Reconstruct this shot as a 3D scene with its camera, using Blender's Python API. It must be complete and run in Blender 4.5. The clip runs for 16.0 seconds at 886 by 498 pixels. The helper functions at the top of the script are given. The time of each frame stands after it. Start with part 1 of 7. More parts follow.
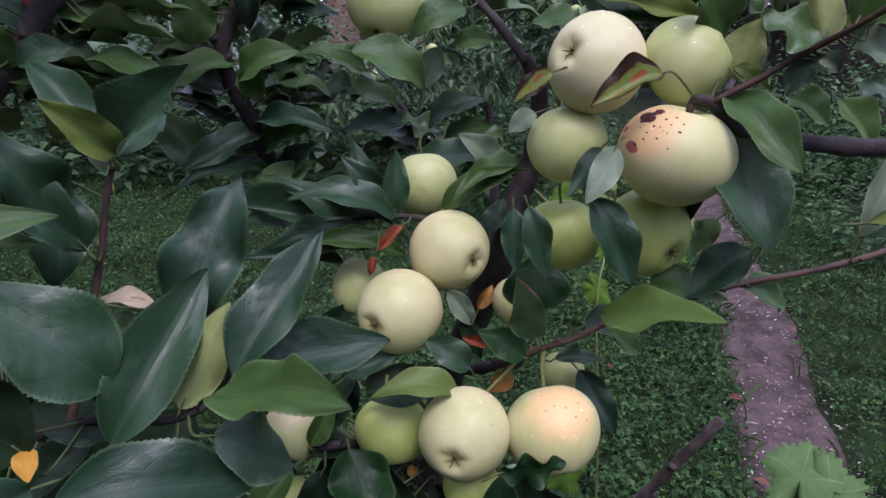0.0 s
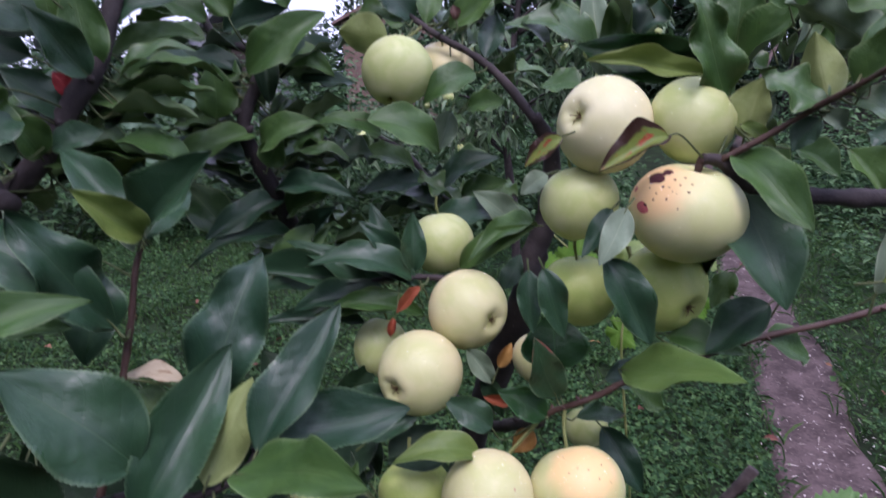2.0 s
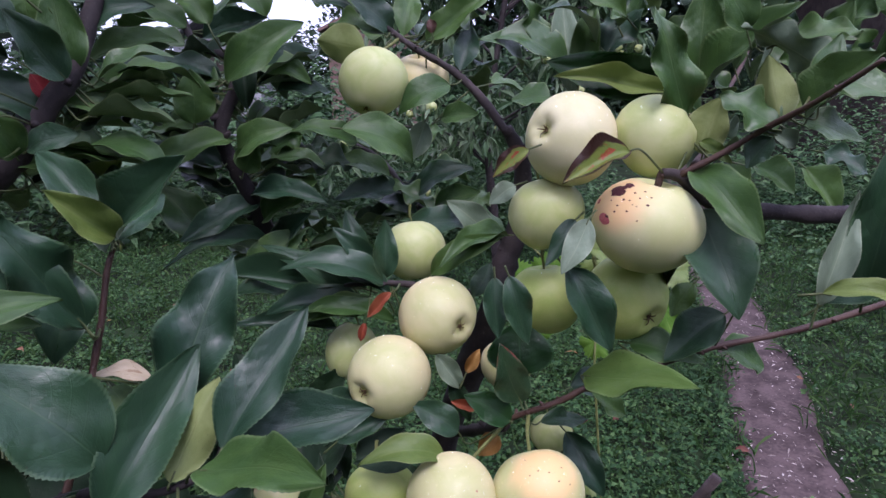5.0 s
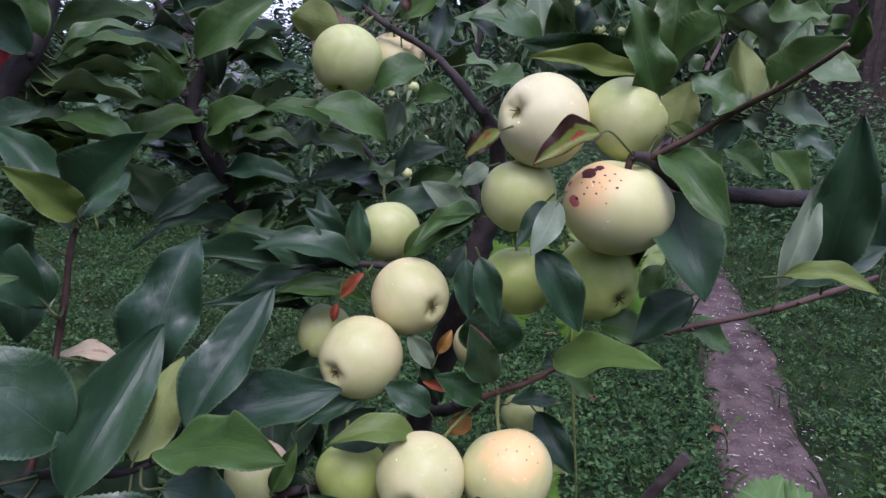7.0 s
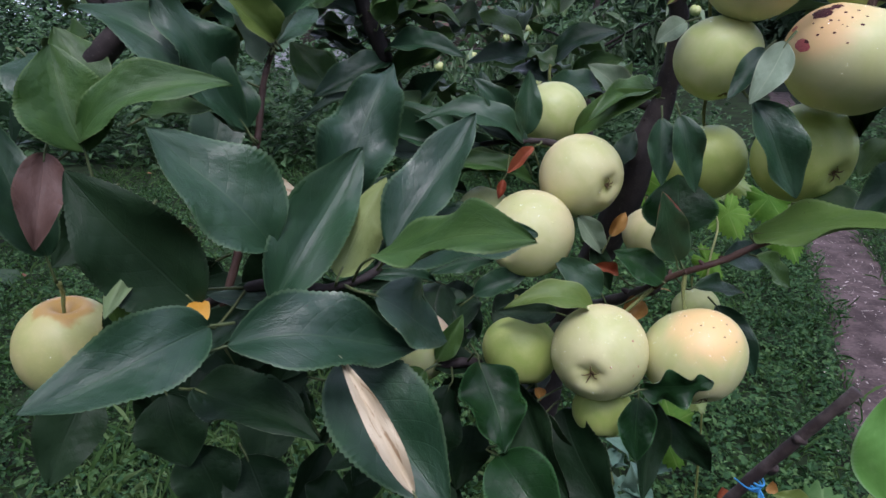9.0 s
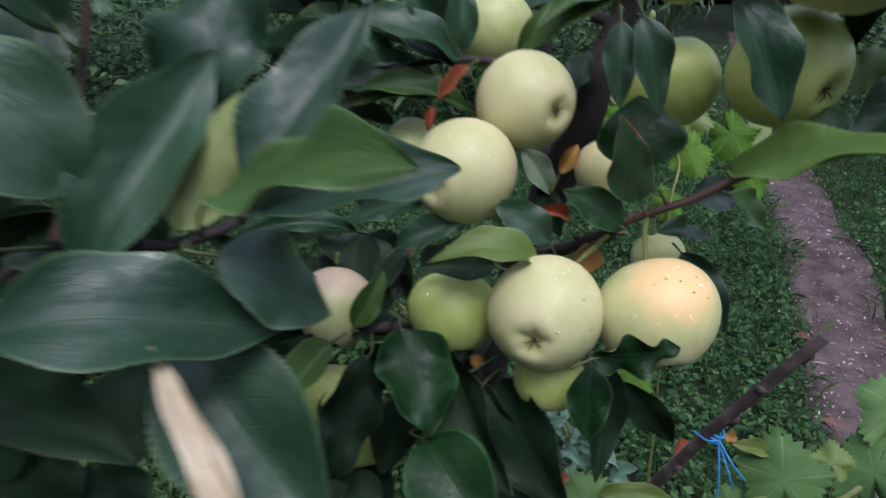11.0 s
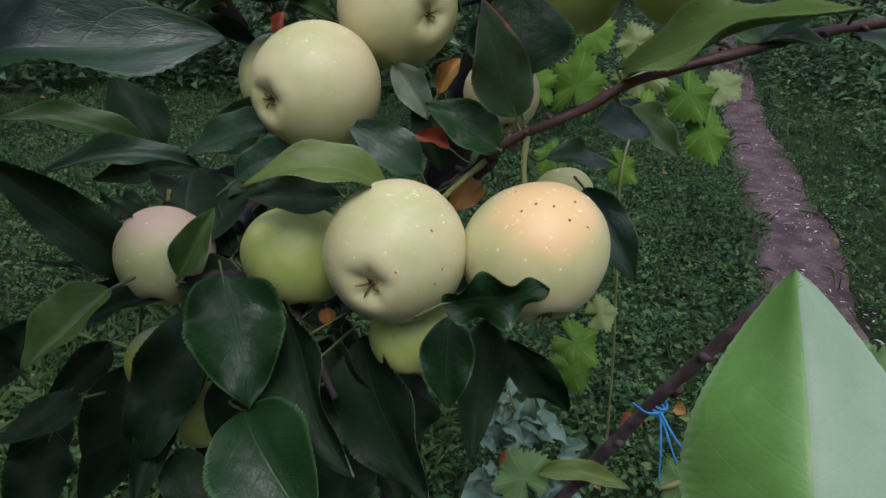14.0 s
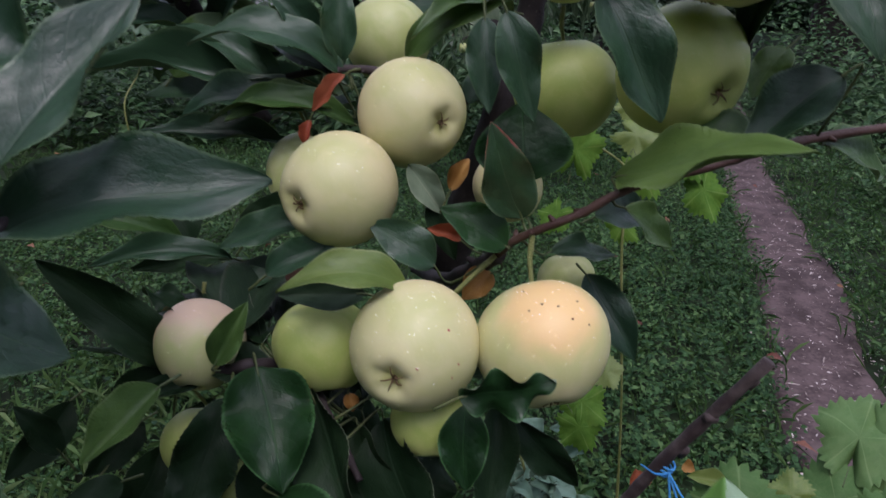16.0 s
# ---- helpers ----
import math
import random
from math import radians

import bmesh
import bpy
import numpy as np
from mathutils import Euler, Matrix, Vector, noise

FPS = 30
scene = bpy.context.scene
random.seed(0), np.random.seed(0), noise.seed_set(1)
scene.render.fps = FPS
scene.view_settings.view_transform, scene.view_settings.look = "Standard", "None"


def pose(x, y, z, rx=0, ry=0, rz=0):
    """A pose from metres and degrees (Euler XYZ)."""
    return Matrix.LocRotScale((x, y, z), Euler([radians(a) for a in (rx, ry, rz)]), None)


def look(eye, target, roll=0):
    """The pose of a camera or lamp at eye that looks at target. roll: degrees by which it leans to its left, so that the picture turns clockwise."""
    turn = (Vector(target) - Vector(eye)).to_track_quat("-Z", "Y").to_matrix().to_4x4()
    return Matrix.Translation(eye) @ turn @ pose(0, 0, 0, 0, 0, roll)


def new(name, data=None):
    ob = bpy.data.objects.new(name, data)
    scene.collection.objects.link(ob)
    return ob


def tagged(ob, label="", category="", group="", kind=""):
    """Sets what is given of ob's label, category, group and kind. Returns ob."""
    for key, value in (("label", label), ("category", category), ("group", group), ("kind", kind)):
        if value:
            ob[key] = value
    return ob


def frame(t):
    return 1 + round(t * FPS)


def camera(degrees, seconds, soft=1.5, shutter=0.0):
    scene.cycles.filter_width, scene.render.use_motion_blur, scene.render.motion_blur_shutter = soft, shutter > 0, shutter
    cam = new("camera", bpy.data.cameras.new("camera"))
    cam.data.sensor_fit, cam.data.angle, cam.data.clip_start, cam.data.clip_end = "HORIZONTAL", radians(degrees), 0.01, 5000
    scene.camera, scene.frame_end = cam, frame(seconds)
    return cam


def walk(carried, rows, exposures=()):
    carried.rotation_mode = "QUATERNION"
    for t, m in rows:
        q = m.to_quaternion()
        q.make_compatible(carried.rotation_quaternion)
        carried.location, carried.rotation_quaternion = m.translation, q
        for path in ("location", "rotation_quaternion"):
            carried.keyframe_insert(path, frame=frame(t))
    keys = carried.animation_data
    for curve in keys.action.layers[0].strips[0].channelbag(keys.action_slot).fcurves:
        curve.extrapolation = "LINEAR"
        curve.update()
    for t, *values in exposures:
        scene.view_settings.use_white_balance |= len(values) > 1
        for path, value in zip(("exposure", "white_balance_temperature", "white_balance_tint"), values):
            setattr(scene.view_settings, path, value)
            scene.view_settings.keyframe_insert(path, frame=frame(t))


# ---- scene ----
from mathutils.bvhtree import BVHTree

cam = camera(70.2, 16.0, soft=1.5, shutter=0.5)
METRES, EYE, TILT, LEAN, TURN = 0.47, 1.3, -20.0, 0.0, 0.0
ROWS = [
    (0.0, 0.0, 0.0, 0.0, 0.0, 0.0, -0.0),
    (0.5, -0.0021, -0.0114, -0.0104, 0.39, -0.01, 0.52),
    (1.0, 0.008, -0.0114, -0.0136, 1.0, 0.31, 0.92),
    (1.5, 0.0129, -0.0024, -0.0051, 1.47, 0.54, 1.06),
    (2.0, 0.0107, -0.0192, 0.034, 2.14, 3.75, 1.73),
    (2.5, 0.0092, -0.0334, 0.0612, 4.49, 5.77, 2.18),
    (3.0, 0.0347, -0.0372, 0.0612, 2.17, 4.65, 1.44),
    (3.5, 0.0437, -0.0447, 0.0615, 1.47, 4.94, 1.34),
    (4.0, 0.0364, -0.0446, 0.0508, 1.43, 4.38, 1.36),
    (6.5, 0.0421, -0.0456, 0.0379, -0.49, 3.07, 0.23),
    (7.0, 0.0514, -0.0446, 0.0269, -1.08, 2.87, 0.52),
    (7.5, 0.05, -0.0409, 0.0228, -1.25, 2.78, 0.78),
    (8.0, -0.0265, -0.0269, -0.0077, 1.51, 1.8, -0.74),
    (8.5, -0.1092, -0.0011, -0.0638, 4.63, -0.54, -1.75),
    (11.0, -0.0398, 0.1991, -0.134, 4.1, -5.4, -1.05),
    (11.5, 0.0252, 0.3072, -0.1632, 2.78, -6.07, -1.58),
    (12.0, 0.0509, 0.3522, -0.1744, 3.27, -6.34, -1.29),
    (12.5, 0.0787, 0.3625, -0.1926, 2.4, -6.96, -1.29),
    (13.0, 0.0946, 0.3603, -0.2009, 2.75, -7.23, -1.37),
    (13.5, 0.1008, 0.3513, -0.2055, 2.46, -6.99, -0.82),
    (14.0, 0.1023, 0.3526, -0.2034, 2.3, -6.93, -0.75),
    (14.5, 0.0993, 0.3511, -0.2047, 2.66, -6.52, -0.29),
    (15.0, 0.0978, 0.3411, -0.1982, 2.46, -6.01, -0.19),
    (15.5, 0.1075, 0.3151, -0.1744, 2.17, -4.33, 0.6),
    (16.0, 0.0939, 0.2926, -0.1435, 2.68, -2.89, 0.03),
]
PATH = [(t, pose(0, 0, EYE, TILT, LEAN, TURN) @ pose(METRES * x, METRES * y, METRES * z, 90 + pitch, roll, yaw)) for t, x, y, z, yaw, pitch, roll in ROWS]
PATH += [
    (4.2, look((0.009, -0.012, 1.326), (-0.010, 1.916, 0.793), -1.1)),
    (6.3, look((0.028, -0.020, 1.318), (0.019, 1.905, 0.772), -0.8)),
    (8.7, look((-0.039, -0.014, 1.249), (-0.305, 1.841, 0.551), -0.8)),
    (10.8, look((-0.035, 0.038, 1.225), (-0.175, 1.853, 0.398), -0.1)),
]
PATH.sort(key=lambda r: r[0])
walk(cam, PATH, [(0.0, 0.19, 5820, 37), (2.0, 0.36, 5730, 38), (3.5, 0.38, 5700, 39), (7.5, 0.30, 5720, 36), (8.5, 0.25, 5780, 27), (11.0, 0.18, 5800, 23), (12.0, -0.03, 6120, 27), (14.0, -0.10, 6020, 27), (16.0, -0.08, 5990, 31)])

# ---- world and light: an overcast summer day ----
SUN_ELEVATION, SUN_TURN = radians(58), radians(200)
world = bpy.data.worlds.new("overcast")
scene.world = world
world.use_nodes = True
wn = world.node_tree.nodes
wl = world.node_tree.links
wn.clear()
sky = wn.new("ShaderNodeTexSky")
sky.sky_type, sky.sun_disc = "NISHITA", False
sky.sun_elevation, sky.sun_rotation = SUN_ELEVATION, SUN_TURN
sky.air_density, sky.dust_density = 1.0, 3.0
cloud = wn.new("ShaderNodeMix")
cloud.data_type = "RGBA"
cloud.inputs[0].default_value = 0.75
# an overcast sky is brightest overhead
way = wn.new("ShaderNodeTexCoord")
height = wn.new("ShaderNodeSeparateXYZ")
wl.new(way.outputs["Generated"], height.inputs[0])
rise = wn.new("ShaderNodeMapRange")
wl.new(height.outputs[2], rise.inputs[0])
rise.inputs[3].default_value, rise.inputs[4].default_value = 0.92, 1.16
grey = wn.new("ShaderNodeVectorMath")
grey.operation = "SCALE"
grey.inputs[0].default_value = (8.6, 9.4, 10.8)
wl.new(rise.outputs[0], grey.inputs["Scale"])
wl.new(grey.outputs[0], cloud.inputs[7])
wl.new(sky.outputs[0], cloud.inputs[6])
bg = wn.new("ShaderNodeBackground")
bg.inputs[1].default_value = 0.150
wl.new(cloud.outputs[2], bg.inputs[0])
wo = wn.new("ShaderNodeOutputWorld")
wl.new(bg.outputs[0], wo.inputs[0])
lamp = bpy.data.lights.new("sun", "SUN")
lamp.energy, lamp.angle, lamp.color = 2.0, radians(24), (1.0, 0.94, 0.84)
sun = new("sun", lamp)
sun.matrix_world = look((0.5, -1.5, 4.6), (0, 0.4, 1.0))


# ---- materials ----
def material(name, rough=0.6, spec=0.5):
    m = bpy.data.materials.new(name)
    m.use_nodes = True
    nt = m.node_tree
    p = nt.nodes["Principled BSDF"]
    p.inputs["Roughness"].default_value = rough
    p.inputs["Specular IOR Level"].default_value = spec
    return m, nt, p


def mix(nt, a, b, f, kind="MIX"):
    n = nt.nodes.new("ShaderNodeMix")
    n.data_type, n.blend_type = "RGBA", kind
    for i, v in ((0, f), (6, a), (7, b)):
        if hasattr(v, "is_linked"):
            nt.links.new(v, n.inputs[i])
        elif i:
            n.inputs[i].default_value = (*v, 1)
        else:
            n.inputs[i].default_value = v
    return n.outputs[2]


def maths(nt, op, a, b=0.0, clamp=False):
    n = nt.nodes.new("ShaderNodeMath")
    n.operation, n.use_clamp = op, clamp
    for i, v in enumerate((a, b)):
        if hasattr(v, "is_linked"):
            nt.links.new(v, n.inputs[i])
        else:
            n.inputs[i].default_value = v
    return n.outputs[0]


def ramp(nt, v, lo, hi):
    n = nt.nodes.new("ShaderNodeMapRange")
    n.interpolation_type = "SMOOTHSTEP"
    nt.links.new(v, n.inputs[0])
    n.inputs[1].default_value, n.inputs[2].default_value = lo, hi
    return n.outputs[0]


def noise_of(nt, scale, detail=3, where="Object", distort=0.0):
    c = nt.nodes.new("ShaderNodeTexCoord")
    n = nt.nodes.new("ShaderNodeTexNoise")
    n.inputs["Scale"].default_value, n.inputs["Detail"].default_value = scale, detail
    n.inputs["Distortion"].default_value = distort
    nt.links.new(c.outputs[where], n.inputs["Vector"])
    return n.outputs["Fac"]


def bump(nt, p, height, strength=0.3, distance=0.002):
    b = nt.nodes.new("ShaderNodeBump")
    b.inputs["Strength"].default_value, b.inputs["Distance"].default_value = strength, distance
    nt.links.new(height, b.inputs["Height"])
    nt.links.new(b.outputs[0], p.inputs["Normal"])


def leaf_material(name, a, b, vein, rough=0.32, glow=0.2, veins=0.24, rim=None, blotch=None, spec=0.5, rim_at=1.42, relief=0.36, film=0.45):
    """A leaf's skin: two greens, a midrib with side veins, an optional discoloured rim and blotches."""
    m, nt, p = material(name, rough, spec)
    uv = nt.nodes.new("ShaderNodeUVMap")
    s = nt.nodes.new("ShaderNodeSeparateXYZ")
    nt.links.new(uv.outputs[0], s.inputs[0])
    u, v = s.outputs[0], s.outputs[1]
    across = maths(nt, "MULTIPLY", maths(nt, "ABSOLUTE", maths(nt, "SUBTRACT", v, 0.5)), 2.0)
    info = nt.nodes.new("ShaderNodeObjectInfo")
    n1 = noise_of(nt, 3.2, 4, "UV", 0.4)
    n2 = noise_of(nt, 26.0, 3, "UV")
    col = mix(nt, a, b, ramp(nt, maths(nt, "ADD", maths(nt, "MULTIPLY", n1, 0.8), maths(nt, "MULTIPLY", info.outputs["Random"], 0.35)), 0.3, 0.85))
    col = mix(nt, col, b, maths(nt, "MULTIPLY", ramp(nt, n2, 0.5, 0.75), 0.3))
    sweep = maths(nt, "ADD", maths(nt, "MULTIPLY", across, 1.3), maths(nt, "MULTIPLY", maths(nt, "POWER", across, 2.0), 0.9))
    side = maths(nt, "FRACT", maths(nt, "SUBTRACT", maths(nt, "MULTIPLY", u, 8.0), sweep))
    side = maths(nt, "ABSOLUTE", maths(nt, "SUBTRACT", side, 0.5))
    side_line = maths(nt, "SUBTRACT", 1.0, ramp(nt, side, 0.0, 0.055))
    mid_line = maths(nt, "SUBTRACT", 1.0, ramp(nt, across, 0.0, 0.045))
    line = maths(nt, "MAXIMUM", mid_line, maths(nt, "MULTIPLY", side_line, 0.32))
    col = mix(nt, col, vein, maths(nt, "MULTIPLY", line, veins))
    # pale margin painted in for the catch-light along the leaf's edge
    edge_glint = maths(nt, "ADD", across, maths(nt, "MULTIPLY", n2, 0.06))
    col = mix(nt, col, vein, maths(nt, "MULTIPLY", ramp(nt, edge_glint, 0.93, 1.0), 0.7))
    spot = ramp(nt, noise_of(nt, 34.0, 2, "UV", 0.6), 0.70, 0.75)
    col = mix(nt, col, (0.045, 0.028, 0.014), maths(nt, "MULTIPLY", spot, 0.6 if relief > 0.2 else 0.0))
    if blotch:
        col = mix(nt, col, blotch, ramp(nt, noise_of(nt, 5.0, 5, "UV", 1.0), 0.56, 0.66))
    if rim:
        edge = maths(nt, "ADD", across, maths(nt, "MULTIPLY", noise_of(nt, 6.0, 4, "UV"), 0.7))
        edge = maths(nt, "ADD", edge, maths(nt, "MULTIPLY", u, 0.35))
        col = mix(nt, col, rim, ramp(nt, edge, rim_at, rim_at + 0.16))
    nt.links.new(col, p.inputs["Base Color"])
    height = maths(nt, "SUBTRACT", maths(nt, "MULTIPLY", n2, 0.5), line)
    # the fine net of veins
    net = nt.nodes.new("ShaderNodeTexVoronoi")
    net.feature = "DISTANCE_TO_EDGE"
    net.inputs["Scale"].default_value = 38
    nt.links.new(uv.outputs[0], net.inputs["Vector"])
    mesh_line = maths(nt, "SUBTRACT", 1.0, ramp(nt, net.outputs["Distance"], 0.0, 0.12))
    height = maths(nt, "SUBTRACT", height, maths(nt, "MULTIPLY", mesh_line, 0.16))
    bump(nt, p, maths(nt, "ADD", height, maths(nt, "MULTIPLY", noise_of(nt, 9.0, 3, "UV"), 2.2)), relief, 0.0007)
    wet = ramp(nt, noise_of(nt, 3.1, 4, "UV", 1.2), 0.60, 0.66)
    dull = maths(nt, "MULTIPLY", ramp(nt, noise_of(nt, 5.0, 4, "UV", 0.5), 0.35, 0.7), 0.16)
    rv = maths(nt, "SUBTRACT", maths(nt, "ADD", rough, dull), maths(nt, "MULTIPLY", wet, rough * film))
    nt.links.new(rv, p.inputs["Roughness"])
    t = nt.nodes.new("ShaderNodeBsdfTranslucent")
    nt.links.new(col, t.inputs[0])
    x = nt.nodes.new("ShaderNodeMixShader")
    x.inputs[0].default_value = glow
    nt.links.new(p.outputs[0], x.inputs[1])
    nt.links.new(t.outputs[0], x.inputs[2])
    nt.links.new(x.outputs[0], nt.nodes["Material Output"].inputs[0])
    return m


LEAF = {
    "dark": leaf_material("leaf_dark", (0.013, 0.046, 0.021), (0.026, 0.074, 0.030), (0.085, 0.15, 0.070), 0.38, 0.18, spec=0.58),
    # darker copy of the dark leaf, the shade of the hollows in its colour
    "deep": leaf_material("leaf_deep_shade", (0.007, 0.021, 0.008), (0.014, 0.034, 0.013), (0.024, 0.042, 0.022), 0.42, 0.06, spec=0.14),
    "wet": leaf_material("leaf_wet", (0.006, 0.025, 0.007), (0.011, 0.042, 0.010), (0.05, 0.13, 0.045), 0.30, 0.08, spec=0.24, film=0.80),
    "fresh": leaf_material("leaf_fresh", (0.055, 0.128, 0.036), (0.098, 0.185, 0.060), (0.22, 0.31, 0.13), 0.28, 0.30, spec=0.6),
    # dull dark copy of the leaf green with canopy shade put into it
    "shade": leaf_material("leaf_shaded", (0.012, 0.030, 0.014), (0.022, 0.046, 0.022), (0.05, 0.06, 0.045), 0.5, 0.08, spec=0.2),
    "leafy": leaf_material("leaf_plain_green", (0.080, 0.165, 0.030), (0.125, 0.215, 0.048), (0.17, 0.26, 0.09), 0.45, 0.3, spec=0.3),
    "mid": leaf_material("leaf_mid", (0.034, 0.092, 0.018), (0.070, 0.145, 0.030), (0.14, 0.22, 0.08), 0.42, 0.2),
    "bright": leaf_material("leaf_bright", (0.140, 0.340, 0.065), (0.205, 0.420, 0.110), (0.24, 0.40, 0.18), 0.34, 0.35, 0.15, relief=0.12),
    # paler copy of the bright leaf, sky sheen put into its colour
    "sheen_half": leaf_material("leaf_sheen", (0.27, 0.42, 0.25), (0.33, 0.47, 0.30), (0.34, 0.48, 0.30), 0.5, 0.3, 0.2, relief=0.12),
    "lime": leaf_material("leaf_lime", (0.115, 0.190, 0.035), (0.190, 0.260, 0.060), (0.26, 0.32, 0.12), 0.42, 0.3),
    "yellow": leaf_material("leaf_yellow", (0.52, 0.25, 0.015), (0.60, 0.32, 0.03), (0.6, 0.4, 0.1), 0.5),
    "ochre": leaf_material("leaf_ochre", (0.30, 0.15, 0.03), (0.42, 0.24, 0.06), (0.4, 0.2, 0.08), 0.6),
    "cream": leaf_material("leaf_cream", (0.50, 0.42, 0.27), (0.60, 0.52, 0.36), (0.5, 0.4, 0.25), 0.6, 0.15, blotch=(0.33, 0.23, 0.13)),
    "sear": leaf_material("leaf_sear", (0.13, 0.20, 0.03), (0.24, 0.28, 0.05), (0.3, 0.3, 0.1), 0.4, 0.25, rim=(0.045, 0.018, 0.010), blotch=(0.33, 0.06, 0.02), rim_at=1.0),
    "redrim": leaf_material("leaf_redrim", (0.016, 0.050, 0.020), (0.030, 0.075, 0.028), (0.10, 0.16, 0.08), 0.34, rim=(0.33, 0.06, 0.05), rim_at=1.52),
    "brown": leaf_material("leaf_brown", (0.085, 0.042, 0.030), (0.130, 0.070, 0.050), (0.14, 0.08, 0.06), 0.55),
    "rust": leaf_material("leaf_rust", (0.24, 0.045, 0.016), (0.34, 0.10, 0.04), (0.36, 0.12, 0.06), 0.5),
    "red": leaf_material("leaf_red", (0.22, 0.018, 0.020), (0.30, 0.030, 0.030), (0.3, 0.06, 0.05), 0.45),
    "under": leaf_material("leaf_underside", (0.14, 0.21, 0.125), (0.20, 0.27, 0.175), (0.32, 0.38, 0.25), 0.62, 0.15, 0.6),
    "dry": leaf_material("leaf_dry", (0.17, 0.075, 0.065), (0.34, 0.20, 0.17), (0.4, 0.25, 0.2), 0.7, 0.1, blotch=(0.45, 0.34, 0.28)),
    "vine": leaf_material("leaf_vine", (0.070, 0.160, 0.042), (0.118, 0.215, 0.068), (0.24, 0.36, 0.14), 0.55, 0.3, 0.4, spec=0.22),
    "shoot": leaf_material("leaf_shoot", (0.066, 0.175, 0.016), (0.125, 0.255, 0.030), (0.25, 0.38, 0.10), 0.6, 0.4, 0.5, spec=0.18),
    "teal": leaf_material("leaf_teal", (0.13, 0.25, 0.16), (0.21, 0.34, 0.24), (0.22, 0.30, 0.20), 0.55, 0.2),
    "sage": leaf_material("leaf_sage", (0.045, 0.100, 0.048), (0.085, 0.155, 0.082), (0.22, 0.30, 0.20), 0.55, 0.2),
}
UNDER = {"lime": leaf_material("leaf_lime_under", (0.20, 0.26, 0.07), (0.27, 0.33, 0.11), (0.33, 0.38, 0.16), 0.55, 0.3),
         "mid": leaf_material("leaf_mid_under", (0.13, 0.20, 0.08), (0.18, 0.26, 0.11), (0.26, 0.33, 0.16), 0.55, 0.25)}


def bark_material(name, a, b, rough=0.75):
    m, nt, p = material(name, rough, 0.3)
    n1, n2 = noise_of(nt, 40, 5), noise_of(nt, 420, 4)
    col = mix(nt, a, b, ramp(nt, n1, 0.35, 0.7))
    col = mix(nt, col, (0.13, 0.115, 0.10), maths(nt, "MULTIPLY", ramp(nt, n2, 0.62, 0.75), 0.5))
    nt.links.new(col, p.inputs["Base Color"])
    bump(nt, p, maths(nt, "ADD", n1, maths(nt, "MULTIPLY", n2, 0.4)), 0.6, 0.002)
    return m


bark = bark_material("bark", (0.020, 0.016, 0.016), (0.048, 0.038, 0.036))
bark_red = bark_material("bark_red", (0.046, 0.024, 0.018), (0.085, 0.050, 0.037), 0.5)
bark_grey = bark_material("bark_grey", (0.038, 0.027, 0.025), (0.105, 0.082, 0.075))
stalk_leaf = bark_material("stalk_leaf", (0.055, 0.080, 0.028), (0.095, 0.115, 0.042), 0.5)
stalk_green = bark_material("stalk_green", (0.13, 0.16, 0.045), (0.21, 0.22, 0.075), 0.45)


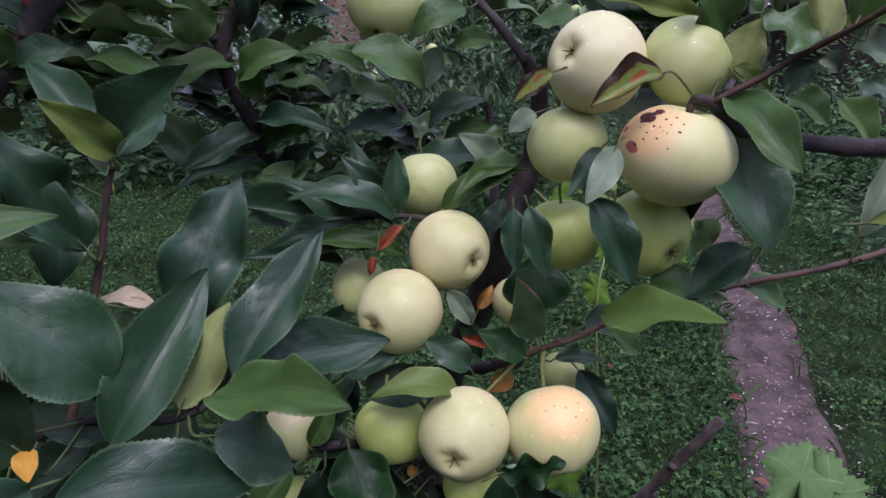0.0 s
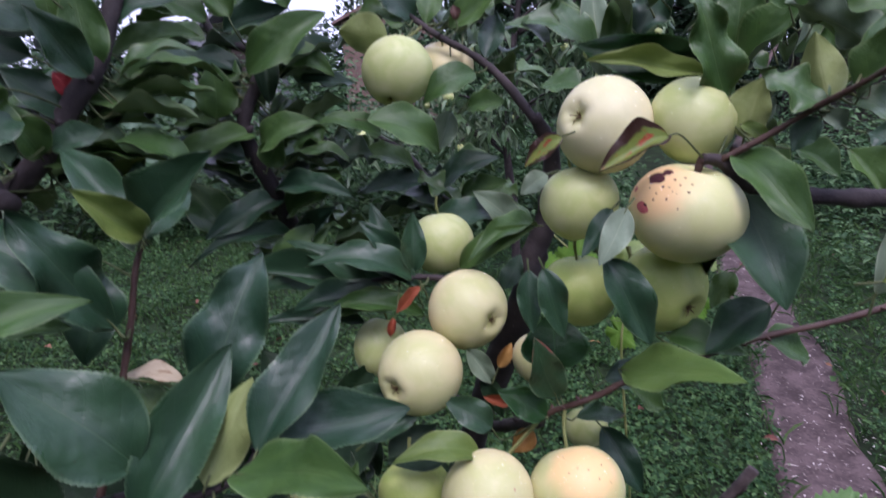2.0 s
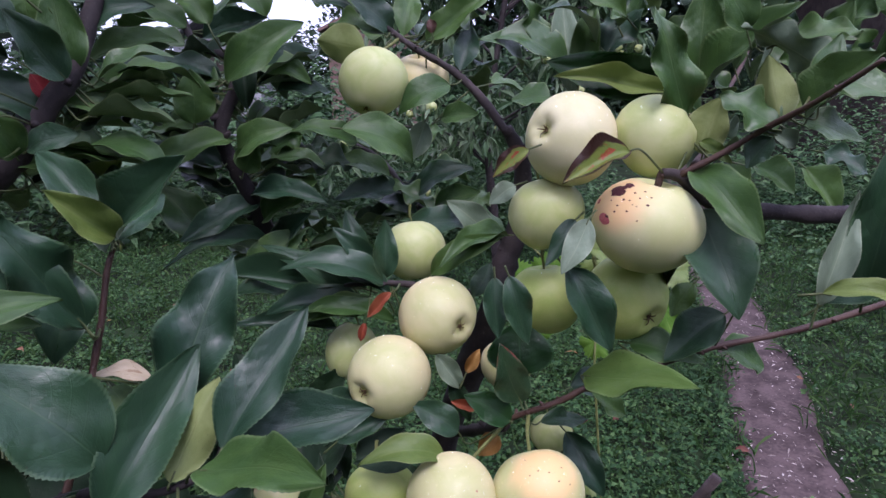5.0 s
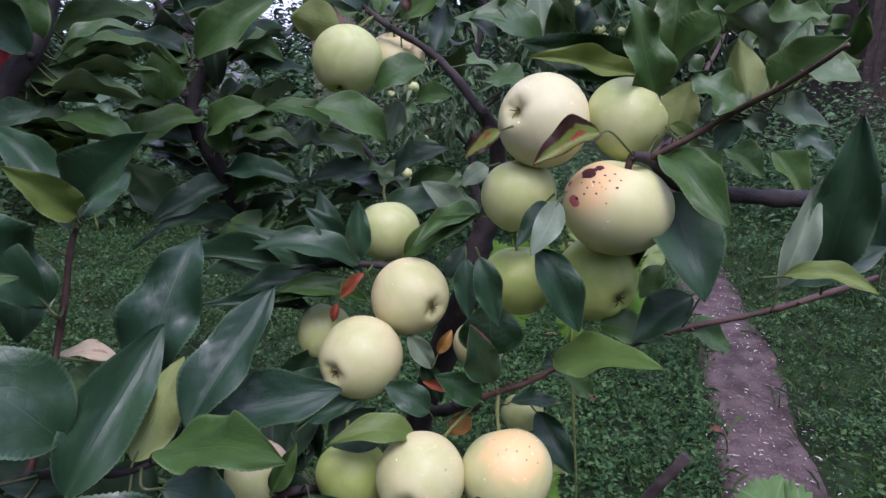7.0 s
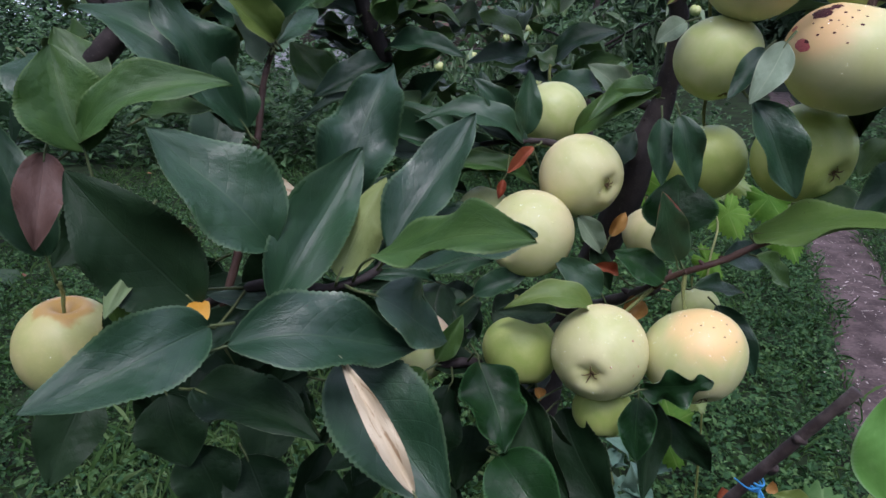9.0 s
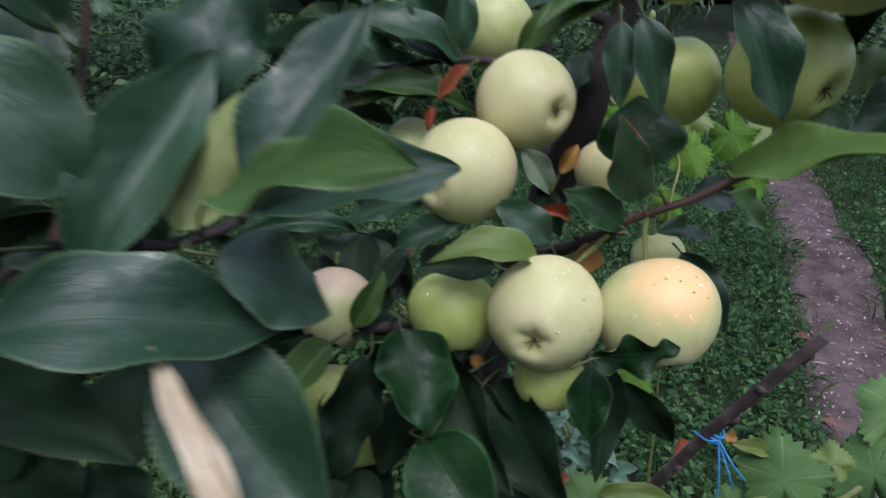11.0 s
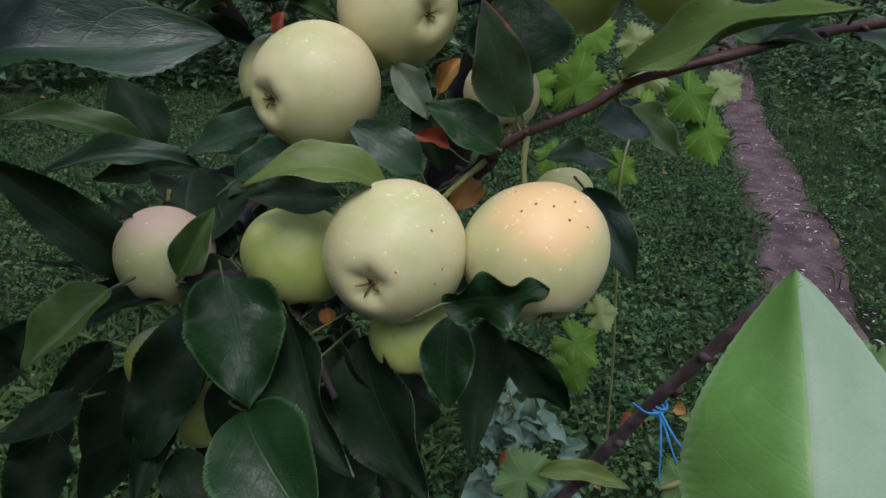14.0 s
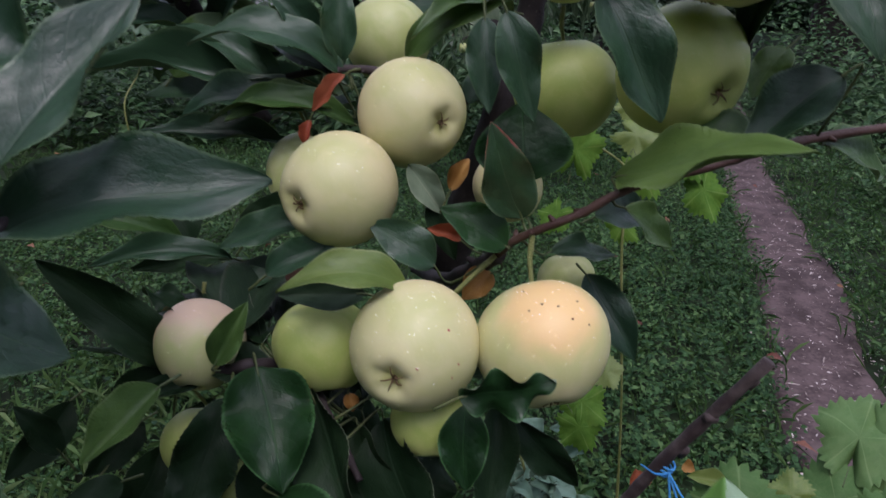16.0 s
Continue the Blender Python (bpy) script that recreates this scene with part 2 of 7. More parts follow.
def apple_material(name, a, b, blush=None, amount=0.0, russet=0.12, aimed=False, reach=2.2):
    m, nt, p = material(name, 0.46, 0.36)
    c = nt.nodes.new("ShaderNodeTexCoord")
    s = nt.nodes.new("ShaderNodeSeparateXYZ")
    nt.links.new(c.outputs["Object"], s.inputs[0])
    info = nt.nodes.new("ShaderNodeObjectInfo")
    n1, n2 = noise_of(nt, 1.6, 4, distort=0.5), noise_of(nt, 22, 4)
    col = mix(nt, a, b, ramp(nt, n1, 0.3, 0.7))
    col = mix(nt, col, (0.52, 0.53, 0.22), maths(nt, "MULTIPLY", ramp(nt, n2, 0.5, 0.8), 0.22))
    if blush:
        side = s.outputs[2]
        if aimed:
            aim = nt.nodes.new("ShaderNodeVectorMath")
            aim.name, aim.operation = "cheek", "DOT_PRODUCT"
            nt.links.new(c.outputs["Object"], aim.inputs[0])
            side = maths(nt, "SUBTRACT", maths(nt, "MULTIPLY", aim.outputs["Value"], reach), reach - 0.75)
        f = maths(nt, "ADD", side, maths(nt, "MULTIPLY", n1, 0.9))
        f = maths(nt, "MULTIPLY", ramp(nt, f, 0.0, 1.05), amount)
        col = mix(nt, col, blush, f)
    # russet about the stalk and dull green in the eye's basin
    r2 = maths(nt, "SQRT", maths(nt, "ADD", maths(nt, "POWER", s.outputs[0], 2.0), maths(nt, "POWER", s.outputs[1], 2.0)))
    up = ramp(nt, s.outputs[2], 0.1, 0.3)
    ring = maths(nt, "SUBTRACT", 1.0, ramp(nt, maths(nt, "ADD", r2, maths(nt, "MULTIPLY", n2, 0.12) if russet < 0.3 else maths(nt, "MULTIPLY", n1, 0.7)), russet, russet + 0.16))
    col = mix(nt, col, (0.36, 0.20, 0.05), maths(nt, "MULTIPLY", maths(nt, "MULTIPLY", ring, up), 0.85))
    eye = maths(nt, "SUBTRACT", 1.0, ramp(nt, maths(nt, "ADD", r2, maths(nt, "MULTIPLY", n2, 0.15)), 0.10, 0.34))
    low = maths(nt, "SUBTRACT", 1.0, ramp(nt, s.outputs[2], -0.3, -0.1))
    col = mix(nt, col, (0.33, 0.36, 0.10), maths(nt, "MULTIPLY", maths(nt, "MULTIPLY", eye, low), 0.7))
    # pale and dark lenticels
    vo = nt.nodes.new("ShaderNodeTexVoronoi")
    vo.inputs["Scale"].default_value = 13
    nt.links.new(c.outputs["Object"], vo.inputs["Vector"])
    dots = maths(nt, "SUBTRACT", 1.0, ramp(nt, vo.outputs["Distance"], 0.03, 0.09))
    col = mix(nt, col, (0.72, 0.74, 0.50), maths(nt, "MULTIPLY", dots, 0.5))
    nt.links.new(col, p.inputs["Base Color"])
    p.inputs["Coat Weight"].default_value, p.inputs["Coat Roughness"].default_value = 0.06, 0.25
    p.inputs["Subsurface Weight"].default_value = 0.16
    p.inputs["Subsurface Radius"].default_value = (0.012, 0.010, 0.004)
    p.inputs["Subsurface Scale"].default_value = 0.5
    bump(nt, p, n2, 0.06, 0.001)
    return m


APPLE = {
    "pale": apple_material("apple_pale", (0.48, 0.50, 0.220), (0.57, 0.56, 0.290), (0.75, 0.61, 0.34), 0.40),
    "cream": apple_material("apple_cream", (0.54, 0.54, 0.285), (0.62, 0.60, 0.350), (0.77, 0.64, 0.39), 0.4),
    "green": apple_material("apple_green", (0.39, 0.46, 0.16), (0.50, 0.54, 0.25)),
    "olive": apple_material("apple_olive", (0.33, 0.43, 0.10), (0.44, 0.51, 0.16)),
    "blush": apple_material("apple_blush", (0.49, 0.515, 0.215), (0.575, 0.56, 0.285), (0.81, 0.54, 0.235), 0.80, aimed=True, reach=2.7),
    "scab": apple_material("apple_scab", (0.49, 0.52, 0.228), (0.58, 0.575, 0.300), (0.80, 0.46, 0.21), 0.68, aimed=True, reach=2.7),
    "pink": apple_material("apple_pink", (0.44, 0.50, 0.20), (0.52, 0.52, 0.26), (0.58, 0.42, 0.32), 0.8),
    "russet": apple_material("apple_russet", (0.36, 0.38, 0.14), (0.45, 0.43, 0.19), None, 0.0, 0.78),
}


def plain(name, a, b, scale=30, rough=0.8, spec=0.2, where="Object", relief=0.3):
    m, nt, p = material(name, rough, spec)
    n1, n2 = noise_of(nt, scale, 5, where), noise_of(nt, scale * 9, 3, where)
    col = mix(nt, a, b, ramp(nt, maths(nt, "ADD", maths(nt, "MULTIPLY", n1, 0.7), maths(nt, "MULTIPLY", n2, 0.3)), 0.35, 0.65))
    nt.links.new(col, p.inputs["Base Color"])
    if relief:
        bump(nt, p, maths(nt, "ADD", n1, n2), relief, 0.003)
    return m


dry_eye = plain("dry_eye", (0.06, 0.035, 0.018), (0.18, 0.13, 0.06), 300, 0.8)
scab_dark = plain("scab_dark", (0.030, 0.010, 0.012), (0.10, 0.025, 0.030), 240, 0.6)
scab_rose = plain("scab_rose", (0.30, 0.05, 0.075), (0.48, 0.15, 0.12), 200, 0.5)
speck = plain("speck", (0.03, 0.018, 0.010), (0.09, 0.05, 0.03), 300, 0.7)
water_drop, nt, p = material("rain_drop", 0.02, 0.5)
nt.nodes.remove(p)
clear, gloss, both = nt.nodes.new("ShaderNodeBsdfTransparent"), nt.nodes.new("ShaderNodeBsdfGlossy"), nt.nodes.new("ShaderNodeAddShader")
clear.inputs["Color"].default_value = (0.98, 0.98, 0.97, 1)
gloss.inputs["Color"].default_value = (0.12, 0.12, 0.13, 1)
gloss.inputs["Roughness"].default_value = 0.04
nt.links.new(clear.outputs[0], both.inputs[0])
nt.links.new(gloss.outputs[0], both.inputs[1])
nt.links.new(both.outputs[0], nt.nodes["Material Output"].inputs[0])


def islands(name, cols, rough=0.55, glow=0.25, spec=0.4):
    """A skin for masses of small leaves, each leaf of its own shade."""
    m, nt, p = material(name, rough, spec)
    g = nt.nodes.new("ShaderNodeNewGeometry")
    r = nt.nodes.new("ShaderNodeValToRGB")
    r.color_ramp.elements[0].color = (*cols[0], 1)
    r.color_ramp.elements[1].color = (*cols[-1], 1)
    for i, c in enumerate(cols[1:-1]):
        e = r.color_ramp.elements.new((i + 1) / (len(cols) - 1))
        e.color = (*c, 1)
    nt.links.new(g.outputs["Random Per Island"], r.inputs[0])
    col = mix(nt, r.outputs[0], cols[0], maths(nt, "MULTIPLY", ramp(nt, noise_of(nt, 1.3, 4), 0.45, 0.75), 0.6))
    nt.links.new(col, p.inputs["Base Color"])
    t = nt.nodes.new("ShaderNodeBsdfTranslucent")
    nt.links.new(col, t.inputs[0])
    x = nt.nodes.new("ShaderNodeMixShader")
    x.inputs[0].default_value = glow
    nt.links.new(p.outputs[0], x.inputs[1])
    nt.links.new(t.outputs[0], x.inputs[2])
    nt.links.new(x.outputs[0], nt.nodes["Material Output"].inputs[0])
    return m


turf_leaves = islands("turf_leaves", [(0.012, 0.044, 0.013), (0.034, 0.096, 0.027), (0.095, 0.180, 0.056)], 0.65, 0.25, 0.25)
turf_blades = islands("turf_blades", [(0.026, 0.072, 0.018), (0.048, 0.110, 0.028), (0.090, 0.155, 0.048)], 0.7, 0.25, 0.2)
grass_pale = islands("grass_pale", [(0.05, 0.115, 0.03), (0.10, 0.185, 0.05), (0.19, 0.28, 0.11)], 0.6, 0.3, 0.25)
weed_leaves = islands("weed_leaves", [(0.018, 0.050, 0.020), (0.044, 0.105, 0.034), (0.115, 0.20, 0.085)], 0.50, 0.25, 0.22)
pear_leaves = islands("pear_leaves", [(0.035, 0.075, 0.030), (0.070, 0.135, 0.050), (0.22, 0.30, 0.17)], 0.4)
far_leaves = islands("far_leaves", [(0.020, 0.045, 0.022), (0.040, 0.080, 0.035)], 0.6)
chip_skin = islands("chip_skin", [(0.10, 0.075, 0.07), (0.30, 0.25, 0.22), (0.72, 0.66, 0.60)], 0.8, 0.0)
litter_skin = islands("litter_skin", [(0.12, 0.04, 0.03), (0.20, 0.09, 0.045), (0.30, 0.19, 0.06)], 0.7, 0.1)
soil = plain("soil", (0.012, 0.016, 0.009), (0.022, 0.040, 0.016), 4, 0.95, 0.1, relief=0.8)
trodden = plain("trodden_earth", (0.038, 0.026, 0.024), (0.104, 0.075, 0.071), 9, 0.85, 0.25, relief=0.5)
plank_dark = plain("plank_dark", (0.018, 0.013, 0.011), (0.045, 0.034, 0.028), 12, 0.8)
roof_grey = plain("roof_grey", (0.20, 0.20, 0.21), (0.33, 0.33, 0.34), 6, 0.7)
roof_brown = plain("roof_brown", (0.14, 0.085, 0.075), (0.23, 0.15, 0.13), 5, 0.8)
wall_brown = plain("wall_brown", (0.13, 0.085, 0.07), (0.22, 0.15, 0.12), 5, 0.8)
string_blue = plain("string_blue", (0.03, 0.22, 0.50), (0.06, 0.33, 0.68), 400, 0.5, 0.4)
film_white = plain("greenhouse_film", (0.72, 0.74, 0.76), (0.82, 0.83, 0.84), 3, 0.4)


# ---- builders ----
def mesh_of(name, bm, *mats, smooth=True):
    me = bpy.data.meshes.new(name)
    bm.to_mesh(me)
    bm.free()
    for m in mats:
        me.materials.append(m)
    if smooth:
        me.shade_smooth()
    return me


def part(name, me, parent, label="", kind=""):
    ob = new(name, me)
    ob.parent = parent
    return tagged(ob, label, kind=kind)


def spline(pts, n=6):
    """A smooth line through the points."""
    pts = [Vector(p) for p in pts]
    ext = [2 * pts[0] - pts[1], *pts, 2 * pts[-1] - pts[-2]]
    res = []
    for i in range(1, len(ext) - 2):
        a, b, c, d = ext[i - 1:i + 3]
        for k in range(n):
            t = k / n
            res.append(0.5 * (2 * b + (c - a) * t + (2 * a - 5 * b + 4 * c - d) * t * t + (3 * b - a - 3 * c + d) * t ** 3))
    return res + [pts[-1]]


def tube(bm, line, r0, r1, sides=8, rough=0.0, seed=0):
    """A tapered round stem along a line, closed at both ends."""
    rng = random.Random(seed)
    rings = []
    side = Vector((0.31, 0.87, 0.38))
    for i, q in enumerate(line):
        d = (line[min(i + 1, len(line) - 1)] - line[max(i - 1, 0)]).normalized()
        x = (side - d * side.dot(d)).normalized()
        y = d.cross(x)
        r = r0 + (r1 - r0) * i / (len(line) - 1)
        swell = 1 + rough * rng.uniform(-1, 1)
        rings.append([bm.verts.new(q + (x * math.cos(a) + y * math.sin(a)) * r * swell * (1 + rough * rng.uniform(-0.5, 0.5)))
                      for a in (2 * math.pi * k / sides for k in range(sides))])
    for a, b in zip(rings, rings[1:]):
        for k in range(sides):
            bm.faces.new((a[k], a[(k + 1) % sides], b[(k + 1) % sides], b[k]))
    bm.faces.new(rings[0][::-1])
    bm.faces.new(rings[-1])


apple_tree = tagged(new("apple_tree"), "low apple tree with dark bark, glossy green leaves and ripening fruit", "apple tree")
apple_tree.location = (-0.03, 0.70, 0.0)
LINES, STALKS = {}, {}


def branch(name, pts, r0, r1, skin, tree=None):
    tree = tree or apple_tree
    line = spline(pts)
    bm = bmesh.new()
    tube(bm, line, r0, r1, 10, 0.12, len(LINES))
    # buds and spur knots along the bark
    rng = random.Random(len(LINES) + 50)
    for q in line[2:-1:4]:
        d = Vector((rng.uniform(-1, 1), rng.uniform(-1, 1), rng.uniform(-0.3, 1))).normalized()
        tube(bm, [q, q + d * r1 * 1.3, q + d * r1 * 2.2], r1 * 0.8, r1 * 0.35, 6)
    ob = new(name, mesh_of(name, bm, skin))
    ob.parent = tree
    ob.matrix_parent_inverse = Matrix.Translation(-tree.location)
    LINES[ob.name] = line
    STALKS[ob.name] = []
    return ob


def outline(y):
    """Half-width of an apple leaf along its length, 0 to 1."""
    return (math.sin(math.pi * min(1, y ** 0.82)) ** 0.78) * (1 - 0.22 * y) * 1.12 if 0 < y < 1 else 0.0


LEAF_MESH = {}


def lobed_mesh(tone, rng):
    """A broad leaf with five toothed lobes."""
    bm = bmesh.new()
    uv = bm.loops.layers.uv.new("UVMap")
    n, rings = 112, 5
    ph = rng.uniform(0, 6)
    for layer, lift in ((0, 0.002), (1, -0.002)):
        net = []
        for k in range(rings + 1):
            row = []
            for i in range(n):
                a = 2 * math.pi * i / n
                lobe = 0.44 + 0.05 * math.cos(5 * a) + 0.035 * math.cos(a) + 0.03 * math.sin(2 * a + ph) + 0.02 * math.sin(9 * a + 2 * ph)
                lobe *= 1 - 0.55 * math.exp(-(((a - math.pi) / 0.22) ** 2))
                lobe *= 1 + (k == rings) * (-0.065, -0.02, 0.04, 0.07)[i % 4] * (1 + 0.5 * math.sin(i * 1.7 + ph))
                f = k / rings
                x, y = math.sin(a) * lobe * f * 1.05, 0.45 + math.cos(a) * lobe * f * 1.1
                z = 0.014 * math.cos(5 * a) * f * f - 0.10 * f * f + 0.03 * math.sin(2 * a + ph) * f + 0.03 * math.sin(x * 9 + ph) * f + 0.02 * math.sin(y * 14 + 2 * ph) * f
                row.append((bm.verts.new((x, y, z + lift)), (f, 0.5 + 0.55 * (((a * 5 / (2 * math.pi) + 0.5) % 1) - 0.5))))
            net.append(row)
        for a, b in zip(net, net[1:]):
            for i in range(n):
                j = (i + 1) % n
                for q in ([a[i], b[i], b[j]], [a[i], b[j], a[j]]):
                    if not layer:
                        q.reverse()
                    fc = bm.faces.new([v for v, _ in q])
                    fc.material_index = layer
                    for lp, (_, w) in zip(fc.loops, q):
                        lp[uv].uv = w
    return mesh_of("leaf", bm, LEAF[tone], UNDER["mid"])


def leaf_mesh(tone, shape, turn):
    key = (tone, shape, turn)
    if key in LEAF_MESH:
        return LEAF_MESH[key]
    rng = random.Random(shape + str(turn))
    if shape == "lobed":
        LEAF_MESH[key] = lobed_mesh(tone, rng)
        return LEAF_MESH[key]
    fold, bend, wave, roll = {"gentle": (0.40, 0.17, 0.025, 0.0), "fold": (0.75, 0.12, 0.03, 0.0), "arch": (0.30, 0.75, 0.02, 0.0),
                              "wave": (0.25, 0.20, 0.10, 0.0), "flat": (0.14, 0.12, 0.02, 0.0), "bow": (0.34, 0.46, 0.03, 0.0), "curl": (0.2, 0.5, 0.05, 1.6), "trough": (0.62, 0.10, 0.03, 0.0), "ridge": (-0.9, 0.12, 0.015, 0.0)}[shape]
    fold *= rng.uniform(0.8, 1.25)
    bend *= rng.uniform(0.8, 1.25)
    sway = rng.uniform(-0.07, 0.07)
    twist = rng.uniform(-0.75, 0.75)
    cup = rng.uniform(-0.05, 0.05)
    phase = rng.uniform(0, 6)
    nu, nv = 90, 4
    teeth = [[rng.uniform(0.25, 1.6) for _ in range(nu // 3 + 2)] for _ in range(2)]
    bm = bmesh.new()
    uv = bm.loops.layers.uv.new("UVMap")
    for layer, lift in ((0, 0.002), (1, -0.002)):
        rows = []
        for i in range(nu + 1):
            y = i / nu
            row = []
            for j in range(-nv, nv + 1):
                f = j / nv
                # teeth lean towards the tip: each swells over three rows and breaks off
                edge = 1 + (-0.019, 0.002, 0.019)[i % 3] * (0.35 if shape == "ridge" else 1.0) * teeth[j > 0][i // 3] * (0 < i < nu) if abs(j) == nv else 1
                x = 0.5 * f * max(outline(y), 0.012) * edge + sway * math.sin(math.pi * y)
                z = fold * abs(f) ** 1.08 * 0.5 * outline(y) * 0.6 - bend * (y * y - y) + roll * (f * outline(y) * 0.5) ** 2
                z += wave * f * f * math.sin(y * 15 + phase + (1.3 if f > 0 else 0)) + 0.0022 * math.cos(6.2832 * (8 * y - 1.3 * abs(f) - 0.9 * f * f)) * math.sin(math.pi * abs(f)) * math.sin(math.pi * y)
                z += x * math.tan(twist * (y - 0.3)) * 0.5 + cup * math.sin(6.3 * y) + 0.022 * math.sin(9 * y + 4 * f + phase) * abs(f)
                row.append((bm.verts.new((x, y, z + lift)), (y, 0.5 + 0.5 * f)))
            rows.append(row)
        for a, b in zip(rows, rows[1:]):
            for j in range(2 * nv):
                for q in ([a[j], a[j + 1], b[j + 1]], [a[j], b[j + 1], b[j]]):
                    if layer:
                        q.reverse()
                    fc = bm.faces.new([v for v, _ in q])
                    fc.material_index = layer
                    for lp, (_, w) in zip(fc.loops, q):
                        lp[uv].uv = w
    back = UNDER.get(tone) or (LEAF["under"] if tone in ("dark", "shade", "redrim", "bright", "deep", "wet") else LEAF[tone])
    if tone in ("bright", "fresh"):
        back = UNDER["mid"]
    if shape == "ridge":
        # one half takes a paler green in place of its sky sheen
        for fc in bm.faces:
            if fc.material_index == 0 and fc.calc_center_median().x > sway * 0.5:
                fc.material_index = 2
    LEAF_MESH[key] = mesh_of("leaf", bm, LEAF[tone], back, LEAF["sheen_half"])
    return LEAF_MESH[key]


LEAF_COUNT = [0]


def leaf(br, base, tip, normal, width, tone, shape):
    """One leaf of a branch, from the foot of its blade to its tip, facing along normal, with its stalk."""
    LEAF_COUNT[0] += 1
    base, tip, n = Vector(base), Vector(tip), Vector(normal).normalized()
    ax = tip - base
    ln = ax.length
    ax.normalize()
    n = (n - ax * n.dot(ax)).normalized()
    x = ax.cross(n)
    ob = new("leaf", leaf_mesh(tone, shape, LEAF_COUNT[0] % 5))
    m = Matrix((x, ax, n)).transposed().to_4x4() @ Matrix.Diagonal((width, ln, ln, 1))
    m.translation = base + n * 0.0
    ob.parent = br
    ob.matrix_parent_inverse = br.matrix_basis.inverted()
    ob.matrix_local = m
    foot = min(LINES[br.name], key=lambda q: (q - base).length)
    if (foot - base).length > 0.06:
        foot = min((q for l in LINES.values() for q in l), key=lambda q: (q - base).length)
    gap = (foot - base).length
    if gap > 0.05:
        foot = base - ax * 0.012 - Vector((0, 0, 0.004))
        gap = 0.012
    STALKS[br.name].append((spline([foot, base - ax * min(0.3 * gap, 0.012) - Vector((0, 0, 0.1 * gap)), base, base + ax * 0.1 * ln], 4), br))
    return ob


def apple_profile(bm, squash, seed):
    """An apple of radius 1: its stalk hollow at +z, the ribbed basin of its eye at -z."""
    rng = random.Random(seed)
    lean = rng.uniform(-0.05, 0.05)
    nr, ns = 30, 36
    ph = rng.uniform(0, 6)
    rows = []
    for i in range(nr + 1):
        a = math.pi * i / nr
        row = []
        for k in range(ns if 0 < i < nr else 1):
            b = 2 * math.pi * k / ns
            r = math.sin(a) * (1 + 0.05 * math.cos(a)) * (1 + 0.012 * math.sin(2 * b + ph) + 0.010 * math.sin(3 * b + 2 * ph))
            z = math.cos(a) * squash
            z -= 0.30 * squash * math.exp(-((r / 0.23) ** 2)) if a < 1.5 else 0
            rib = 1 + 0.35 * math.cos(5 * b + ph)
            z += 0.19 * squash * math.exp(-((r / (0.25 * (1 + 0.12 * math.cos(5 * b + ph)))) ** 2)) + 0.02 * rib * math.exp(-(((r - 0.36) / 0.14) ** 2)) * -1 if a > 1.6 else 0
            row.append(bm.verts.new((r * math.cos(b) + lean * z, r * math.sin(b), z)))
        rows.append(row)
    for a, b in zip(rows, rows[1:]):
        for k in range(ns):
            k2 = (k + 1) % ns
            if len(a) == 1:
                bm.faces.new((a[0], b[k], b[k2]))
            elif len(b) == 1:
                bm.faces.new((a[k], b[0], a[k2]))
            else:
                bm.faces.new((a[k], b[k], b[k2], a[k2]))


APPLES = [0]


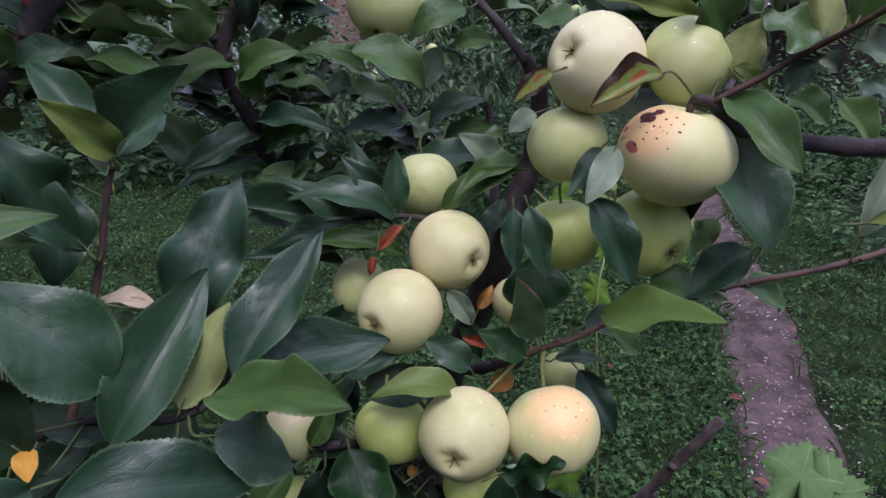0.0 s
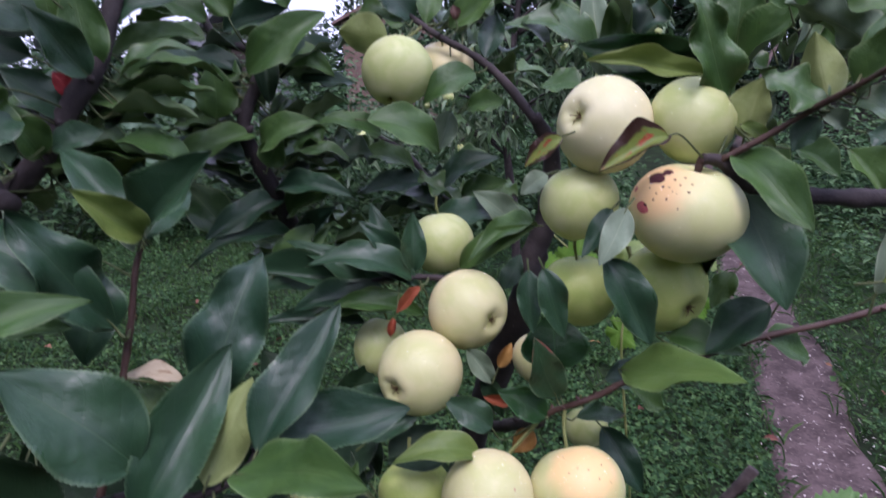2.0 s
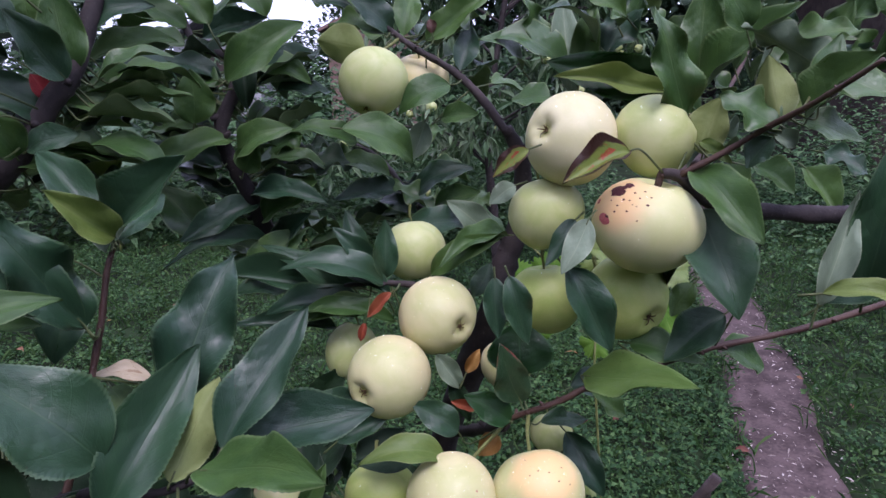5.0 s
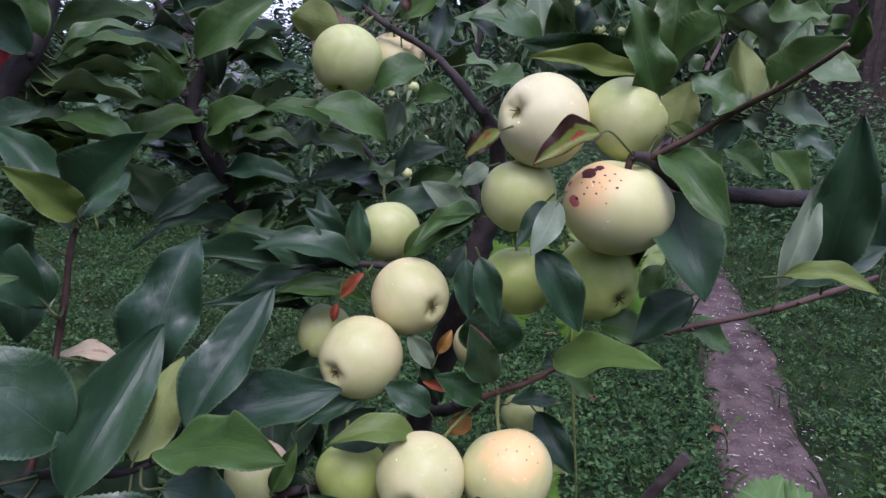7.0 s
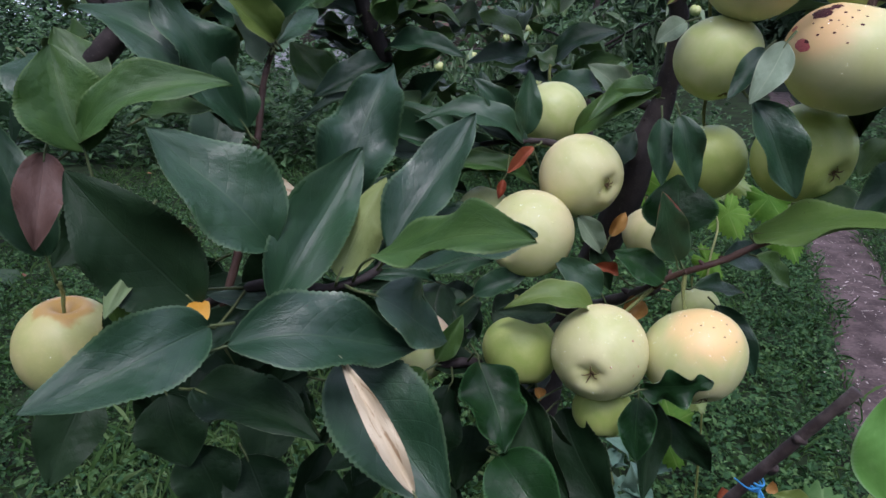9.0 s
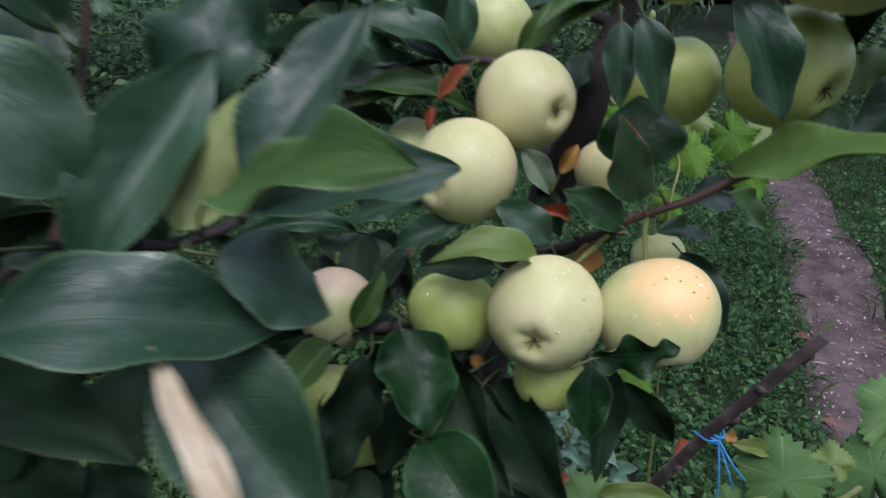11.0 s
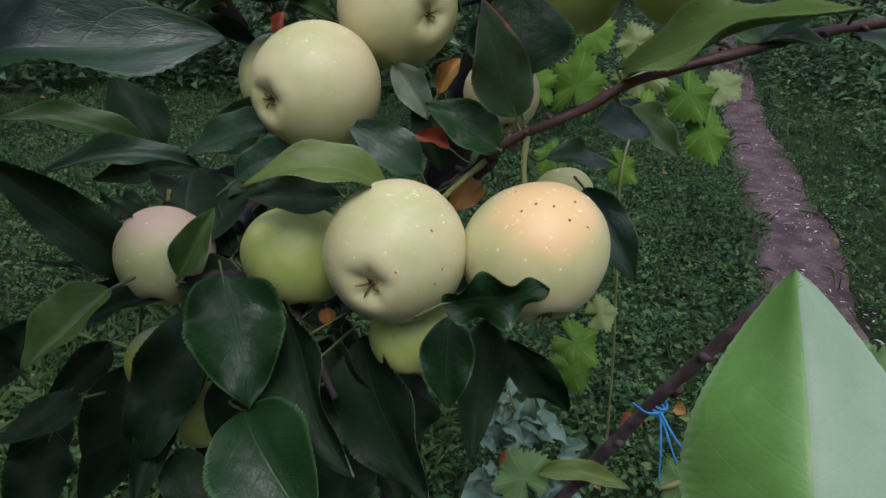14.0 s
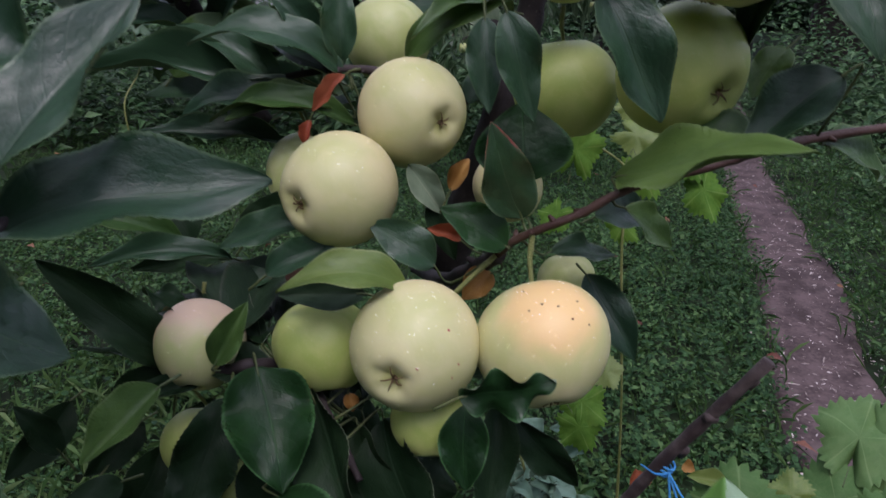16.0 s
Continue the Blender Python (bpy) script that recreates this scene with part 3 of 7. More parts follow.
def apple(centre, radius, eye_way, kind, label, squash=0.92, drops=20, spots=()):
    """An apple as a thing, with its stalk, the dry eye, and rain drops on its skin."""
    APPLES[0] += 1
    rng = random.Random(APPLES[0] * 7)
    bm = bmesh.new()
    apple_profile(bm, squash, APPLES[0])
    bm.normal_update()
    tree = BVHTree.FromBMesh(bm)
    up = -Vector(eye_way).normalized()
    turn = up.to_track_quat("Z", "Y").to_matrix().to_4x4()
    m = Matrix.Translation(centre) @ turn @ Matrix.Scale(radius, 4)
    ob = tagged(new("apple", mesh_of("apple", bm, APPLE[kind])), label, "apple", "apples on the tree")
    ob.matrix_world = m
    back = m.inverted()
    # stalk
    top = Vector((0, 0, squash * 0.70))
    end_w = Vector(centre) + up * radius * 1.15 + Vector((0, 0, radius * 0.35))
    foot = min((q for l in LINES.values() for q in l), key=lambda q: (q - end_w).length)
    if (foot - end_w).length < 0.05:
        end_w = foot
    end = back @ end_w
    bm = bmesh.new()
    tube(bm, spline([top, top + Vector((0, 0, 0.28)), top * 0.5 + end * 0.5 + Vector((0.04, 0, 0.12)), end], 5), *((0.060, 0.085) if kind == "scab" else (0.034, 0.05)), 8, 0.1, APPLES[0])
    part("stalk", mesh_of("stalk", bm, bark_red if kind == "scab" else stalk_green), ob, "thick russet stalk" if kind == "scab" else "thin yellow-green stalk")
    # dry eye: five pointed sepals
    bm = bmesh.new()
    for k in range(5):
        a = 2 * math.pi * k / 5 + rng.uniform(-0.2, 0.2)
        r, l = rng.uniform(0.03, 0.05), rng.uniform(0.06, 0.20)
        d = Vector((math.cos(a), math.sin(a), 0))
        z0 = -squash * 0.82
        tube(bm, [d * 0.02 + Vector((0, 0, z0 + 0.03)), d * r + Vector((0, 0, z0 - 0.06)), d * (r + 0.5 * l) + Vector((0, 0, z0 - 0.10)),
                  d * (r + l) + Vector((0, 0, z0 - 0.07 + rng.uniform(-0.05, 0.04)))], 0.022, 0.007, 5)
    part("dry_eye", mesh_of("dry_eye", bm, dry_eye), ob, "dry brown star of sepals")
    # rain drops
    if drops:
        bm = bmesh.new()
        made = 0
        high = (back.to_3x3() @ Vector((0, 0, 1))).normalized() * 0.75
        while made < int(drops * 2.6):
            d = (Vector((rng.gauss(0, 1), rng.gauss(0, 1), rng.gauss(0, 1))) + high).normalized()
            hit, nrm, _, _ = tree.ray_cast(d * 3, -d)
            if hit is None:
                continue
            made += 1
            s = rng.choice((0.007, 0.009, 0.011, 0.013, 0.016, 0.020, 0.030)) * 0.035 / radius * rng.uniform(0.8, 1.2)
            q = nrm.to_track_quat("Z", "Y").to_matrix()
            ring = []
            for a, h in ((1.0, -0.02), (0.8, 0.45), (0.4, 0.68)):
                ring.append([bm.verts.new(hit + q @ Vector((s * a * math.cos(t), s * a * math.sin(t), s * h))) for t in (k * math.pi / 4 for k in range(8))])
            cap = bm.verts.new(hit + q @ Vector((0, 0, s * 0.75)))
            for a, b in zip(ring, ring[1:]):
                for k in range(8):
                    bm.faces.new((a[k], a[(k + 1) % 8], b[(k + 1) % 8], b[k]))
            for k in range(8):
                bm.faces.new((ring[-1][k], ring[-1][(k + 1) % 8], cap))
        part("rain_water", mesh_of("rain_water", bm, water_drop), ob, "clear beads of rain", "stuff")
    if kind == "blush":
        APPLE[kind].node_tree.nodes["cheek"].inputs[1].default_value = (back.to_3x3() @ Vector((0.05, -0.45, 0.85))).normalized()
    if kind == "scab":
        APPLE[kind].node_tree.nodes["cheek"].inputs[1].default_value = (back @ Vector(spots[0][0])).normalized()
    # scab and specks
    for where, size, skin in spots:
        d = (back @ Vector(where)).normalized()
        bm = bmesh.new()
        q = d.to_track_quat("Z", "Y").to_matrix()
        s = size / radius
        ring = []
        for k in range(12):
            t = 2 * math.pi * k / 12
            r = s * rng.uniform(0.7, 1.2)
            w = (d + q @ Vector((r * math.cos(t), r * 0.7 * math.sin(t), 0))).normalized()
            hit, nrm, _, _ = tree.ray_cast(w * 3, -w)
            ring.append(bm.verts.new(hit + nrm * 0.004))
        hit, nrm, _, _ = tree.ray_cast(d * 3, -d)
        c = bm.verts.new(hit + nrm * 0.012)
        for k in range(12):
            bm.faces.new((c, ring[k], ring[(k + 1) % 12]))
        part("scab_spot", mesh_of("scab_spot", bm, skin), ob, "dark scab spot")
    return ob


def cloud_of_leaves(name, at, along, size, width, skin, droop=0.25, seed=1):
    """Many small folded leaves as one mesh: at, along: arrays n x 3; size, width: arrays n."""
    rng = np.random.default_rng(seed)
    n = len(at)
    along = along / np.linalg.norm(along, axis=1)[:, None]
    side = np.cross(along, rng.normal(size=(n, 3)) * 0.45 + np.array([0, 0, 1.0]))
    side /= np.linalg.norm(side, axis=1)[:, None] + 1e-9
    nrm = np.cross(side, along)
    s, w = size[:, None], width[:, None]
    v = np.empty((n, 6, 3))
    v[:, 0] = at
    v[:, 1] = at + along * s * 0.4 + side * w * 0.5 + nrm * s * 0.06
    v[:, 2] = at + along * s * 0.45 - nrm * s * 0.02
    v[:, 3] = at + along * s * 0.4 - side * w * 0.5 + nrm * s * 0.06
    v[:, 4] = at + along * s * 0.78 + side * w * 0.28 - nrm * s * droop * 0.3
    v[:, 5] = at + along * s - nrm * s * droop
    tris = np.array([[0, 2, 1], [0, 3, 2], [1, 2, 4], [4, 2, 5], [2, 3, 5]])
    f = (np.arange(n) * 6)[:, None, None] + tris[None]
    me = bpy.data.meshes.new(name)
    me.from_pydata(v.reshape(-1, 3), [], f.reshape(-1, 3))
    me.materials.append(skin)
    return me


def path_centre(y):
    return np.interp(y, [-3, 0.5, 1.3, 1.7, 1.95, 2.3, 2.7, 3.0, 3.6, 4.2, 5.0, 7.0, 12], [0.6, 0.9, 1.03, 1.13, 1.20, 1.33, 1.46, 1.53, 1.70, 1.84, 2.08, 2.7, 4.2])


# ---- ground: soil under turf, and a trodden path ----
gx = np.unique(np.concatenate([np.linspace(-5, 5, 90), np.linspace(-16, 16, 60), np.array([-400, -150, -60, -30, 30, 60, 150, 400])]))
gy = np.unique(np.concatenate([np.linspace(-2, 8, 90), np.linspace(-10, 25, 60), np.array([-400, -150, -60, -30, 40, 80, 150, 400])]))


def ground_z(x, y):
    return 0.03 * noise.noise((x * 0.9, y * 0.9, 0.0)) + 0.012 * noise.noise((x * 4, y * 4, 3.0))


bm = bmesh.new()
grid = [[bm.verts.new((x, y, ground_z(x, y) - 0.02 * max(0.0, 1 - abs(x - path_centre(y)) / 0.25))) for x in gx] for y in gy]
for a, b in zip(grid, grid[1:]):
    for k in range(len(gx) - 1):
        bm.faces.new((a[k], a[k + 1], b[k + 1], b[k]))
tagged(new("ground", mesh_of("ground", bm, soil)), "dark damp garden soil", kind="structure")

bm = bmesh.new()
rows = []
rng = random.Random(4)
for i in range(180):
    y = -2.5 + i * 0.075
    c, h = float(path_centre(y)), 0.17 + 0.03 * noise.noise((0, y * 2.2, 5))
    row = []
    for j in range(-7, 8):
        x = c + h * j / 7 + (0.035 * noise.noise((j, y * 6, 2)) if abs(j) == 7 else 0)
        drop = 0.010 - 0.022 * (abs(j) == 7) - 0.006 * (1 - (j / 7) ** 2)
        row.append(bm.verts.new((x, y, ground_z(x, y) + drop + 0.004 * noise.noise((x * 25, y * 25, 1)))))
    rows.append(row)
for a, b in zip(rows, rows[1:]):
    for k in range(14):
        bm.faces.new((a[k], a[k + 1], b[k + 1], b[k]))
tagged(new("path", mesh_of("path", bm, trodden)), "narrow trodden earth path, purplish grey and littered with chips", kind="structure")


def scatter(n, x0, x1, y0, y1, seed, keep=None):
    r = np.random.default_rng(seed)
    x, y = r.uniform(x0, x1, n), y0 + (y1 - y0) * r.uniform(0, 1, n) ** 1.2
    if keep is not None:
        k = keep(x, y, r)
        x, y = x[k], y[k]
    z = np.array([ground_z(a, b) for a, b in zip(x, y)])
    return np.stack([x, y, z], 1), r


def off_path(x, y, r):
    return np.abs(x - path_centre(y)) > 0.11 + 0.07 * r.random(len(x)) + 0.03 * np.sin(y * 9 + 4 * (x > path_centre(y)))


at, r = scatter(260000, -3.0, 2.7, 0.75, 5.2, 11, off_path)
n = len(at)
lush = np.array([0.5 + 0.5 * noise.noise((x * 2.5, y * 2.5, 7)) for x, y, _ in at])
bare = np.array([noise.noise((x * 6, y * 6, 2)) + 0.6 * noise.noise((x * 15, y * 15, 4)) for x, y, _ in at])
kept = bare + r.uniform(-0.25, 0.25, n) > np.where(at[:, 0] > path_centre(at[:, 1]), 0.02, -0.22)
at, lush = at[kept], lush[kept]
n = len(at)
tuft = np.array([0.5 + 0.5 * noise.noise((x * 11, y * 11, 9)) for x, y, _ in at])
at[:, 2] += r.uniform(0.0, 0.085, n) * (0.1 + 1.1 * lush + 0.9 * tuft ** 2)
ang, tilt = r.uniform(0, 2 * np.pi, n), r.uniform(-0.1, 0.9, n)
al = np.stack([np.cos(ang) * np.cos(tilt), np.sin(ang) * np.cos(tilt), np.sin(tilt)], 1)
s = r.choice([0.008, 0.012, 0.017, 0.027], n, p=[0.35, 0.35, 0.22, 0.08])
tagged(new("turf_weeds", cloud_of_leaves("turf_weeds", at, al, s, s * r.uniform(0.5, 0.9, n), turf_leaves, 0.15, 2)), "low green clover and chickweed leaves covering the ground", "weeds", kind="stuff")
at, r = scatter(22000, -3.6, 3.0, 0.7, 5.6, 12, off_path)
n = len(at)
ang, tilt = r.uniform(0, 2 * np.pi, n), r.uniform(0.4, 1.5, n)
al = np.stack([np.cos(ang) * np.cos(tilt), np.sin(ang) * np.cos(tilt), np.sin(tilt)], 1)
s = r.uniform(0.04, 0.11, n)
tagged(new("grass", cloud_of_leaves("grass", at, al, s, np.full(n, 0.004) + s * 0.02, turf_blades, 0.35, 3)), "fine green grass blades among the weeds", "grass", kind="stuff")

at, r = scatter(2600, -1.3, 0.0, 0.75, 2.0, 17)
n = len(at)
ang, tilt = r.uniform(0, 2 * np.pi, n), r.uniform(0.5, 1.4, n)
al = np.stack([np.cos(ang) * np.cos(tilt), np.sin(ang) * np.cos(tilt), np.sin(tilt)], 1)
s = r.uniform(0.05, 0.14, n)
tagged(new("long_grass", cloud_of_leaves("long_grass", at, al, s, np.full(n, 0.005) + s * 0.03, grass_pale, 0.4, 8)), "longer pale green grass blades under the tree", "grass", kind="stuff")

# chips and dry slivers on the path, dead leaves in the turf
at, r = scatter(9000, 0.6, 2.6, 0.8, 5.5, 13, lambda x, y, r: np.abs(x - path_centre(y)) < 0.19 + 0.05 * r.random(len(x)))
n = len(at)
ang = r.uniform(0, 2 * np.pi, n)
at[:, 2] += 0.014
al = np.stack([np.cos(ang), np.sin(ang), r.uniform(-0.05, 0.12, n)], 1)
s = r.choice([0.008, 0.012, 0.018, 0.030, 0.046], n, p=[0.50, 0.30, 0.14, 0.05, 0.01])
tagged(new("wood_chips", cloud_of_leaves("wood_chips", at, al, s, np.minimum(s * 0.32, 0.007), chip_skin, 0.05, 4)), "pale dry chips and petals strewn on the path", "wood chips", kind="stuff")
at, r = scatter(60, -3.5, 2.5, 0.7, 5.0, 14)
n = len(at)
at[:, 2] += 0.05
ang = r.uniform(0, 2 * np.pi, n)
al = np.stack([np.cos(ang), np.sin(ang), r.uniform(-0.1, 0.3, n)], 1)
s = r.uniform(0.025, 0.065, n)
tagged(new("dead_leaves", cloud_of_leaves("dead_leaves", at, al, s, s * 0.55, litter_skin, 0.3, 5)), "brown and yellow fallen leaves lying in the turf", "fallen leaves", kind="stuff")


# ---- beds of weeds behind the lawn and beside the path ----
def weeds(name, n, spots_of, height, seed, skin, size, label):
    """Leafy stems: clumps of leaves up each stem."""
    r = np.random.default_rng(seed)
    x, y = spots_of(n, r)
    h = height * r.uniform(0.35, 1.0, n)
    at, al, sz = [], [], []
    for i in range(n):
        k = int(8 + 14 * h[i])
        lean = r.normal(size=2) * 0.18
        for j in range(k):
            f = (j + 1) / k
            a = j * 2.4 + r.uniform(0, 1)
            at.append((x[i] + lean[0] * f * h[i], y[i] + lean[1] * f * h[i], f * h[i]))
            al.append((math.cos(a), math.sin(a), r.uniform(-0.3, 0.5)))
            sz.append(size * r.uniform(0.6, 1.3) * (1.15 - 0.5 * f))
    at, al, sz = np.array(at), np.array(al), np.array(sz)
    return tagged(new(name, cloud_of_leaves(name, at, al, sz, sz * r.uniform(0.3, 0.6, len(sz)), skin, 0.35, seed)), label, "weeds", kind="stuff")


weeds("broad_weeds", 70, lambda n, r: (r.uniform(-6.0, 0.6, n), 4.7 + 2.2 * r.random(n)), 1.3, 28, weed_leaves, 0.15, "broad pale grey-green weed leaves")
weeds("weed_bank", 1300, lambda n, r: (r.uniform(-9.5, 0.9, n), 4.9 + 3.0 * r.random(n) ** 1.3), 1.75, 21, weed_leaves, 0.10, "tall bank of leafy green weeds with dark gaps")
weeds("side_weeds", 420, lambda n, r: (2.6 + 3.4 * r.random(n), 4.6 + 2.4 * r.random(n)), 1.25, 26, weed_leaves, 0.085, "leafy green weeds in front of the dark shed")
weeds("path_weeds", 420, lambda n, r: (path_centre(2.6 + 0 * r.random(n)) + 0.75 + 2.2 * r.random(n), 2.4 + 4.5 * r.random(n)), 0.45, 22, weed_leaves, 0.055, "dark green leafy weeds beside the path")
weeds("bed_weeds", 260, lambda n, r: (r.uniform(0.0, 1.55, n), 4.3 + 2.5 * r.random(n)), 0.7, 23, weed_leaves, 0.07, "leafy weeds between the lawn and the path")

weeds("feathery_weeds", 900, lambda n, r: (lambda y: (path_centre(y) - 0.24 - 1.5 * r.random(n) ** 1.3 + 0.05 * np.sin(y * 23), y))(1.0 + 2.4 * r.random(n)), 0.17, 29, turf_leaves, 0.030, "feathery low green weeds in tufts beside the path")

# ---- a fruit tree behind, with narrow hanging leaves and small fruit ----
pear_tree = tagged(new("fruit_tree"), "slender fruit tree with narrow leaves and small green fruit", "fruit tree")
pear_tree.location = (0.30, 3.4, 0)
pt = branch("trunk", [(0.30, 3.4, 0), (0.28, 3.4, 0.5), (0.24, 3.4, 1.0), (0.30, 3.42, 1.5), (0.42, 3.45, 2.2)], 0.028, 0.012, bark, pear_tree)
rr = random.Random(9)
tips = []
for k in range(38):
    z = rr.uniform(0.7, 2.2)
    a = rr.uniform(0, 6.28)
    l = rr.uniform(0.35, 0.85)
    b0 = Vector((0.26 + 0.07 * (z - 1), 3.42, z))
    b1 = b0 + Vector((math.cos(a) * l, math.sin(a) * l * 0.6, 0.22 * l))
    b2 = b1 + Vector((math.cos(a) * 0.12, math.sin(a) * 0.1, -0.18))
    ln = spline([b0, (b0 + b1) / 2 + Vector((0, 0, 0.08)), b1, b2], 5)
    bm = bmesh.new()
    tube(bm, ln, 0.007, 0.002, 6)
    part("limb", mesh_of("limb", bm, bark), pear_tree).matrix_parent_inverse = Matrix.Translation((-0.30, -3.4, 0))
    tips.append(ln)
r = np.random.default_rng(31)
at = np.array([tuple(rr.choice(rr.choice(tips)[4:]) + Vector((rr.gauss(0, 0.035), rr.gauss(0, 0.035), rr.gauss(0, 0.035)))) for _ in range(4200)])
al = r.normal(size=(4200, 3)) * 0.5 + np.array([0, 0, -0.6])
s = r.uniform(0.07, 0.125, 4200)
crown = part("crown", cloud_of_leaves("crown", at, al, s, s * 0.26, pear_leaves, 0.2, 6), pear_tree, "narrow drooping grey-green leaves", "stuff")
crown.matrix_parent_inverse = Matrix.Translation((-0.30, -3.4, 0))
bm = bmesh.new()
apple_profile(bm, 0.95, 3)
small_fruit = tagged(new("small_fruit", mesh_of("small_fruit", bm, APPLE["green"])), "small green fruit hanging among narrow leaves", "fruit", "fruit of the tree behind")
for k in range(48):
    ln = rr.choice(tips)
    q = ln[rr.randrange(6, len(ln))] + Vector((0, -0.03, -0.035))
    m = Matrix.Translation(q) @ pose(0, 0, 0, rr.uniform(-20, 20), rr.uniform(-20, 20), 0) @ Matrix.Scale(rr.uniform(0.020, 0.029), 4)
    if k:
        f = small_fruit.copy()
        scene.collection.objects.link(f)
        f.matrix_world = m
    else:
        small_fruit.matrix_world = m


# ---- sheds and trees in the distance; unseen trees added to block skylight ----
def box(bm, x0, x1, y0, y1, z0, z1):
    v = [bm.verts.new((x, y, z)) for z in (z0, z1) for y in (y0, y1) for x in (x0, x1)]
    for q in ((0, 2, 3, 1), (4, 5, 7, 6), (0, 1, 5, 4), (2, 6, 7, 3), (0, 4, 6, 2), (1, 3, 7, 5)):
        bm.faces.new([v[i] for i in q])


def gabled(name, x, y, w, d, h, rise, wall_skin, roof_skin, label):
    ob = tagged(new(name), label, "shed")
    ob.location = (x, y, 0)
    bm = bmesh.new()
    box(bm, -w / 2, w / 2, 0, d, 0, h)
    part("wall", mesh_of("wall", bm, wall_skin, smooth=False), ob)
    bm = bmesh.new()
    e, t = 0.2, 0.07
    prof = [(-w / 2 - e, h - 0.1), (0, h + rise), (w / 2 + e, h - 0.1), (w / 2 + e, h - 0.1 - t), (0, h + rise - t), (-w / 2 - e, h - 0.1 - t)]
    a = [bm.verts.new((px, -e, pz + 0.06)) for px, pz in prof]
    b = [bm.verts.new((px, d + e, pz + 0.06)) for px, pz in prof]
    bm.faces.new(a[::-1])
    bm.faces.new(b)
    for k in range(6):
        bm.faces.new((a[k], a[(k + 1) % 6], b[(k + 1) % 6], b[k]))
    part("roof", mesh_of("roof", bm, roof_skin, smooth=False), ob)
    bm = bmesh.new()
    box(bm, -0.4, 0.4, -0.05, -0.004, 0.1, 1.9)
    part("door", mesh_of("door", bm, plank_dark, smooth=False), ob)
    return ob


gabled("garden_shed", -5.2, 15, 1.9, 2.5, 2.2, 0.55, roof_grey, roof_grey, "small grey shed with a low gabled roof")
gabled("garden_shed", -1.6, 16, 2.4, 3.0, 2.45, 0.55, wall_brown, roof_brown, "brown wooden shed with a dull red roof")

dark_shed = tagged(new("dark_shed"), "dark weathered plank shed behind the garden", "shed")
dark_shed.location = (6.3, 7.4, 0)
bm = bmesh.new()
box(bm, -1.3, 2.5, 0.03, 2.5, 0, 3.4)
part("wall", mesh_of("wall", bm, plank_dark, smooth=False), dark_shed)
bm = bmesh.new()
box(bm, -1.6, 2.8, -0.3, 2.8, 3.4, 3.5)
part("roof", mesh_of("roof", bm, roof_brown, smooth=False), dark_shed)
bm = bmesh.new()
box(bm, -0.058, 0.058, -0.012, 0.027, 0.05, 3.38)
pm = mesh_of("plank", bm, plank_dark, smooth=False)
for k in range(31):
    q = part("plank", pm, dark_shed)
    q.location = (-1.25 + 0.122 * k, 0.004 * (k % 3), 0.01 * ((k * 7) % 5))

# trees with y under 2 stand unseen behind and beside, blocking low sky
for tx, ty, th in ((-2.2, 21, 5.5), (6.5, 13, 6.0), (12, 18, 7.0), (-13, 22, 5.0), (0.6, 11.5, 4.6), (2.4, 12, 5.2), (4.4, 11, 5.0), (-2.8, -4.4, 3.2), (-0.8, -5.0, 3.3), (1.2, -4.8, 3.2), (3.2, -4.2, 3.0), (-4.0, -1.0, 3.2), (-4.2, 1.2, 3.2), (4.6, 0.2, 3.0)):
    t = tagged(new("far_or_screen_tree"), "dark leafy edge tree; those out of view are added light blockers", "tree")
    t.location = (tx, ty, 0)
    bm = bmesh.new()
    tube(bm, spline([(0, 0, 0), (0.1, 0, th * 0.3), (0, 0.1, th * 0.6), (0.05, 0, th * 0.9)]), 0.14, 0.03, 8, 0.1)
    for k in range(9):
        a, z = rr.uniform(0, 6.28), th * rr.uniform(0.3, 0.75)
        l = rr.uniform(0.7, 1.4)
        tube(bm, spline([(0.05, 0, z), (math.cos(a) * l * 0.5, math.sin(a) * l * 0.5, z + 0.4), (math.cos(a) * l, math.sin(a) * l, z + 0.5)]), 0.05, 0.015, 6)
    part("trunk", mesh_of("trunk", bm, bark), t)
    r = np.random.default_rng(int(tx * 10) + 900)
    c = np.stack([r.normal(size=60) * 0.75, r.normal(size=60) * 0.75, th * r.uniform(0.25, 1.0, 60)], 1)
    at = c[r.integers(0, 60, 5200)] + r.normal(size=(5200, 3)) * 0.30
    s = r.uniform(0.12, 0.26, 5200)
    part("crown", cloud_of_leaves("crown", at, r.normal(size=(5200, 3)), s, s * 0.6, far_leaves, 0.2, 7), t, kind="stuff")
weeds("far_hedge", 1500, lambda n, r: (r.uniform(-28, 14, n), 16.5 + 2.0 * r.random(n)), 2.9, 25, far_leaves, 0.34, "dark green hedge at the end of the garden")


# the tree's limbs and twigs
main_limb = branch("limb", [(-0.030, 0.700, 0.000), (-0.040, 0.690, 0.450), (0.000, 0.665, 0.850), (0.059, 0.604, 1.070), (0.075, 0.615, 1.129), (0.087, 0.619, 1.164), (0.091, 0.606, 1.230), (0.074, 0.596, 1.270)], 0.0240, 0.0055, bark)
fruit_twig = branch("twig", [(0.076, 0.594, 1.263), (0.046, 0.614, 1.302), (0.019, 0.630, 1.326), (-0.014, 0.634, 1.345), (-0.043, 0.660, 1.367), (-0.070, 0.697, 1.389)], 0.0044, 0.0024, bark)
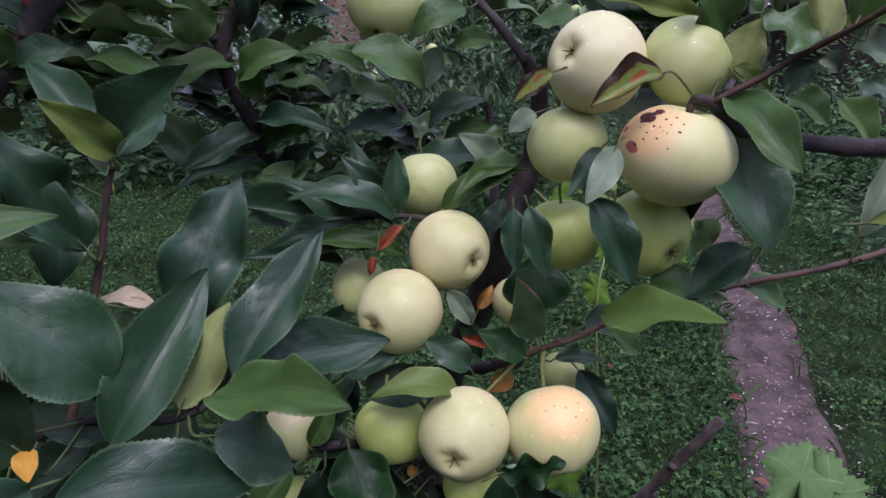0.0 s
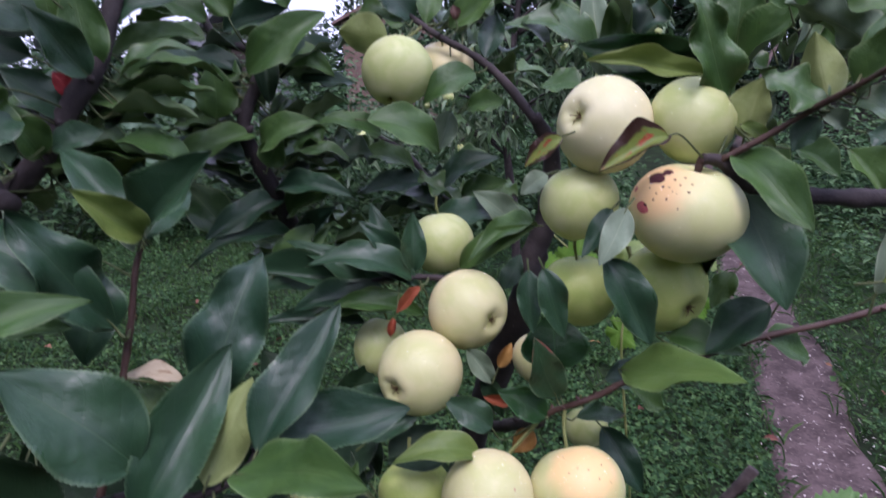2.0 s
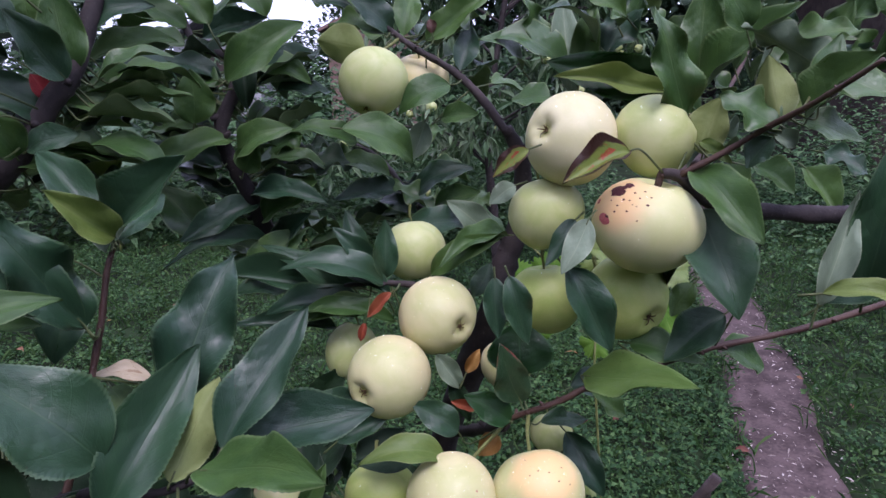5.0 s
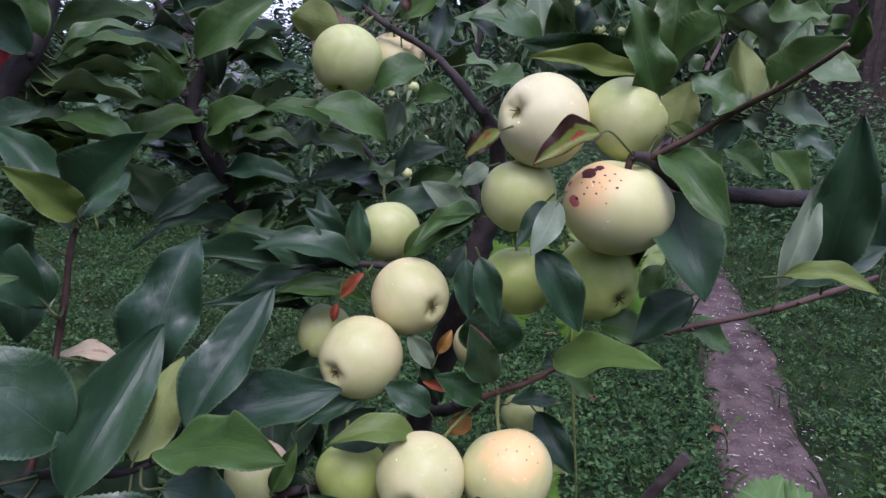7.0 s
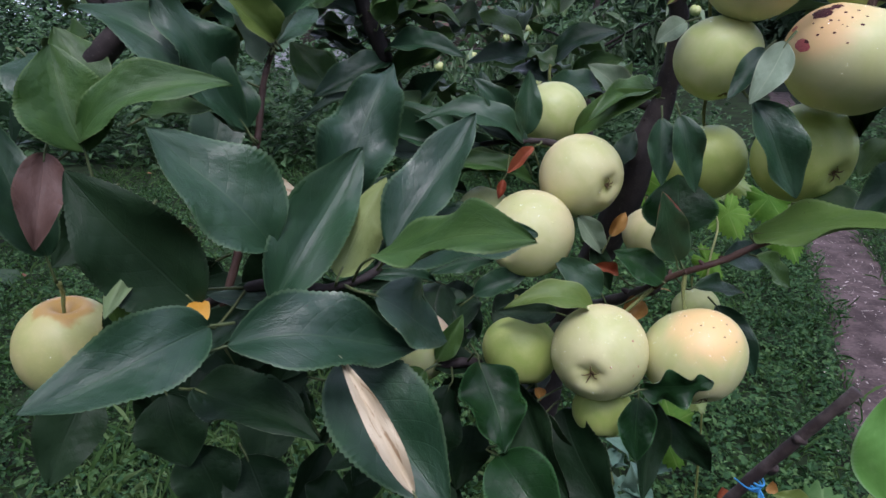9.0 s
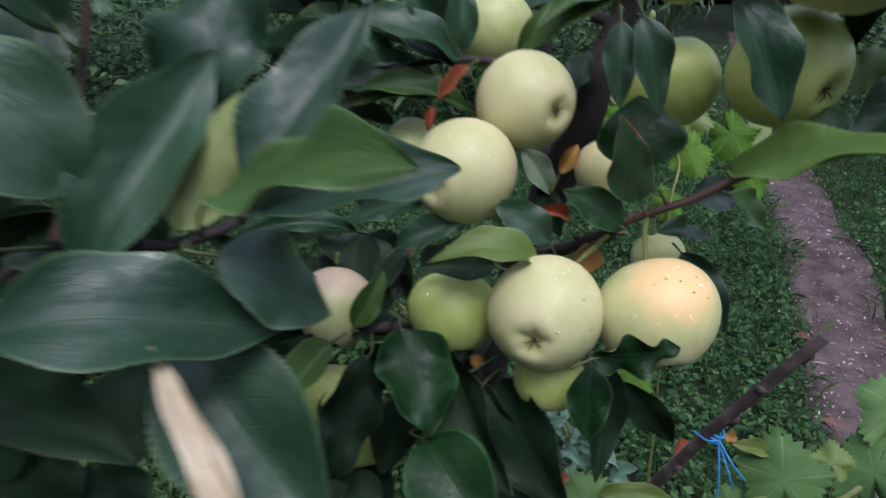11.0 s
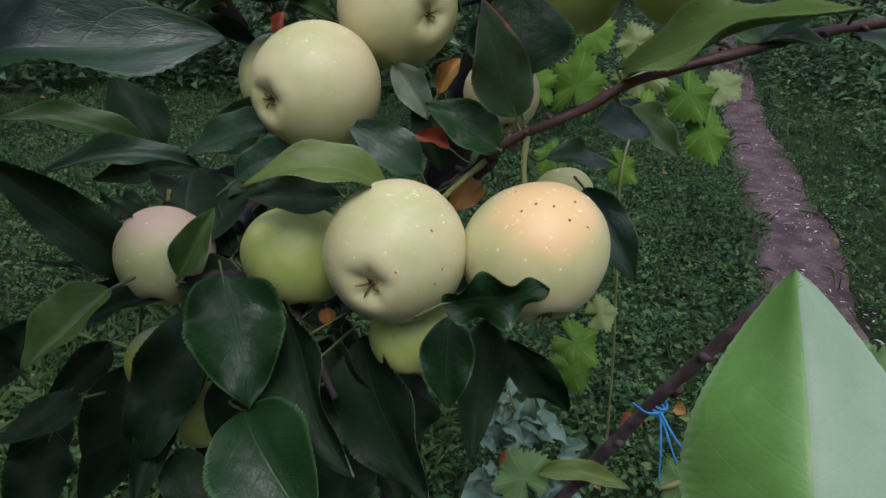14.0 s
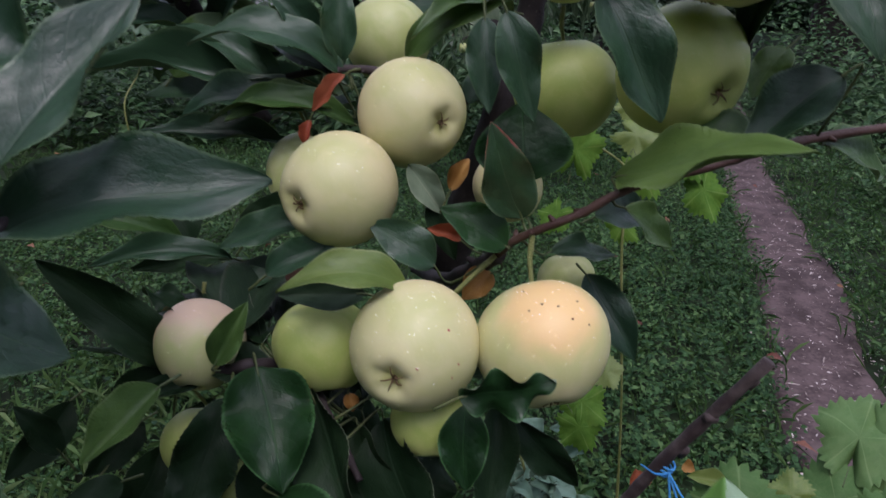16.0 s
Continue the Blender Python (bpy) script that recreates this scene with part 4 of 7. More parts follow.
back_twig = branch("twig", [(0.082, 0.622, 1.154), (0.050, 0.628, 1.162), (0.015, 0.649, 1.167), (-0.021, 0.693, 1.177), (-0.044, 0.720, 1.205), (-0.068, 0.766, 1.222), (-0.102, 0.810, 1.235)], 0.0050, 0.0022, bark)
right_limb = branch("limb", [(0.452, 0.488, 1.214), (0.359, 0.468, 1.212), (0.296, 0.444, 1.215), (0.248, 0.436, 1.220), (0.211, 0.433, 1.225), (0.183, 0.435, 1.246), (0.169, 0.431, 1.250)], 0.0085, 0.0035, bark)
right_shoot = branch("twig", [(0.182, 0.433, 1.248), (0.209, 0.425, 1.265), (0.227, 0.409, 1.282), (0.239, 0.382, 1.298), (0.244, 0.355, 1.312), (0.250, 0.337, 1.324)], 0.0025, 0.0014, bark_red)
cluster_twig = branch("twig", [(0.058, 0.434, 1.048), (0.068, 0.431, 1.058), (0.082, 0.423, 1.068), (0.102, 0.420, 1.078), (0.124, 0.417, 1.092), (0.164, 0.419, 1.103), (0.199, 0.432, 1.109), (0.227, 0.438, 1.113), (0.278, 0.448, 1.118), (0.323, 0.459, 1.124), (0.406, 0.485, 1.136)], 0.0024, 0.0026, bark_red)
cluster_spur = branch("twig", [(-0.010, 0.640, 0.950), (0.019, 0.539, 0.981), (0.043, 0.480, 1.017), (0.059, 0.434, 1.048)], 0.0070, 0.0045, bark)
right_upright = branch("twig", [(0.201, 0.459, 1.250), (0.257, 0.575, 1.252), (0.323, 0.692, 1.296), (0.368, 0.748, 1.349), (0.412, 0.805, 1.439)], 0.0032, 0.0016, bark_red)
left_shoot = branch("twig", [(-0.214, 0.303, 1.080), (-0.207, 0.321, 1.114), (-0.205, 0.337, 1.144), (-0.201, 0.351, 1.176), (-0.199, 0.362, 1.204), (-0.194, 0.370, 1.223), (-0.192, 0.373, 1.231)], 0.0026, 0.0016, bark_red)
left_limb = branch("limb", [(-0.402, 0.424, 1.176), (-0.320, 0.445, 1.247), (-0.293, 0.452, 1.277), (-0.272, 0.458, 1.307), (-0.261, 0.468, 1.325), (-0.253, 0.489, 1.364), (-0.244, 0.512, 1.410), (-0.240, 0.534, 1.455)], 0.0095, 0.0060, bark)
left_fork = branch("limb", [(-0.302, 0.406, 1.240), (-0.332, 0.427, 1.248), (-0.382, 0.462, 1.266), (-0.439, 0.500, 1.295)], 0.0085, 0.0060, bark)
dark_stem = branch("limb", [(-0.143, 0.663, 1.078), (-0.169, 0.638, 1.140), (-0.179, 0.603, 1.204), (-0.191, 0.592, 1.241), (-0.198, 0.590, 1.274), (-0.183, 0.600, 1.310), (-0.178, 0.619, 1.341)], 0.0090, 0.0060, bark)
upper_stem = branch("twig", [(-0.175, 0.607, 1.335), (-0.241, 0.673, 1.354), (-0.273, 0.722, 1.386), (-0.285, 0.755, 1.431), (-0.296, 0.790, 1.485)], 0.0050, 0.0030, bark)
near_twig = branch("twig", [(-0.300, 0.500, 0.950), (-0.274, 0.332, 1.042), (-0.212, 0.286, 1.091), (-0.168, 0.267, 1.113), (-0.137, 0.267, 1.112), (-0.117, 0.283, 1.114), (-0.113, 0.301, 1.118)], 0.0035, 0.0020, bark)
lower_twig = branch("twig", [(-0.020, 0.660, 0.840), (-0.031, 0.480, 0.936), (-0.065, 0.430, 0.973), (-0.079, 0.405, 0.992), (-0.106, 0.410, 0.983), (-0.141, 0.435, 0.968)], 0.0055, 0.0025, bark)
hang_twig = branch("twig", [(-0.065, 0.430, 0.973), (-0.044, 0.399, 0.977), (-0.029, 0.381, 0.962), (-0.015, 0.363, 0.948)], 0.0040, 0.0020, bark)
mid_twig = branch("twig", [(0.075, 0.612, 1.117), (0.024, 0.572, 1.109), (-0.014, 0.526, 1.136), (-0.042, 0.526, 1.139), (-0.080, 0.535, 1.134)], 0.0042, 0.0020, bark)

# leaves of the left shoot
leaf(left_shoot, (-0.188, 0.355, 1.227), (-0.243, 0.383, 1.277), (0.305, -0.643, 0.702), 0.0258, "dark", "gentle")
leaf(left_shoot, (-0.185, 0.356, 1.229), (-0.134, 0.344, 1.278), (-0.399, -0.894, 0.203), 0.0315, "dark", "fold")
leaf(left_shoot, (-0.186, 0.354, 1.228), (-0.208, 0.328, 1.262), (0.807, -0.587, 0.059), 0.0221, "lime", "fold")
leaf(left_shoot, (-0.189, 0.355, 1.224), (-0.231, 0.396, 1.248), (0.406, 0.737, -0.540), 0.0268, "under", "gentle")
leaf(left_shoot, (-0.187, 0.355, 1.224), (-0.176, 0.406, 1.244), (0.438, -0.406, 0.802), 0.0217, "dark", "gentle")
leaf(left_shoot, (-0.233, 0.378, 1.199), (-0.242, 0.360, 1.142), (0.45, -0.80, 0.40), 0.0330, "dark", "gentle")
leaf(left_shoot, (-0.197, 0.327, 1.181), (-0.231, 0.305, 1.256), (0.789, -0.585, 0.187), 0.0355, "dark", "wave")
leaf(left_shoot, (-0.240, 0.298, 1.192), (-0.197, 0.290, 1.197), (-0.180, -0.479, 0.859), 0.0155, "mid", "gentle")
leaf(left_shoot, (-0.180, 0.361, 1.127), (-0.216, 0.350, 1.136), (0.10, -0.35, 0.93), 0.0150, "cream", "arch")
leaf(left_shoot, (-0.210, 0.363, 1.123), (-0.192, 0.348, 1.107), (0.276, -0.561, 0.780), 0.0189, "mid", "gentle")

# leaves of the near twig
leaf(near_twig, (-0.144, 0.310, 1.143), (-0.119, 0.362, 1.214), (0.273, -0.817, 0.507), 0.0417, "dark", "wave")
leaf(near_twig, (-0.160, 0.254, 1.107), (-0.127, 0.316, 1.174), (0.290, -0.769, 0.569), 0.0345, "dark", "gentle")
leaf(near_twig, (-0.107, 0.280, 1.129), (-0.067, 0.332, 1.190), (0.08, -0.52, 0.85), 0.0310, "dark", "gentle")
leaf(near_twig, (-0.130, 0.266, 1.119), (-0.111, 0.299, 1.162), (-0.273, 0.821, -0.501), 0.0260, "lime", "gentle")
leaf(near_twig, (-0.119, 0.294, 1.112), (-0.031, 0.331, 1.122), (0.124, -0.514, 0.849), 0.0372, "dark", "gentle")
leaf(near_twig, (-0.106, 0.250, 1.137), (-0.034, 0.199, 1.165), (0.10, -0.48, 0.86), 0.0290, "mid", "flat")
leaf(near_twig, (-0.160, 0.260, 1.136), (-0.205, 0.244, 1.196), (0.732, -0.545, 0.410), 0.0480, "dark", "gentle")
leaf(near_twig, (-0.162, 0.208, 1.110), (-0.088, 0.250, 1.090), (0.50, -0.42, 0.76), 0.0380, "dark", "bow")
leaf(near_twig, (-0.105, 0.242, 1.121), (-0.075, 0.261, 1.089), (0.30, -0.50, 0.81), 0.0340, "dark", "gentle")
leaf(near_twig, (-0.170, 0.210, 1.118), (-0.209, 0.147, 1.114), (0.625, -0.422, 0.656), 0.0321, "dark", "gentle")
leaf(near_twig, (-0.191, 0.239, 1.112), (-0.236, 0.228, 1.180), (0.640, -0.760, -0.080), 0.0447, "deep", "gentle")
leaf(near_twig, (-0.126, 0.249, 1.081), (-0.068, 0.209, 1.032), (0.156, -0.668, 0.727), 0.0475, "dark", "gentle")
leaf(near_twig, (-0.077, 0.178, 1.067), (-0.114, 0.211, 1.107), (0.123, -0.703, 0.700), 0.0099, "cream", "gentle")
leaf(near_twig, (-0.191, 0.240, 1.115), (-0.184, 0.227, 1.107), (0.238, -0.407, 0.882), 0.0102, "yellow", "gentle")
leaf(near_twig, (-0.166, 0.269, 1.101), (-0.202, 0.267, 1.105), (0.117, -0.584, 0.803), 0.0146, "dark", "gentle")
leaf(near_twig, (-0.196, 0.233, 1.070), (-0.124, 0.206, 1.066), (-0.088, -0.365, 0.927), 0.0307, "deep", "gentle")
leaf(near_twig, (-0.212, 0.243, 1.156), (-0.216, 0.207, 1.120), (-0.572, 0.612, -0.547), 0.0143, "mid", "gentle")
leaf(near_twig, (-0.256, 0.269, 1.179), (-0.268, 0.276, 1.230), (0.605, -0.759, 0.242), 0.0403, "mid", "fold")
leaf(near_twig, (-0.259, 0.270, 1.183), (-0.188, 0.297, 1.209), (0.047, -0.759, 0.649), 0.0268, "mid", "arch")
leaf(near_twig, (-0.198, 0.328, 1.180), (-0.289, 0.324, 1.247), (0.450, -0.690, 0.567), 0.0340, "dark", "arch")
leaf(near_twig, (-0.269, 0.258, 1.181), (-0.264, 0.232, 1.140), (0.565, -0.666, 0.488), 0.0214, "brown", "gentle")
leaf(near_twig, (-0.220, 0.266, 1.065), (-0.187, 0.286, 1.092), (0.005, -0.801, 0.598), 0.0222, "dark", "gentle")
leaf(near_twig, (-0.101, 0.345, 1.019), (-0.127, 0.316, 0.998), (0.124, -0.645, 0.754), 0.0206, "mid", "fold")
leaf(near_twig, (-0.305, 0.303, 1.223), (-0.271, 0.282, 1.190), (0.334, -0.612, 0.717), 0.0323, "dark", "gentle")
leaf(near_twig, (-0.290, 0.267, 1.123), (-0.303, 0.263, 1.202), (0.717, -0.692, 0.083), 0.0286, "dark", "gentle")
leaf(near_twig, (-0.087, 0.607, 0.953), (-0.135, 0.597, 0.920), (-0.221, -0.811, 0.543), 0.0263, "dry", "curl")
# near-black leaves filling the dark hollow, shade put into their colour
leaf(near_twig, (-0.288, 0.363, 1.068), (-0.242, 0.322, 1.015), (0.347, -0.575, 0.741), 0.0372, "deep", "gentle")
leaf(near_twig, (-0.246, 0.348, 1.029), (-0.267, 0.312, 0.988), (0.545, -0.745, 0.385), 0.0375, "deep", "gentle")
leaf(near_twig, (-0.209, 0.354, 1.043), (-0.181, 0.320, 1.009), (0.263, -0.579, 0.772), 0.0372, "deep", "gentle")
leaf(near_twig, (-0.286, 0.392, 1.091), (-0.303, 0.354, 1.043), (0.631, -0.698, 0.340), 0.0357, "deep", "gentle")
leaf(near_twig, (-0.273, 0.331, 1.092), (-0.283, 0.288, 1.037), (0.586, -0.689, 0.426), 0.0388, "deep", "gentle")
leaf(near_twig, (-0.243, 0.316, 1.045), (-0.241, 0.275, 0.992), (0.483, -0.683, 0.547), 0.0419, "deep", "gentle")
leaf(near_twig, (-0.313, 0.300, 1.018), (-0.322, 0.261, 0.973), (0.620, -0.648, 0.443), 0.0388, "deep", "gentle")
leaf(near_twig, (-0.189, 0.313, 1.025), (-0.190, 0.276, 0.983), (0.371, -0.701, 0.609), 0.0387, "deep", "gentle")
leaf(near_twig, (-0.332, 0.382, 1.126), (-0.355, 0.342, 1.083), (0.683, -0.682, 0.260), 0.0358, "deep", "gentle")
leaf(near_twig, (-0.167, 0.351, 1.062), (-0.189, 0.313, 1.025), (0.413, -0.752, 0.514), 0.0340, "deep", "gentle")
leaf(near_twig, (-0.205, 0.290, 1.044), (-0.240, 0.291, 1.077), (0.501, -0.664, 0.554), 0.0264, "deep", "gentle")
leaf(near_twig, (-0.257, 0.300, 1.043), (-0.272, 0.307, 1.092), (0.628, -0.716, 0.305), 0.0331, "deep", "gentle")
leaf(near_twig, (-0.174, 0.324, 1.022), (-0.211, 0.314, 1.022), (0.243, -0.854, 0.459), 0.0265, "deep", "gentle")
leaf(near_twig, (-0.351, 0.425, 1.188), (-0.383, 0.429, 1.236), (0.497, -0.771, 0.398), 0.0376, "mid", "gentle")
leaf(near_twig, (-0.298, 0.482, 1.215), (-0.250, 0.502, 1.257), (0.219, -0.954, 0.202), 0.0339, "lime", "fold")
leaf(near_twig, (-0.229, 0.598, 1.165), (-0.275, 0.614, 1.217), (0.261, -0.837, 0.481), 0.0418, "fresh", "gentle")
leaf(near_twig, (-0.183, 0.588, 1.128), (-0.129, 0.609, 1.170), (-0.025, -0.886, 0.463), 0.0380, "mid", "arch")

# leaves behind the near twig, most darkened in colour to stand for shade
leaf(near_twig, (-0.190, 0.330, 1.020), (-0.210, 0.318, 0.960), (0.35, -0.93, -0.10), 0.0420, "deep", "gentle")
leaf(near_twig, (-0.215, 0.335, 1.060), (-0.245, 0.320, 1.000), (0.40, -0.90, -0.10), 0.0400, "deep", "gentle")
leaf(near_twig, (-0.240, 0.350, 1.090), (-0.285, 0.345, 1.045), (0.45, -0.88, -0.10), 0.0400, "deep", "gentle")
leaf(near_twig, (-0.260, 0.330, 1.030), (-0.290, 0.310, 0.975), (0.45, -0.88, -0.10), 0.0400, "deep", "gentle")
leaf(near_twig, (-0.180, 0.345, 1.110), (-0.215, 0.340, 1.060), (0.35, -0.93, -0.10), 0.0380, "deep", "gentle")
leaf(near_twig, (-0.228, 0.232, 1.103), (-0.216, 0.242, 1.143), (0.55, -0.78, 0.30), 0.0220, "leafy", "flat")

# more dark fill over the grass, its shade given by leaf colour
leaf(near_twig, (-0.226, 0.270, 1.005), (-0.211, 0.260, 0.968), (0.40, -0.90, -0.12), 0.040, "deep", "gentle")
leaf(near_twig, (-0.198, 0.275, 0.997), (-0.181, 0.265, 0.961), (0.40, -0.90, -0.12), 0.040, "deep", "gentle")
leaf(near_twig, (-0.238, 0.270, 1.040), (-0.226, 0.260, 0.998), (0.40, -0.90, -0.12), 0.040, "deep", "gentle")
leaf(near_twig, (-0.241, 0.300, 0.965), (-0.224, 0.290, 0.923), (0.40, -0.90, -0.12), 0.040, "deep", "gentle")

# leaves of the left limb
leaf(left_limb, (-0.264, 0.467, 1.323), (-0.264, 0.464, 1.388), (0.518, -0.854, -0.046), 0.0322, "mid", "gentle")
leaf(left_limb, (-0.271, 0.507, 1.356), (-0.212, 0.513, 1.375), (-0.073, -0.855, 0.513), 0.0268, "dark", "arch")
leaf(left_limb, (-0.259, 0.456, 1.321), (-0.277, 0.427, 1.367), (0.790, -0.607, -0.083), 0.0292, "dark", "gentle")
leaf(left_limb, (-0.277, 0.522, 1.335), (-0.220, 0.569, 1.351), (0.354, -0.651, 0.672), 0.0248, "mid", "arch")
leaf(left_limb, (-0.274, 0.471, 1.302), (-0.215, 0.510, 1.284), (0.539, -0.525, 0.659), 0.0248, "mid", "arch")
leaf(left_limb, (-0.279, 0.458, 1.291), (-0.316, 0.447, 1.329), (0.607, -0.701, 0.375), 0.0279, "dark", "gentle")
leaf(left_limb, (-0.287, 0.442, 1.272), (-0.250, 0.446, 1.283), (-0.059, -0.859, 0.509), 0.0227, "dark", "gentle")
leaf(left_limb, (-0.274, 0.458, 1.306), (-0.285, 0.457, 1.325), (0.513, -0.821, 0.249), 0.0138, "red", "fold")
leaf(left_limb, (-0.296, 0.441, 1.268), (-0.297, 0.410, 1.308), (0.879, -0.394, -0.270), 0.0263, "mid", "gentle")
leaf(left_limb, (-0.246, 0.518, 1.395), (-0.288, 0.524, 1.422), (0.221, -0.819, 0.529), 0.0270, "mid", "gentle")
leaf(left_limb, (-0.248, 0.513, 1.377), (-0.212, 0.544, 1.414), (0.377, -0.855, 0.357), 0.0272, "dark", "gentle")
leaf(left_limb, (-0.253, 0.515, 1.386), (-0.293, 0.468, 1.406), (0.783, -0.596, 0.178), 0.0340, "dark", "gentle")

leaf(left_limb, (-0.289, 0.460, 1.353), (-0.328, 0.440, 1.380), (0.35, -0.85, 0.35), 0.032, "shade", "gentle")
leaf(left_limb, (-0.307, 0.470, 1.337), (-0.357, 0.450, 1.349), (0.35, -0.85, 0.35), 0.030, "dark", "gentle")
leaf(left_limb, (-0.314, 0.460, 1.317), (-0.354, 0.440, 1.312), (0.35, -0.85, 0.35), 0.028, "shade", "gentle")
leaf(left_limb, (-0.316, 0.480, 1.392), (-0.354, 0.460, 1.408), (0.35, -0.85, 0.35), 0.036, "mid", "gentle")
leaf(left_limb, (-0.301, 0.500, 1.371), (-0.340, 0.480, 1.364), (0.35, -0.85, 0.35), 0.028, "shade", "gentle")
leaf(left_limb, (-0.318, 0.600, 1.401), (-0.258, 0.580, 1.410), (0.35, -0.85, 0.35), 0.024, "dark", "gentle")

# leaves about the dark stem
leaf(dark_stem, (-0.182, 0.571, 1.318), (-0.111, 0.586, 1.367), (-0.036, -0.940, 0.338), 0.0359, "mid", "arch")
leaf(dark_stem, (-0.223, 0.591, 1.279), (-0.218, 0.584, 1.329), (0.336, -0.927, -0.166), 0.0370, "mid", "gentle")
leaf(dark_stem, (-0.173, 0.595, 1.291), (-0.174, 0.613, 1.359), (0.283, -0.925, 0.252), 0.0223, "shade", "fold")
leaf(dark_stem, (-0.182, 0.583, 1.247), (-0.123, 0.571, 1.274), (-0.395, -0.736, 0.550), 0.0327, "mid", "arch")
leaf(dark_stem, (-0.177, 0.580, 1.234), (-0.160, 0.578, 1.262), (-0.007, -0.997, -0.078), 0.0266, "mid", "gentle")
leaf(dark_stem, (-0.176, 0.594, 1.209), (-0.097, 0.573, 1.203), (-0.094, -0.596, 0.798), 0.0266, "dark", "arch")
leaf(dark_stem, (-0.198, 0.582, 1.242), (-0.258, 0.565, 1.263), (0.400, -0.645, 0.651), 0.0293, "dark", "gentle")
leaf(dark_stem, (-0.171, 0.602, 1.199), (-0.238, 0.561, 1.171), (0.141, -0.710, 0.690), 0.0284, "dark", "gentle")
leaf(dark_stem, (-0.169, 0.620, 1.152), (-0.255, 0.554, 1.145), (0.337, -0.512, 0.790), 0.0253, "dark", "arch")
leaf(dark_stem, (-0.164, 0.619, 1.146), (-0.118, 0.590, 1.191), (-0.616, -0.776, 0.136), 0.0310, "dark", "gentle")
leaf(dark_stem, (-0.169, 0.607, 1.180), (-0.108, 0.579, 1.224), (-0.606, -0.687, 0.401), 0.0327, "mid", "gentle")
leaf(dark_stem, (-0.146, 0.629, 1.104), (-0.198, 0.568, 1.116), (0.535, -0.312, 0.785), 0.0339, "dark", "gentle")
leaf(dark_stem, (-0.187, 0.587, 1.263), (-0.254, 0.540, 1.246), (0.297, -0.663, 0.687), 0.0256, "mid", "gentle")
leaf(dark_stem, (-0.204, 0.623, 1.320), (-0.270, 0.628, 1.343), (0.187, -0.719, 0.669), 0.0252, "dark", "gentle")
leaf(dark_stem, (-0.181, 0.626, 1.330), (-0.115, 0.623, 1.312), (0.153, -0.710, 0.688), 0.0291, "mid", "arch")
leaf(dark_stem, (-0.235, 0.674, 1.359), (-0.163, 0.661, 1.379), (-0.291, -0.826, 0.483), 0.0284, "dark", "gentle")
leaf(dark_stem, (-0.261, 0.698, 1.373), (-0.311, 0.684, 1.402), (0.479, -0.746, 0.462), 0.0298, "mid", "gentle")
leaf(dark_stem, (-0.274, 0.727, 1.404), (-0.227, 0.703, 1.389), (-0.136, -0.713, 0.688), 0.0266, "mid", "gentle")

# leaves of the twigs behind
leaf(back_twig, (-0.077, 0.552, 1.275), (-0.017, 0.585, 1.239), (0.630, -0.584, 0.512), 0.0394, "mid", "arch")
leaf(back_twig, (-0.072, 0.609, 1.257), (-0.133, 0.590, 1.269), (0.336, -0.641, 0.691), 0.0260, "mid", "arch")
leaf(back_twig, (-0.047, 0.680, 1.209), (-0.111, 0.642, 1.230), (0.520, -0.508, 0.686), 0.0300, "mid", "arch")
leaf(back_twig, (-0.035, 0.677, 1.197), (-0.103, 0.633, 1.195), (0.325, -0.534, 0.780), 0.0313, "dark", "gentle")
leaf(back_twig, (-0.019, 0.675, 1.190), (0.046, 0.665, 1.222), (-0.394, -0.710, 0.584), 0.0304, "dark", "arch")
leaf(back_twig, (0.002, 0.673, 1.177), (0.052, 0.658, 1.197), (-0.432, -0.646, 0.630), 0.0281, "mid", "gentle")
leaf(back_twig, (0.063, 0.622, 1.158), (0.015, 0.626, 1.194), (0.230, -0.893, 0.388), 0.0292, "under", "gentle")
leaf(back_twig, (0.071, 0.569, 1.171), (0.007, 0.502, 1.159), (0.270, -0.406, 0.873), 0.0241, "mid", "arch")
leaf(back_twig, (-0.005, 0.616, 1.276), (-0.020, 0.616, 1.238), (-0.028, -0.999, 0.022), 0.0237, "under", "fold")
leaf(back_twig, (0.032, 0.629, 1.168), (-0.030, 0.588, 1.175), (0.407, -0.489, 0.771), 0.0328, "dark", "gentle")
leaf(fruit_twig, (0.020, 0.605, 1.310), (-0.030, 0.597, 1.283), (-0.112, -0.870, 0.481), 0.0310, "mid", "arch")
leaf(fruit_twig, (-0.063, 0.633, 1.345), (-0.106, 0.614, 1.353), (-0.360, 0.896, 0.258), 0.0386, "lime", "gentle")
leaf(fruit_twig, (0.012, 0.621, 1.278), (0.047, 0.602, 1.283), (-0.417, -0.674, 0.609), 0.0241, "mid", "gentle")
leaf(fruit_twig, (-0.038, 0.660, 1.364), (-0.079, 0.647, 1.397), (0.458, -0.854, 0.247), 0.0322, "dark", "gentle")
leaf(fruit_twig, (-0.063, 0.685, 1.383), (-0.093, 0.675, 1.427), (0.381, -0.922, 0.064), 0.0292, "mid", "gentle")
leaf(fruit_twig, (-0.026, 0.658, 1.358), (-0.015, 0.693, 1.410), (0.107, -0.835, 0.539), 0.0280, "mid", "gentle")
leaf(fruit_twig, (-0.003, 0.647, 1.352), (0.068, 0.651, 1.397), (-0.225, -0.879, 0.421), 0.0300, "mid", "gentle")
leaf(fruit_twig, (0.003, 0.639, 1.359), (0.001, 0.642, 1.373), (0.025, -0.965, 0.260), 0.0102, "brown", "curl")
leaf(fruit_twig, (0.030, 0.630, 1.323), (0.043, 0.662, 1.367), (0.042, -0.805, 0.592), 0.0251, "dark", "gentle")
